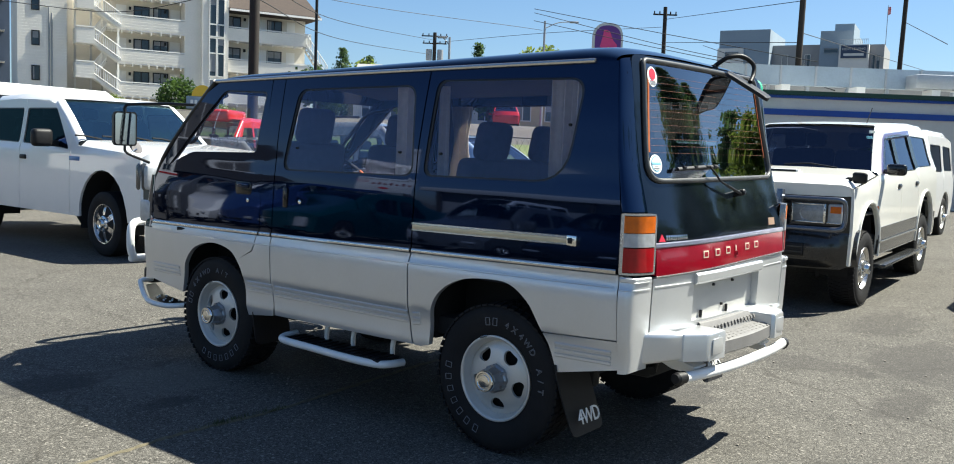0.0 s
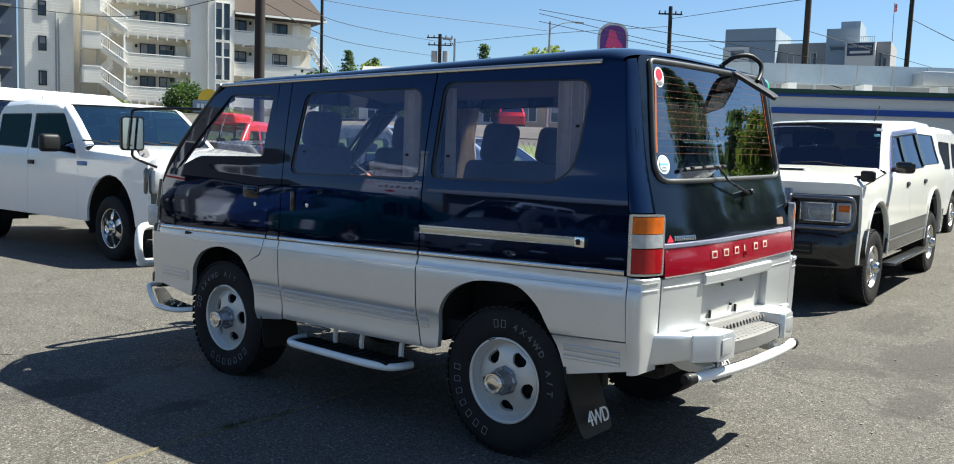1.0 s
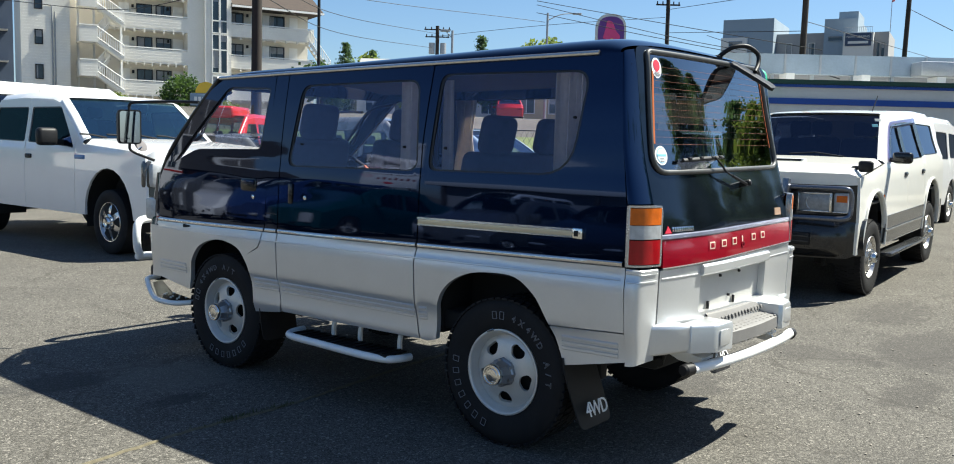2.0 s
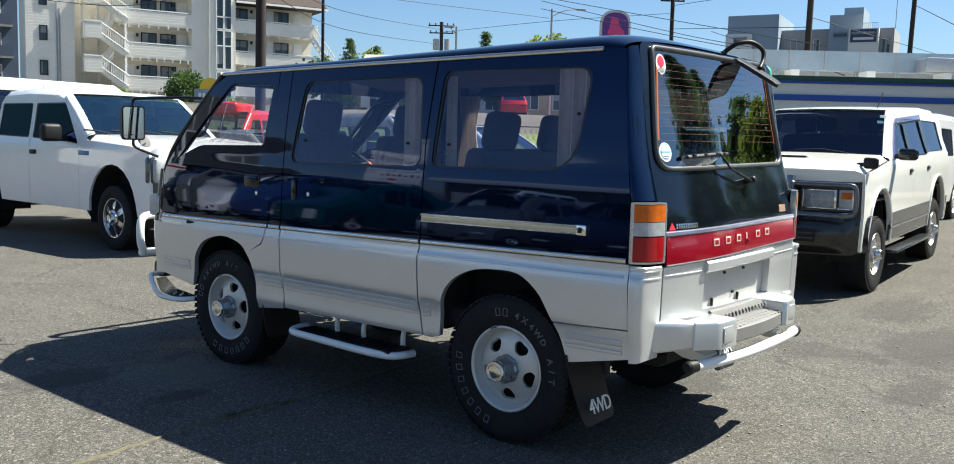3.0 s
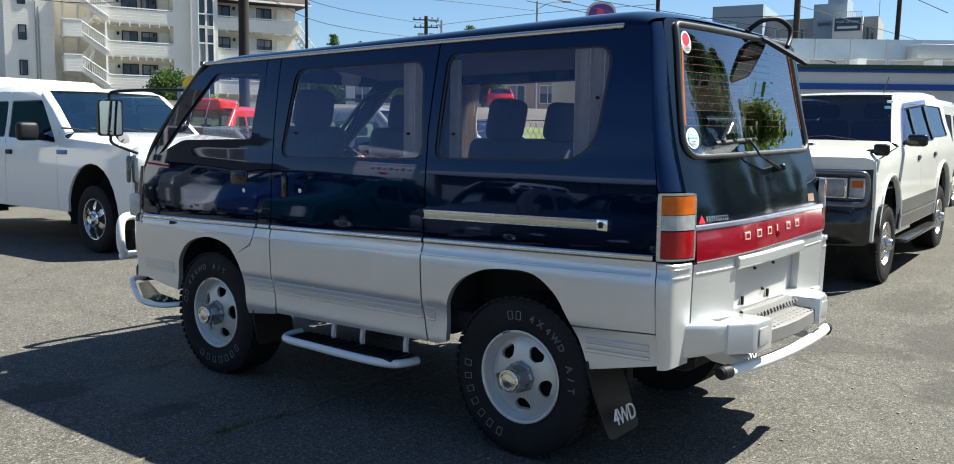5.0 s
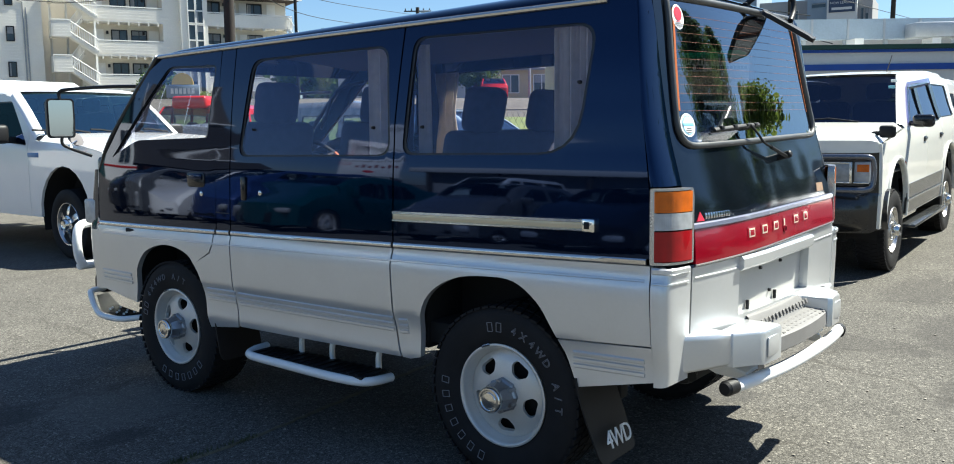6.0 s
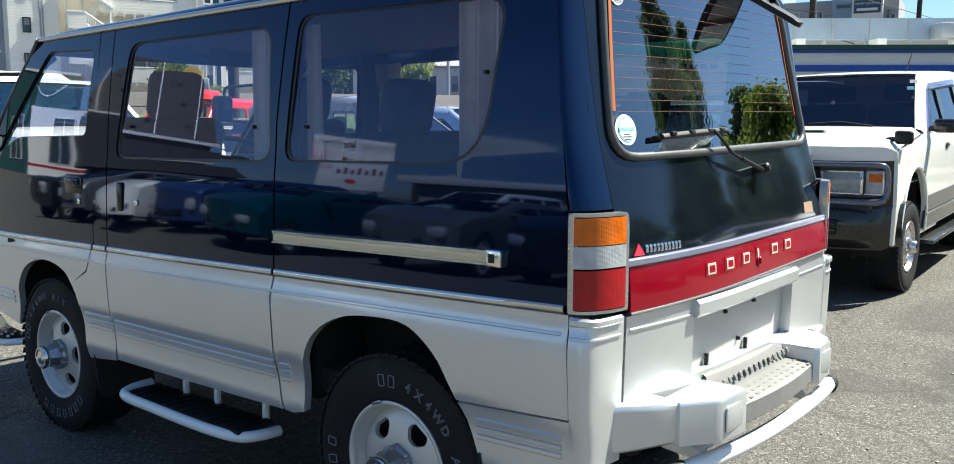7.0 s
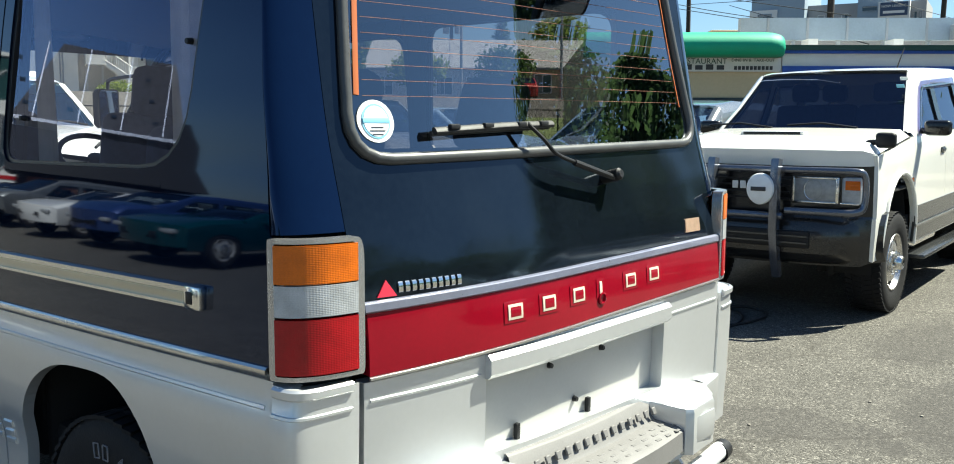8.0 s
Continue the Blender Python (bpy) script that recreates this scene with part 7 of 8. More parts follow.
def house_window(parent, u0, u1, z0, z1, y, mullions=1, frame_mat=None, sill=True, label=""):
    """A window in a wall that faces -y: glass set back in a raised frame."""
    fm = frame_mat or WHITE_TRIM
    pane = block("window", (u0, y - 0.01, z0), (u1, y + 0.05, z1), FAR_GLASS, parent, 0, label or "dark glazed window")
    t = 0.06
    bm = bmesh.new()
    for a, b, c, d in ((u0 - t, u1 + t, z1, z1 + t), (u0 - t, u1 + t, z0 - t, z0), (u0 - t, u0, z0, z1), (u1, u1 + t, z0, z1)):
        box(bm, ((a + b) / 2, y - 0.03, (c + d) / 2), (b - a, 0.12, d - c))
    for k in range(mullions):
        u = u0 + (u1 - u0) * (k + 1) / (mullions + 1)
        box(bm, (u, y - 0.02, (z0 + z1) / 2), (0.05, 0.08, z1 - z0))
    part("window_frame", bm, fm, pane, smooth=False)
    pick = BLINDS.random()
    if pick < 0.75:
        cut = BLINDS.choice((0.25, 0.45, 0.5, 0.8))
        if pick < 0.35:
            block("blind", (u0 + 0.03, y - 0.014, z1 - (z1 - z0) * cut), (u1 - 0.03, y - 0.0105, z1 - 0.02), BLIND, pane, label="pale blind half drawn")
        else:
            block("drape", (u0 + 0.03, y - 0.014, z0 + 0.02), (u0 + (u1 - u0) * cut * 0.6, y - 0.0105, z1 - 0.02), BLIND, pane, label="pale drape drawn to one side")
    return pane


# cream apartment building on the rise behind the lot; local x runs along the front, -y faces the lot
apt = thing("apartment_building", "cream-sided apartment building with open stairs, balconies and brown roof", "building", (27.7, 68.1, 0), math.degrees(math.atan2(-8.7, 22.0)))
FLOORS = (4.98, 7.60, 10.22)
block("end_wall", (-0.2, 0, 0), (3.2, 9, 16.2), SIDING, apt, label="cream board siding")
block("stair_back", (3.2, 3.0, 0), (6.0, 9, 16.2), SHADE_WALL, apt)
block("walkway_wall", (6.0, 1.6, 0), (12.0, 9, 16.2), SHADE_WALL, apt)
block("solid_wall", (12.0, 0, 0), (13.3, 9, 16.2), SIDING, apt, label="cream board siding")
block("tower", (13.3, -0.45, 0), (15.45, 9, 16.6), SIDING, apt, label="cream window tower")
block("wing_wall", (15.45, 1.5, 0), (22.7, 9, 12.55), SHADE_WALL, apt)
block("foundation", (-0.2, -0.3, 0), (22.7, 1.6, 3.6), CONCRETE, apt, label="concrete base wall")
bm = bmesh.new()
prism(bm, [(-0.7, 12.45), (-0.7, 12.62), (5.0, 15.6), (10.0, 12.6), (10.0, 12.45)], lambda u, v, w: (15.45 + w, u, v), 7.9)
part("roof", bm, ROOF_BROWN, apt, "brown shingle roof", smooth=False)
block("gutter", (15.45, -0.82, 12.40), (23.4, -0.68, 12.56), WHITE_TRIM, apt)
for i, z in enumerate((*FLOORS, 12.84)):
    w = house_window(apt, 0.80, 1.25, z + 0.75, z + 1.75, -0.0, 0, BLACK_PLASTIC)
    # walkway: slab, panelled parapet, rail, joists, doors and windows
    u0 = 6.0 if z > 9 else 6.95
    walk_part = block("walkway", (u0, 0.0, z - 0.18), (12.0, 1.6, z), WHITE_TRIM, apt, label="open walkway with panelled parapet")
    block("parapet", (u0, -0.06, z - 0.05), (12.0, 0.06, z + 0.92), SIDING, walk_part)
    block("handrail", (u0, -0.09, z + 0.97), (12.0, 0.09, z + 1.05), WHITE_TRIM, walk_part)
    for k in range(8):
        x = u0 + 0.4 + k * (11.6 - u0) / 7.5
        block("joist", (x - 0.05, -0.12, z - 0.425), (x + 0.05, 0.08, z - 0.175), SIDING, walk_part)
    for a, b in ((8.35, 9.45), (9.85, 10.95)):
        house_window(apt, a, b, z + 0.55, z + 1.95, 1.58, 1, BLACK_PLASTIC)
    for a in (6.95, 11.15):
        block("door", (a, 1.54, z), (a + 0.78, 1.62, z + 2.0), WHITE_TRIM, apt, label="white flat door")
    for a in (8.0, 10.75):
        block("wall_lamp", (a - 0.08, 1.42, z + 1.65), (a + 0.08, 1.6, z + 1.9), BLACK_PLASTIC, apt)
    # right wing
    if z < 12:
        wing = block("walkway", (15.45, -0.1, z - 0.18), (22.7, 1.5, z), WHITE_TRIM, apt, label="open walkway with panelled parapet")
        block("parapet", (15.45, -0.16, z - 0.2), (22.7, -0.04, z + 0.82), SIDING, wing)
        block("handrail", (15.45, -0.2, z + 0.87), (22.7, 0.0, z + 0.95), WHITE_TRIM, wing)
        for k in range(7):
            block("joist", (16.25 + k * 0.98, -0.2, z - 0.43), (16.35 + k * 0.98, 0.0, z - 0.21), SIDING, wing)
        for a, b in ((15.7, 16.9), (19.3, 20.5)):
            house_window(apt, a, b, z + 0.75, z + 1.95, 1.48, 1, BLACK_PLASTIC)
        for a in (17.6, 18.6, 21.0):
            block("door", (a, 1.44, z), (a + 0.75, 1.52, z + 2.0), WHITE_TRIM, apt, label="white flat door")
        block("wall_lamp", (17.2, 1.3, z + 1.7), (17.36, 1.5, z + 1.95), BLACK_PLASTIC, apt)
for z0, z1 in ((4.4, 6.6), (6.95, 8.75), (8.85, 10.0), (10.2, 11.1), (11.2, 13.2)):
    for a in (13.9, 14.55):
        house_window(apt, a, a + 0.5, z0, z1, -0.46, 0, WHITE_TRIM)
block("tower_trim", (13.85, -0.55, 4.15), (15.15, -0.44, 4.3), WHITE_TRIM, apt)


def flight(u0, z0, u1, z1, y, parent):
    """A straight outdoor flight with treads, stringer and barred rail."""
    bm = bmesh.new()
    prism(bm, [(u0, z0 - 0.28), (u0, z0), (u1, z1), (u1, z1 - 0.28)], lambda a, b, c: (a, y - 0.5 + c, b), 0.08)
    prism(bm, [(u0, z0 - 0.28), (u0, z0), (u1, z1), (u1, z1 - 0.28)], lambda a, b, c: (a, y + 0.42 + c, b), 0.08)
    fl = part("stair_flight", bm, SIDING, parent, "open cream stair flight", smooth=False)
    n = 8
    for k in range(n):
        t = (k + 0.5) / n
        block("tread", (u0 + (u1 - u0) * t - 0.14, y - 0.45, z0 + (z1 - z0) * t - 0.04), (u0 + (u1 - u0) * t + 0.14, y + 0.45, z0 + (z1 - z0) * t + 0.01), CONCRETE, fl)
    for k in range(13):
        t = k / 12
        u, z = u0 + (u1 - u0) * t, z0 + (z1 - z0) * t
        block("baluster", (u - 0.0225, y - 0.5225, z), (u + 0.0225, y - 0.4775, z + 0.95), WHITE_TRIM, fl)
    for h in (0.12, 0.95):
        bm = bmesh.new()
        rod(bm, (u0, y - 0.5, z0 + h), (u1, y - 0.5, z1 + h), 0.04, 0.04, 6)
        part("stair_rail", bm, WHITE_TRIM, fl, smooth=False)


for z in (7.60, 10.22, 12.84):
    mid = z - 1.31
    landing = block("stair_landing", (3.75, -1.15, mid - 0.2), (5.0, 0.9, mid), WHITE_TRIM, apt, label="panelled stair landing")
    block("landing_panel", (3.75, -1.2, mid - 0.25), (5.0, -1.08, mid + 0.95), SIDING, landing)
    block("landing_rail", (3.7, -1.24, mid + 0.98), (5.05, -1.06, mid + 1.06), WHITE_TRIM, landing)
    block("landing_panel", (3.70, -1.2, mid - 0.25), (3.80, 0.9, mid + 0.95), SIDING, landing)
    flight(6.0, z, 5.0, mid, 0.35, apt)
    flight(5.0, mid, 6.95, z - 2.62, -0.62, apt)
    bm = bmesh.new()
    for u in (3.85, 5.0):
        box(bm, (u, 0.85, mid / 2), (0.16, 0.16, mid))
    part("stair_post", bm, WHITE_TRIM, apt, smooth=False)
for u in (6.9,):
    bm = bmesh.new()
    box(bm, (u, 0.0, 7.2), (0.16, 0.16, 7.4))
    part("walkway_post", bm, WHITE_TRIM, apt, smooth=False)
flight(22.2, 10.22, 24.2, 7.6, 0.2, apt)
flight(24.2, 7.6, 22.4, 5.0, 0.2, apt)
bm = bmesh.new()
tube(bm, [(1.95, -0.06, 3.5), (1.95, -0.06, 11.2), (1.6, -0.06, 11.3)], 0.05, 6)
tube(bm, [(2.15, -0.06, 3.5), (2.15, -0.06, 10.8)], 0.05, 6)
part("service_pipe", bm, GALV, apt, "grey service pipes on the wall")
# bank and low walls in front of the apartments
bank = thing("bank", "pale retaining wall and bank under the apartments", "wall", (27.7, 68.1, 0), math.degrees(math.atan2(-8.7, 22.0)), kind="structure")
block("bank_wall", (-12, -7.0, 0), (30, -6.2, 3.2), SHADE_WALL, bank)
block("bank_top", (-12, -6.2, 2.6), (30, -0.3, 3.0), CONCRETE, bank)

# dark blue building beyond it
blue = thing("apartment_building", "dark blue-grey building with pale balconies, far off", "building", (30.5, 92.0, 0), -21)
block("wall", (-12, 0, 0), (6.5, 8, 20), NAVY_RENDER, blue)
for z in (5.5, 8.5, 11.5, 14.5):
    bal = block("balcony", (2.0, -1.3, z - 0.1), (6.0, 0.0, z + 0.1), PALE_RENDER, blue)
    block("balcony_panel", (2.0, -1.35, z), (6.0, -1.25, z + 1.0), NAVY_RENDER, bal)
    house_window(blue, 3.0, 5.0, z + 0.3, z + 2.2, -0.02, 1, PALE_RENDER)

# grey apartment block far beyond the shop
gb = thing("apartment_building", "blue-grey modern apartment block, far off", "building", (101.5, 45.2, 0), -80)
block("corner_block", (0, 0, 0), (6.0, 10, 17.5), SLATE_BLUE, gb, label="blue-grey corner block")
block("pale_panel", (-0.1, -0.4, 0), (3.0, 0.2, 15.3), PALE_RENDER, gb)
block("middle_block", (5.8, 2.0, 0), (12.0, 12, 15.8), SLATE_GREY, gb)
block("stair_tower", (11.7, 0, 0), (15.3, 10, 17.1), SLATE_BLUE, gb, label="blue-grey stair tower")
block("tower_cap", (13.1, 1, 17.0), (15.2, 7, 18.0), SLATE_BLUE, gb)
block("banner_block", (14.2, -3.0, 0), (17.3, 0, 15.1), PALE_RENDER, gb, label="pale end wall")
block("right_block", (17.3, -2.0, 0), (18.8, 6, 15.2), SLATE_GREY, gb)
for a, b, z in ((0.9, 2.4, 14.3), (12.2, 13.7, 14.6), (12.2, 13.7, 12.2)):
    house_window(gb, a, b, z, z + 0.5, -0.42 if a < 5 else -0.02, 0, SLATE_BLUE)
for u in (7.2, 9.8):
    house_window(gb, u, u + 0.6, 13.0, 14.6, 1.98, 0, PALE_RENDER)
for u in (17.6, 18.1):
    house_window(gb, u, u + 0.3, 11.6, 14.0, -2.02, 0, SLATE_GREY)
bn = block("banner", (14.4, -3.1, 13.6), (17.1, -3.02, 15.0), material("navy_banner", (0.03, 0.05, 0.1), 0.6, var=0.1), gb, label="dark banner with pale letters")
lettering("banner_lettering", "NOW LEASING", 0.36, PALE_RENDER, bn, Matrix.Translation((15.75, -3.13, 14.6)) @ Matrix.Rotation(radians(90), 4, "X"), 0.01)
block("banner_bar", (14.7, -3.14, 13.85), (16.8, -3.09, 14.12), PALE_RENDER, bn)
bm = bmesh.new()
for k in range(16):
    box(bm, (14.3 + 0.19 * k, -2.9, 15.4), (0.03, 0.03, 0.6))
box(bm, (15.7, -2.9, 15.7), (3.0, 0.04, 0.04))
part("roof_rail", bm, GALV, gb, smooth=False)
fp = thing("flagpole", "thin flagpole with a small striped flag", "flagpole", (107.5, 27.5, 0))
bm = bmesh.new()
rod(bm, (0, 0, 0), (0, 0, 20.2), 0.06, 0.04, 6)
part("pole", bm, GALV, fp)
bm = bmesh.new()
loft(bm, [[(0.08 + 0.22 * i, 0.12 * math.sin(i * 1.4), 19.0 + 0.10 * i), (0.08 + 0.22 * i, 0.12 * math.sin(i * 1.4), 20.0 + 0.05 * i)] for i in range(6)])
bmesh.ops.solidify(bm, geom=bm.faces[:], thickness=0.02)
part("flag", bm, material("red_white_flag", (0.5, 0.2, 0.22), 0.8, var=0.4, scale=4), fp, "red and white flag")

# low shop with blue stripes and its neighbour with the green awning; local x runs along the front
SHOP_TURN = math.degrees(math.atan2(-0.784, 0.62))
shop = thing("shop", "low white shop wall with blue stripes and roof ducts", "building", (19.75, 7.75, 0), SHOP_TURN)
block("wall", (0, 0, 0), (22, 9, 3.34), SHOP_WHITE, shop, label="white boarded shop wall")
block("parapet_trim", (-0.02, -0.10, 3.34), (22, 0.3, 3.46), DARK_GREEN, shop, label="dark green edge trim")
block("top_stripe", (0, -0.05, 3.26), (22, -0.002, 3.335), STRIPE_BLUE, shop, label="thin blue stripe")
block("blue_stripe", (0, -0.045, 2.80), (22, -0.002, 2.96), STRIPE_BLUE, shop, label="blue stripe")
screen = block("roof_screen", (-0.4, 2.6, 3.84), (9, 2.9, 4.42), PARAPET, shop, label="blue-grey metal roof screen")
for k in range(9):
    block("screen_joint", (0.3 + 1.05 * k, 2.575, 3.84), (0.36 + 1.05 * k, 2.605, 4.42), DUCT, screen)
# added box that fills the gap below the screen with a shadow tone
block("roof_curb", (-0.4, 3.4, 3.46), (14, 3.8, 3.95), SLATE_GREY, shop, label="grey box added as the shadow under the roof screen")
for k in range(8):
    block("screen_leg", (-0.2 + 1.2 * k, 2.7, 3.46), (-0.1 + 1.2 * k, 2.8, 3.84), DUCT, shop)
bm = bmesh.new()
box(bm, (7.4, 2.2, 4.02), (4.6, 0.7, 0.42), 0.04)
box(bm, (9.9, 2.2, 3.92), (0.7, 0.72, 0.55), 0.12, 3)
part("roof_duct", bm, DUCT, shop, "galvanised roof duct")
for u in (1.2, 3.4, 5.6, 7.4, 8.6):
    block("duct_stand", (u, 1.9, 3.46), (u + 0.25, 2.5, 3.80), WHITE_TRIM, shop)
block("roof_unit", (6.0, 1.0, 3.46), (6.9, 1.7, 3.72), DUCT, shop, 0.03, "small roof unit")
block("roof_unit", (8.6, 0.8, 3.46), (10.4, 1.6, 3.66), DUCT, shop, 0.03, "small roof unit")
block("rust_box", (10.6, 2.4, 3.46), (11.3, 3.2, 4.3), material("rusty_brown", (0.2, 0.1, 0.05), 0.9, var=0.3), shop)
cafe = thing("restaurant", "beige restaurant front with a rounded green awning and signboard", "building", (19.75, 7.75, 0), SHOP_TURN)
block("wall", (-4.8, 0.15, 0), (-0.004, 9, 3.55), BEIGE_WALL, cafe, label="beige wall")
block("signboard", (-4.8, 0.02, 2.83), (-0.02, 0.145, 3.16), PALE_RENDER, cafe, label="pale signboard")
for word, x in (("SE", -2.78), ("RESTAURANT", -1.91)):
    lettering("sign_lettering", word, 0.19, DARK_GREEN, cafe, Matrix.Translation((x, 0.012, 3.07)) @ Matrix.Rotation(radians(90), 4, "X"), 0.003)
for word, x in (("DINE", -1.10), ("IN", -0.885), ("&", -0.77), ("TAKE-OUT", -0.43)):
    lettering("sign_lettering", word, 0.105, DARK_GREEN, cafe, Matrix.Translation((x, 0.012, 3.10)) @ Matrix.Rotation(radians(90), 4, "X"), 0.003)
for k in range(4):
    block("sign_bar", (-2.35 + 0.26 * k, 0.008, 2.87), (-2.17 + 0.26 * k, 0.018, 3.0 - 0.02 * (k % 2)), INK, cafe)
for k in range(10):
    block("sign_bar", (-1.15 + 0.095 * k, 0.008, 2.87), (-1.08 + 0.095 * k, 0.018, 2.96), INK, cafe)
bm = bmesh.new()
sec = [(0.15, 3.17), (-0.55, 3.17), (-0.72, 3.22), (-0.80, 3.38), (-0.74, 3.55), (-0.55, 3.68), (-0.25, 3.74), (0.15, 3.75)]
rows = [[(u, y, z) for y, z in sec] for u in (*np.linspace(-4.8, -0.5, 8),)]
for k in range(1, 5):
    a = k / 4
    rows.append([(-0.5 + 0.42 * math.sin(a * 1.57), 0.15 + (y - 0.15) * (1 - 0.35 * a * a), 3.17 + (z - 3.17) * (1 - 0.25 * a * a)) for y, z in sec])
loft(bm, rows, cap=True)
part("awning", bm, AWNING, cafe, "rounded green canvas awning", angle=60)
for k in range(2):
    block("cafe_window", (-2.2 - 2 * k, 0.10, 0.9), (-0.8 - 2 * k, 0.16, 2.2), FAR_GLASS, cafe)
block("roof_plant", (-0.9, 4.0, 3.5), (0.2, 5.0, 4.25), BEIGE_WALL, cafe, 0.03, "beige roof unit")


# poles, wires, lamps, signs
def pole(name, label, at, top, r0, r1, mat, arms=(), lean=(0, 0)):
    root = thing(name, label, "pole", at)
    bm = bmesh.new()
    rod(bm, (0, 0, 0), (lean[0], lean[1], top), r0, r1, 14)
    part("shaft", bm, mat, root)
    for z, half, turn in arms:
        bm = bmesh.new()
        d = Vector((math.cos(radians(turn)), math.sin(radians(turn)), 0))
        c = Vector((lean[0], lean[1], 0)) * (z / top)
        tube(bm, [c + Vector((0, 0, z)) - d * half, c + Vector((0, 0, z)) + d * half], 0.06, 4)
        for k in (-0.9, -0.45, 0.45, 0.9):
            rod(bm, c + d * half * k + Vector((0, 0, z)), c + d * half * k + Vector((0, 0, z + 0.22)), 0.05, 0.04, 6)
        part("crossarm", bm, mat, root)
    return root


pole("utility_pole", "dark wooden utility pole", (13.2, 21.2, ground_z(14)), 13, 0.165, 0.14, POLE_WOOD, (), (0.25, 0.2))
pole("light_pole", "thin dark light pole", (26.3, 33.3, 0.4), 12.0, 0.085, 0.07, BLACK_PLASTIC)
pole("utility_pole", "dark wooden utility pole", (32.6, 11.3, 0.4), 15, 0.135, 0.11, POLE_WOOD, (), (1.2, 0.3))
p2 = pole("utility_pole", "dark wooden utility pole with insulators", (43.9, 10.3, 0.4), 14.0, 0.13, 0.10, POLE_WOOD, ((10.0, 0.5, -60),), (1.1, 0.0))
pole("utility_pole", "dark wooden utility pole with a crossarm", (50.6, 26.5, 0.4), 11.2, 0.16, 0.13, POLE_WOOD, ((10.7, 0.8, -50),), (0.4, 0.3))
p4 = pole("utility_pole", "far wooden utility pole with transformers", (52.8, 48.8, 0.4), 10.9, 0.17, 0.15, POLE_WOOD, ((10.6, 1.1, -50), (10.0, 1.0, -50)))
bm = bmesh.new()
for d in (-0.45, 0.5):
    rod(bm, (d * 0.64, -d * 0.77, 8.6), (d * 0.64, -d * 0.77, 9.5), 0.25, 0.25, 10)
part("transformer", bm, GALV, p4, "grey transformers")


def street_lamp(at, h, reach, turn, label):
    root = thing("street_lamp", label, "lamp", at, turn)
    bm = bmesh.new()
    rod(bm, (0, 0, 0), (0, 0, h), 0.11, 0.07, 8)
    tube(bm, smooth_line([(0, 0, h - 0.5), (reach * 0.5, 0, h - 0.1), (reach, 0, h)], 5), 0.03, 6)
    part("mast", bm, GALV, root)
    bm = bmesh.new()
    box(bm, (reach + 0.25, 0, h - 0.02), (0.6, 0.22, 0.12), 0.04)
    part("lamp_head", bm, GALV, root)
    return root


street_lamp((46.1, 33.1, 0.4), 10.0, 1.7, -52, "grey street lamp with a long arm")
street_lamp((38.0, 34.5, 0.4), 8.0, -0.7, -52, "short square street lamp")

sign = thing("pole_sign", "purple round-topped sign with a pink shape, on a post", "sign", (44.2, 27.1, 0.4), -52)
bm = bmesh.new()
rod(bm, (0, 0, 0), (0, 0, 7.5), 0.12, 0.12, 10)
part("post", bm, GALV, sign)
out = rounded([(-0.92, 6.9), (0.92, 6.9), (0.92, 9.25), (-0.92, 9.25)], [0.05, 0.05, 0.92, 0.92], 9)
bm = bmesh.new()
prism(bm, out, lambda u, v, w: (u, w - 0.2, v), 0.4)
part("cabinet", bm, PALE_RENDER, sign, "pale sign cabinet")
bm = bmesh.new()
prism(bm, [(u * 0.86, 8.08 + (v - 8.08) * 0.86) for u, v in out], lambda u, v, w: (u, -0.23 + w, v), 0.02)
part("face", bm, PURPLE, sign)
bm = bmesh.new()
prism(bm, rounded([(-0.5, 7.75), (0.45, 7.6), (0.6, 7.9), (0.3, 8.2), (0.1, 8.75), (-0.25, 8.85), (-0.35, 8.3)], 0.12), lambda u, v, w: (u, -0.26 + w, v), 0.02)
part("emblem", bm, PINK, sign)
bm = bmesh.new()
lathe(bm, [(0.12, -0.01), (0.12, 0.02), (0.0005, 0.02)], Matrix.Translation((0.05, -0.27, 7.65)) @ frame_to((0, -1, 0)).to_4x4(), 12)
part("emblem_dot", bm, YELLOW, sign)
sign2 = thing("motel_sign", "dark sign with a yellow half sun, on a post", "sign", (21.8, 36.3, 0.9), -40)
bm = bmesh.new()
rod(bm, (0, 0, 0), (0, 0, 2.2), 0.10, 0.10, 8)
part("post", bm, GALV, sign2)
bm = bmesh.new()
box(bm, (0, 0, 2.45), (1.5, 0.25, 0.6), 0.03)
part("name_board", bm, SLATE_BLUE, sign2)
for k in range(6):
    block("name_bar", (-0.55 + 0.19 * k, -0.14, 2.33), (-0.42 + 0.19 * k, -0.125, 2.58), WHITE_TRIM, sign2)
bm = bmesh.new()
prism(bm, [(0.5 * math.cos(a), 2.76 + 0.55 * math.sin(a)) for a in np.linspace(0, math.pi, 14)], lambda u, v, w: (u, w - 0.1, v), 0.2)
part("sun_shape", bm, YELLOW, sign2)

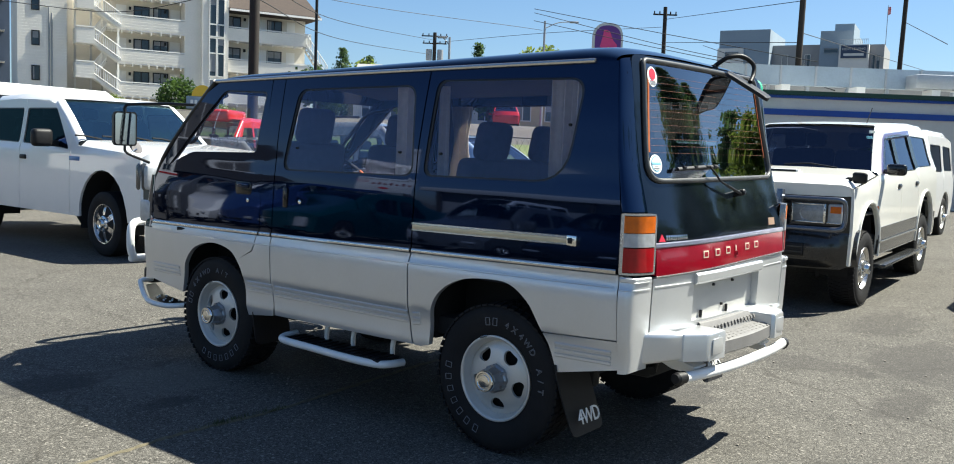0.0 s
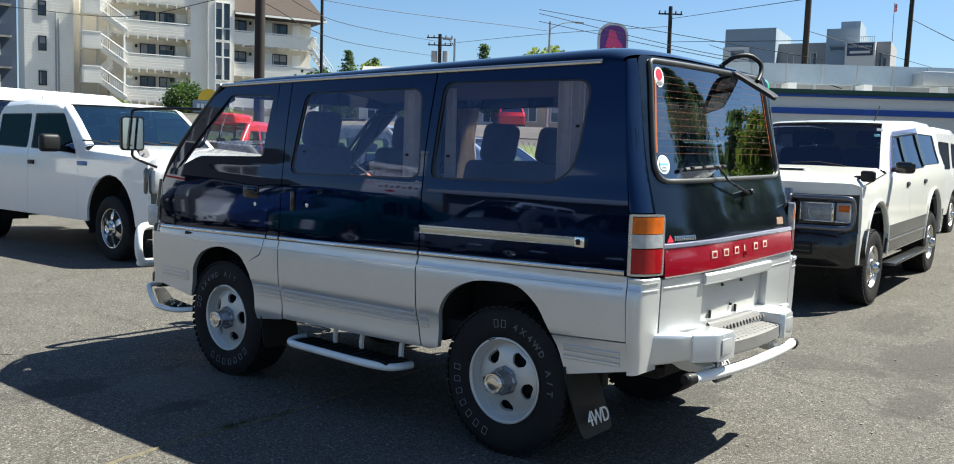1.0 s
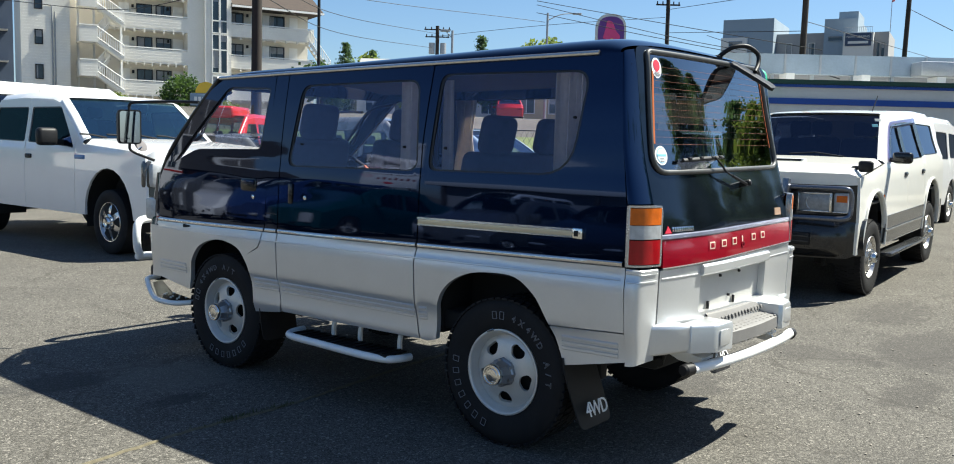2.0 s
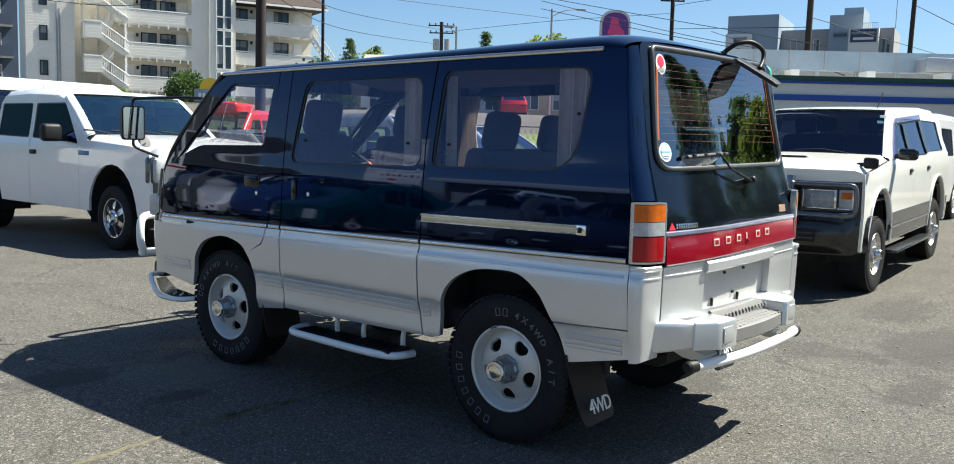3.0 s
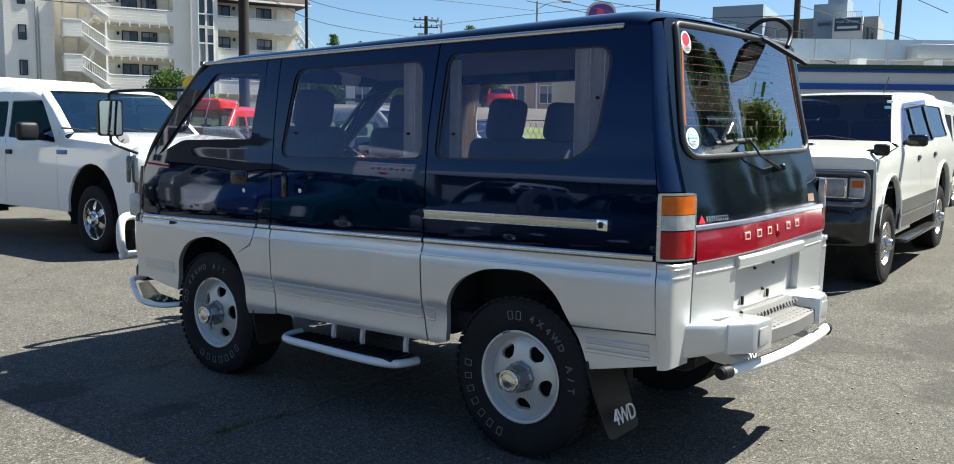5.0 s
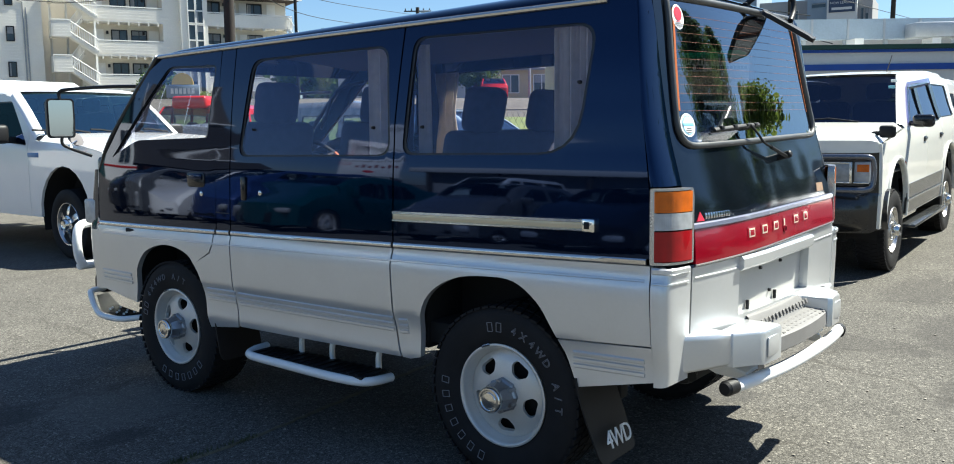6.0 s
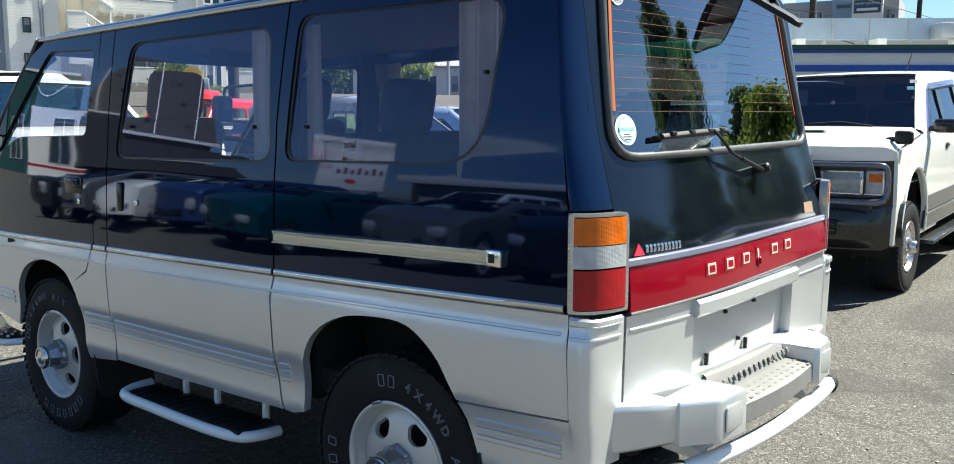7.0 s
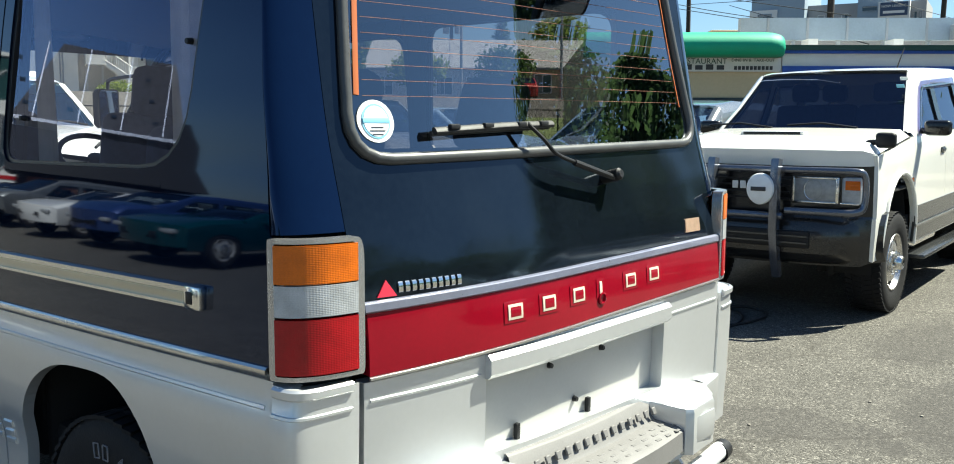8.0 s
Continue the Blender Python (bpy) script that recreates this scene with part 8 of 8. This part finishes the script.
WIRES = {
    "near_pair": ((13.4, 21.5, 6.0), (27.0, 32.5, 6.9), (52.7, 49.2, 9.5)),
    "near_pair_top": ((13.4, 21.5, 6.6), (27.1, 32.6, 7.8), (52.9, 49.0, 10.7)),
    "street": ((10.0, 37.0, 11.5), (26.0, 35.6, 9.4), (46.1, 33.3, 9.8)),
    "upper_a": ((2.0, 11.0, 8.6), (24, 20.5, 7.4), (51.0, 27.0, 10.7)),
    "upper_b": ((3.0, 9.0, 8.8), (26, 20.0, 7.5), (51.1, 27.0, 10.7)),
    "upper_c": ((4.0, 7.0, 8.8), (25, 18.4, 7.3), (51.1, 27.0, 10.7)),
    "cross": ((6.0, 9.0, 9.0), (24, 16.4, 7.6), (44.9, 10.3, 10.1)),
    "service": ((44.0, 20.7, 8.0), (32.2, 13.0, 5.6), (23.4, 6.9, 3.7)),
    "right_a": ((51.1, 27.0, 10.8), (33.4, 11.5, 8.2)),
    "right_b": ((51.1, 27.0, 9.3), (33.4, 11.5, 6.5)),
    "right_c": ((33.4, 11.5, 6.9), (90.0, 11.8, 8.3)),
    "right_d": ((44.9, 10.3, 8.8), (29.5, 5.2, 5.7)),
    "far": ((53.0, 48.8, 10.5), (46.1, 33.3, 9.6), (51.0, 27.0, 10.3)),
    "upper_a": ((34.5, 25.8, 8.8), (35.3, 17.0, 6.5), (34.3, 8.7, 4.9)),
    "upper_b": ((34.5, 25.8, 8.4), (34.2, 19.1, 6.8), (32.5, 12.0, 5.2)),
    "upper_c": ((34.5, 25.8, 9.0), (34.1, 19.1, 7.5), (32.6, 10.5, 5.6)),
    "apartment_line": ((14.1, 40.7, 7.4), (17.5, 36.4, 7.1), (13.4, 21.5, 6.3)),
}
for pts in WIRES.values():
    bm = bmesh.new()
    tube(bm, smooth_line(pts, 10), 0.016, 5)
    tagged(part("overhead_wire", bm, WIRE), "thin black overhead wire between poles", "wire", "overhead wires")


# ---- plants ----
LEAF = material("dark_green_leaf", (0.035, 0.07, 0.018), 0.7, var=0.5, scale=1.5)
LEAF_LIGHT = material("yellow_green_leaf", (0.14, 0.19, 0.03), 0.7, var=0.4, scale=1.5)
NEEDLE = material("conifer_needle", (0.06, 0.105, 0.045), 0.8, var=0.5, scale=1.2)
for foliage, glow in ((LEAF, (0.10, 0.17, 0.03)), (LEAF_LIGHT, (0.24, 0.30, 0.05)), (NEEDLE, (0.12, 0.19, 0.06))):
    fn = foliage.node_tree
    thin, both = fn.nodes.new("ShaderNodeBsdfTranslucent"), fn.nodes.new("ShaderNodeMixShader")
    thin.inputs[0].default_value = (*glow, 1)
    both.inputs[0].default_value = 0.4
    fn.links.new(fn.nodes["Principled BSDF"].outputs[0], both.inputs[1])
    fn.links.new(thin.outputs[0], both.inputs[2])
    fn.links.new(both.outputs[0], fn.nodes["Material Output"].inputs["Surface"])
BARK = material("bark", (0.09, 0.065, 0.045), 0.95, var=0.3, scale=6, bump=0.5, bump_scale=30)


def leaves(bm, centre, spread, n, size, rnd, flat=0.8):
    for _ in range(n):
        d = Vector((rnd.gauss(0, 1), rnd.gauss(0, 1), rnd.gauss(0, flat)))
        c = Vector(centre) + d * (spread * 0.5)
        a = Vector((rnd.uniform(-1, 1), rnd.uniform(-1, 1), rnd.uniform(-1, 1))).normalized()
        b = a.cross(Vector((rnd.uniform(-1, 1), rnd.uniform(-1, 1), rnd.uniform(-1, 1)))).normalized()
        s = size * rnd.uniform(0.6, 1.3)
        bm.faces.new([bm.verts.new(c - a * s * 0.5), bm.verts.new(c + b * s * 0.35), bm.verts.new(c + a * s * 0.5), bm.verts.new(c - b * s * 0.35)])


def conifer(at, h, r, seed, label, clumps=1.0, size=0.22):
    root = thing("conifer", label, "tree", at)
    rnd = random.Random(seed)
    bm = bmesh.new()
    rod(bm, (0, 0, 0), (0, 0, h * 0.97), r * 0.10, 0.02, 8)
    for k in range(14):
        z = h * (0.18 + 0.055 * k)
        a = rnd.uniform(0, 6.28)
        q = r * (1 - z / h) * 0.8
        rod(bm, (0, 0, z), (q * math.cos(a), q * math.sin(a), z - 0.1 * q), 0.03, 0.01, 5)
    part("trunk", bm, BARK, root)
    bm = bmesh.new()
    tiers = int(h * 3.2)
    for k in range(tiers):
        z = h * (0.12 + 0.86 * k / tiers)
        q = r * (1 - (z / h) ** 1.2) * rnd.uniform(0.75, 1.15) + 0.08
        for j in range(max(4, int(q * 6))):
            a = rnd.uniform(0, 6.28)
            for t in (0.45, 0.75, 1.0):
                p = (q * t * math.cos(a), q * t * math.sin(a), z - 0.25 * q * t * t + rnd.uniform(-0.1, 0.1))
                leaves(bm, p, 0.30 + 0.10 * q, int(5 * clumps), size, rnd, 0.4)
    part("crown", bm, NEEDLE, root, smooth=False)
    return root


def broadleaf(at, h, r, seed, label, mat, n=130, size=0.16, trunk=True):
    root = thing("tree" if trunk else "bush", label, "tree" if trunk else "bush", at)
    rnd = random.Random(seed)
    bm = bmesh.new()
    base = h * 0.35 if trunk else 0.05
    tube(bm, smooth_line([(0, 0, 0), (0.05 * r, 0, base * 0.6), (0, 0.05 * r, base), (0.1 * r, 0, h * 0.8)], 3), 0.06 * r + 0.03, 7, taper=lambda t: 1 - 0.7 * t)
    tips = []
    for k in range(9):
        a = k * 2.4
        e = (r * 0.6 * math.cos(a), r * 0.6 * math.sin(a), base + (h - base) * rnd.uniform(0.25, 0.8))
        rod(bm, (0, 0, base * rnd.uniform(0.8, 1.2)), e, 0.03 * r + 0.015, 0.012, 5)
        tips.append(e)
    part("trunk", bm, BARK, root)
    bm = bmesh.new()
    mid = (h + base) / 2
    for k in range(n):
        d = Vector((rnd.gauss(0, 1), rnd.gauss(0, 1), rnd.gauss(0, 1))).normalized() * rnd.uniform(0.55, 1.0)
        leaves(bm, (d.x * r, d.y * r, mid + d.z * (h - base) / 2), 0.35 * r * rnd.uniform(0.5, 1), 22, size, rnd)
    part("crown", bm, mat, root, smooth=False)
    return root


broadleaf((31.8, 53.6, 2.9), 2.9, 1.45, 3, "round dark green bush by the apartments", LEAF, 200, 0.20, False)
broadleaf((34.0, 52.0, 2.9), 1.2, 1.0, 5, "low green shrub by the wall", LEAF_LIGHT, 60, 0.16, False)
broadleaf((28.5, 57.0, 2.9), 1.6, 1.2, 6, "low green shrub by the wall", LEAF_LIGHT, 60, 0.16, False)
conifer((83.0, 68.2, 0.4), 14.9, 4.2, 11, "distant dark fir with a thin top", 2.4, 0.24)
conifer((79.5, 88.7, 0.4), 14.8, 4.2, 12, "distant dark fir with a thin top", 2.4, 0.24)
conifer((81.7, 85.8, 0.4), 13.8, 3.8, 13, "distant dark fir with a thin top", 2.4, 0.24)
broadleaf((55.0, 39.6, 0.4), 9.8, 2.4, 21, "yellow-green tree beyond the street", LEAF_LIGHT, 150, 0.35)
broadleaf((81.0, 87.0, 0.4), 13.4, 2.6, 22, "distant pale green tree on the hill", LEAF_LIGHT, 90, 0.5)
broadleaf((96.0, 74.0, 0.4), 13.2, 2.4, 23, "distant green tree on the hill", LEAF, 90, 0.5)
broadleaf((44.0, 36.0, 2.9), 3.6, 1.8, 24, "small green street tree on the hill", LEAF, 140, 0.25)
broadleaf((39.0, 39.0, 2.9), 3.2, 1.7, 25, "small green street tree on the hill", LEAF_LIGHT, 140, 0.25)
broadleaf((36.0, 44.0, 2.9), 3.6, 2.2, 26, "small green street tree on the hill", LEAF, 140, 0.3)


def house(at, turn, w, d, wall_h, roof_h, wall_mat, roof_mat, label):
    root = thing("house", label, "house", at, turn)
    block("wall", (-w / 2, -d / 2, -1), (w / 2, d / 2, wall_h), wall_mat, root)
    bm = bmesh.new()
    prism(bm, [(-d / 2 - 0.4, wall_h), (0, wall_h + roof_h), (d / 2 + 0.4, wall_h), (d / 2 + 0.4, wall_h - 0.15), (-d / 2 - 0.4, wall_h - 0.15)], lambda u, v, t: (-w / 2 - 0.3 + t, u, v), w + 0.6)
    part("roof", bm, roof_mat, root, smooth=False)
    for k in range(int(w / 2.2)):
        house_window(root, -w / 2 + 0.7 + 2.2 * k, -w / 2 + 1.8 + 2.2 * k, 0.9, 2.1, -d / 2 - 0.02, 1, WHITE_TRIM)
    return root


house((53.0, 37.0, 3.0), -52, 7.0, 7.0, 2.6, 2.2, BEIGE_WALL, SLATE_GREY, "small beige house with a grey roof on the hill")
house((50.5, 46.5, 3.0), -52, 12.0, 8.0, 2.8, 2.4, PALE_RENDER, SLATE_GREY, "pale house with a wide grey roof on the hill")
house((62.0, 30.0, 3.0), -52, 8.0, 7.0, 2.6, 2.0, PALE_RENDER, ROOF_BROWN, "pale house with a brown roof on the hill")
fence = thing("fence", "black wire fence along the edge of the lot", "fence", (17.5, 22.0, 0.38), -38, kind="structure")
for k in range(14):
    bm = bmesh.new()
    rod(bm, (-12 + 1.8 * k, 0, 0), (-12 + 1.8 * k, 0, 1.7), 0.03, 0.03, 6)
    part("post", bm, BLACK_PLASTIC, fence)
bm = bmesh.new()
for i in range(110):
    x = -12 + 0.215 * i
    rod(bm, (x, 0, 0.1), (x + 0.8, 0, 1.65), 0.006, 0.006, 3, False)
    rod(bm, (x + 0.8, 0.004, 0.1), (x, 0.004, 1.65), 0.006, 0.006, 3, False)
for z in (0.1, 1.68):
    rod(bm, (-12, 0, z), (11.6, 0, z), 0.02, 0.02, 5)
part("mesh_wire", bm, BLACK_PLASTIC, fence)

# ---- cars seen past and through the van ----
def lot_car(label, x, y, turn, paint, length=4.5, width=1.75, height=1.42, kind="saloon", pane=None):
    return sedan("car", label, (x, y, ground_z(x, y)), turn, paint, length, width, height, kind, pane)


lot_car("grey saloon parked beside the white truck", 5.2, 10.4, 180, GREY_PAINT, 4.5, 1.75, 1.42, "saloon", CAR_GLASS)
lot_car("dark grey people carrier parked in a row", 8.0, 10.4, 180, GREY_PAINT, 4.6, 1.8, 1.68, "van", CAR_GLASS)
lot_car("pale blue saloon parked in a row", 10.9, 10.6, 178, BLUE_PAINT, 4.6, 1.75, 1.42, "saloon", CAR_GLASS)
red = lot_car("red car with a red box on its roof", 9.4, 17.3, 120, RED_PAINT, 4.4, 1.75, 1.78, "van", CAR_GLASS)
bm = bmesh.new()
box(bm, (0.0, 0.2, 1.90), (0.85, 1.1, 0.30), 0.08, 3)
part("roof_box", bm, RED_PAINT, red, "red roof box")
lot_car("white van parked behind the truck", 3.6, 17.0, 90, WHITE_PAINT, 5.2, 1.95, 2.35, "van", DARK_GLASS)
lot_car("pale blue saloon parked beyond the off-road car", 9.4, 5.6, 92, BLUE_PAINT, 4.6, 1.75, 1.45, "saloon", CAR_GLASS)
lot_car("dark car parked beyond the off-road car", 7.9, 4.1, 92, GREY_PAINT, 4.5, 1.75, 1.50, "van", CAR_GLASS)
lot_car("distant red saloon on the hill street", 43.5, 34.2, -50, RED_PAINT, 4.5, 1.75, 1.42, "saloon")
lot_car("white van just outside the view, casting its shadow", 8.0, -1.30, 90, WHITE_PAINT, 5.0, 1.80, 1.92, "van", DARK_GLASS)
BLACK_CAR = material("black_car_paint", (0.012, 0.013, 0.016), 0.25, var=0.1, scale=4, coat=0.8)
# row facing the van, mirrored in its side
for x, y, turn, paint, kind, h, lab in ((-10.2, 4.5, -90, BLACK_CAR, "saloon", 1.40, "black saloon in the facing row"), (-9.9, 6.9, -92, GREY_PAINT, "saloon", 1.40, "dark grey saloon in the facing row"), (-15.4, 10.5, -92, WHITE_PAINT, "van", 2.05, "white van behind the facing row"), (-8.8, 9.8, -88, TEAL_PAINT, "saloon", 1.28, "teal saloon in the facing row"), (-9.2, 12.2, -90, NAVY_PAINT, "van", 1.62, "blue people carrier in the facing row"), (-9.2, 14.6, -91, WHITE_PAINT, "saloon", 1.45, "white saloon in the facing row"), (-9.5, 17.6, -89, GREY_PAINT, "van", 1.75, "grey van in the facing row"), (-9.5, 20.2, -91, BLACK_CAR, "saloon", 1.45, "black saloon in the facing row"), (-18.5, 40.5, 4, GREY_PAINT, "van", 1.7, "dark grey van beyond the facing row")):
    lot_car(lab, x, y, turn, paint, 4.5, 1.75, h, kind, CAR_GLASS)

# row behind the camera, mirrored in the tailgate
for x, y, turn, paint, kind, h, lab in ((8.5, -6.2, 20, WHITE_PAINT, "saloon", 1.42, "white saloon in the row across the lot"), (11.2, -6.8, 18, GREY_PAINT, "van", 1.7, "grey van in the row across the lot"), (14.0, -7.4, 16, RED_PAINT, "saloon", 1.4, "red saloon in the row across the lot"), (5.8, -7.6, 20, BLUE_PAINT, "saloon", 1.42, "pale blue saloon in the row across the lot")):
    lot_car(lab, x, y, turn, paint, 4.5, 1.75, h, kind, CAR_GLASS)

# ---- what stands behind the camera ----
board = thing("sign_board", "white welcome board with dark and red lettering on posts", "sign", (-15.2, 15.4, 0), 50)
BOARD_Z = 1.72
SCRIPT_RED = material("dark_red_script", (0.22, 0.03, 0.05), 0.6, var=0.1)
for x in (-0.8, 0.8):
    bm = bmesh.new()
    box(bm, (x, 0.10, BOARD_Z / 2 + 0.3), (0.09, 0.09, BOARD_Z + 0.6))
    part("post", bm, POLE_WOOD, board, "dark wooden post")
panel = block("panel", (-1.05, -0.03, BOARD_Z), (1.05, 0.05, BOARD_Z + 2.1), WHITE_TRIM, board, 0.01, "white board")
up = Matrix.Rotation(radians(90), 4, "X")
for word, x in (("Welcome", -0.66), ("-", -0.12), ("Bienvenidos", 0.52)):
    lettering("lettering", word, 0.24, INK, panel, Matrix.Translation((x, -0.036, BOARD_Z + 1.93)) @ up, 0.002)
for word, z in (("AUTO", 1.70), ("SALES", 1.53)):
    lettering("lettering", word, 0.17, STICKER_RED, panel, Matrix.Translation((0.86, -0.036, BOARD_Z + z)) @ up, 0.002)
for k in range(7):
    block("name_bar", (-0.95 + 0.22 * k, -0.04, BOARD_Z + 1.22), (-0.84 + 0.22 * k, -0.032, BOARD_Z + 1.48 + 0.12 * (k % 2)), SCRIPT_RED, panel)
bm = bmesh.new()
lathe(bm, [(0.0005, 0.012), (0.20, 0.010), (0.21, 0.0)], Matrix.Translation((0.0, -0.034, BOARD_Z + 0.66)) @ frame_to((0, -1, 0)).to_4x4() @ Matrix.Diagonal((1, 0.8, 1, 1)), 24)
part("red_oval", bm, STICKER_RED, panel)
office = thing("office_building", "grey building with a shingled mansard roof over a white storey", "building", (-21.0, 46, 0), 28)
block("wall", (-3.2, 0, 0), (4.5, 10, 5.7), WHITE_TRIM, office, label="white lower storey")
block("wall", (-8.0, 0.5, 0), (-3.25, 10, 5.7), SLATE_GREY, office, label="grey lower storey")
block("red_band", (-3.25, -0.06, 2.2), (4.55, -0.004, 2.6), RED_PAINT, office, label="red band along the wall")
bm = bmesh.new()
low = [bm.verts.new(v) for v in ((-8.2, -0.8, 5.6), (0.3, -0.8, 5.6), (0.3, 10.5, 5.6), (-8.2, 10.5, 5.6))]
top = [bm.verts.new(v) for v in ((-7.4, 1.6, 10.0), (-1.6, 1.6, 10.0), (-1.6, 9.0, 10.0), (-7.4, 9.0, 10.0))]
bm.faces.new(top)
bm.faces.new(low[::-1])
for i in range(4):
    j = (i + 1) % 4
    bm.faces.new((low[i], low[j], top[j], top[i]))
part("mansard_roof", bm, MANSARD, office, smooth=False)
block("cornice", (-8.35, -0.95, 5.45), (0.45, -0.80, 5.62), WHITE_TRIM, office)
for k in range(2):
    house_window(office, -2.6 + 3.4 * k, -1.2 + 3.4 * k, 3.2, 4.8, -0.02, 1, WHITE_TRIM)
for k in range(4):
    x = -7.0 + 2.1 * k
    bm = bmesh.new()
    rod(bm, (x, -0.80, 5.7), (x - 0.2, 1.60, 9.95), 0.045, 0.045, 6)
    part("roof_batten", bm, WHITE_TRIM, office)
    for z in (6.3, 7.5, 8.7):
        y = -0.8 + 2.4 * (z - 5.6) / 4.4
        block("skylight", (x + 0.3 + 0.25 * (z - 6.3), y - 0.05, z), (x + 0.56 + 0.25 * (z - 6.3), y + 0.2, z + 0.17), FAR_GLASS, office, label="small dark skylight")
tealb = thing("shop", "dark teal shop building beside the office", "building", (-15.6, 48.6, 0), 28)
TEAL_WALL = banded(material("teal_wall_board", (0.012, 0.06, 0.055), 0.8, var=0.12, scale=1), 0.4)
block("wall", (-4.8, 0.5, 0), (6.0, 9, 8.6), TEAL_WALL, tealb)
block("roof_edge", (-4.9, 0.38, 8.6), (6.1, 9.1, 8.85), WHITE_TRIM, tealb)
bm = bmesh.new()
tube(bm, smooth_line([(-4.2, 0.44, 7.6), (-2.9, 0.44, 6.6), (-1.6, 0.44, 7.6)], 6), 0.05, 6)
part("curved_trim", bm, WHITE_TRIM, tealb, "white curved line on the wall")
for k in range(3):
    house_window(tealb, -3.6 + 3.2 * k, -2.0 + 3.2 * k, 3.0, 4.8, 0.48, 1, WHITE_TRIM)
dark = thing("garage", "low dark garage with brown doors", "building", (-14.0, 24.6, 0), 25)
DARK_BRICK = material("dark_brick", (0.045, 0.038, 0.035), 0.9, var=0.3, scale=2)
BROWN_DOOR = material("brown_garage_door", (0.22, 0.08, 0.04), 0.7, var=0.15)
block("wall", (-3.2, 0, 0), (2.6, 6, 2.3), DARK_BRICK, dark)
bm = bmesh.new()
prism(bm, [(-0.5, 2.3), (3.0, 3.7), (6.5, 2.3)], lambda u, v, w: (-3.6 + w, u, v), 6.6)
part("roof", bm, material("black_shingle", (0.018, 0.018, 0.019), 0.95, var=0.3, scale=3), dark, smooth=False)
for k in range(2):
    block("garage_door", (-2.8 + 2.75 * k, -0.06, 0), (-0.5 + 2.75 * k, 0.0, 2.1), BROWN_DOOR, dark)
carport = thing("carport", "low building with a white fascia over a dark open front", "building", (-27.0, 14.0, 0), 90)
block("back_wall", (-9, 0.4, 0), (9, 6, 3.5), SLATE_GREY, carport, label="dark wall in shade")
block("fascia", (-9.3, -0.6, 3.5), (9.3, 6, 4.3), PALE_RENDER, carport, 0.03, "pale fascia board")
for k in range(5):
    block("post", (-8.6 + 4.2 * k, -0.4, 0), (-8.4 + 4.2 * k, -0.2, 3.5), DARK_BRICK, carport)
conifer((19.5, -13.8, 0.3), 10.5, 6.0, 31, "broad dark fir across the lot", 7.0, 0.17)
conifer((23.2, -12.9, 0.3), 9.0, 5.0, 41, "lower dark fir beside the broad one", 7.0, 0.17)
broadleaf((22.4, -8.5, 0.3), 5.65, 1.0, 32, "bright green young tree across the lot", LEAF_LIGHT, 700, 0.12)
conifer((29.5, -12.2, 0.3), 7.6, 1.0, 33, "slender fir across the lot", 6.0, 0.13)
broadleaf((13.0, -17.5, 0.3), 5.5, 3.2, 39, "low dark tree behind the row of cars", LEAF, 150, 0.3)
broadleaf((8.0, -19.5, 0.3), 5.0, 3.4, 40, "low dark tree behind the row of cars", LEAF, 150, 0.3)
broadleaf((22.0, -4.0, 0.3), 6.8, 2.2, 34, "light green tree behind the camera", LEAF_LIGHT, 160, 0.2)
broadleaf((-34, -10, 0), 7.0, 3.2, 35, "broad green tree beside the garage", LEAF, 150, 0.3)
broadleaf((-60, 14, 0), 8.0, 4.0, 36, "broad green tree by the office", LEAF, 150, 0.4)
broadleaf((6, -24, 0), 8.0, 3.6, 37, "broad green tree beyond the lot", LEAF, 150, 0.3)
broadleaf((-10, -26, 0), 8.5, 3.8, 38, "broad green tree beyond the lot", LEAF, 150, 0.35)
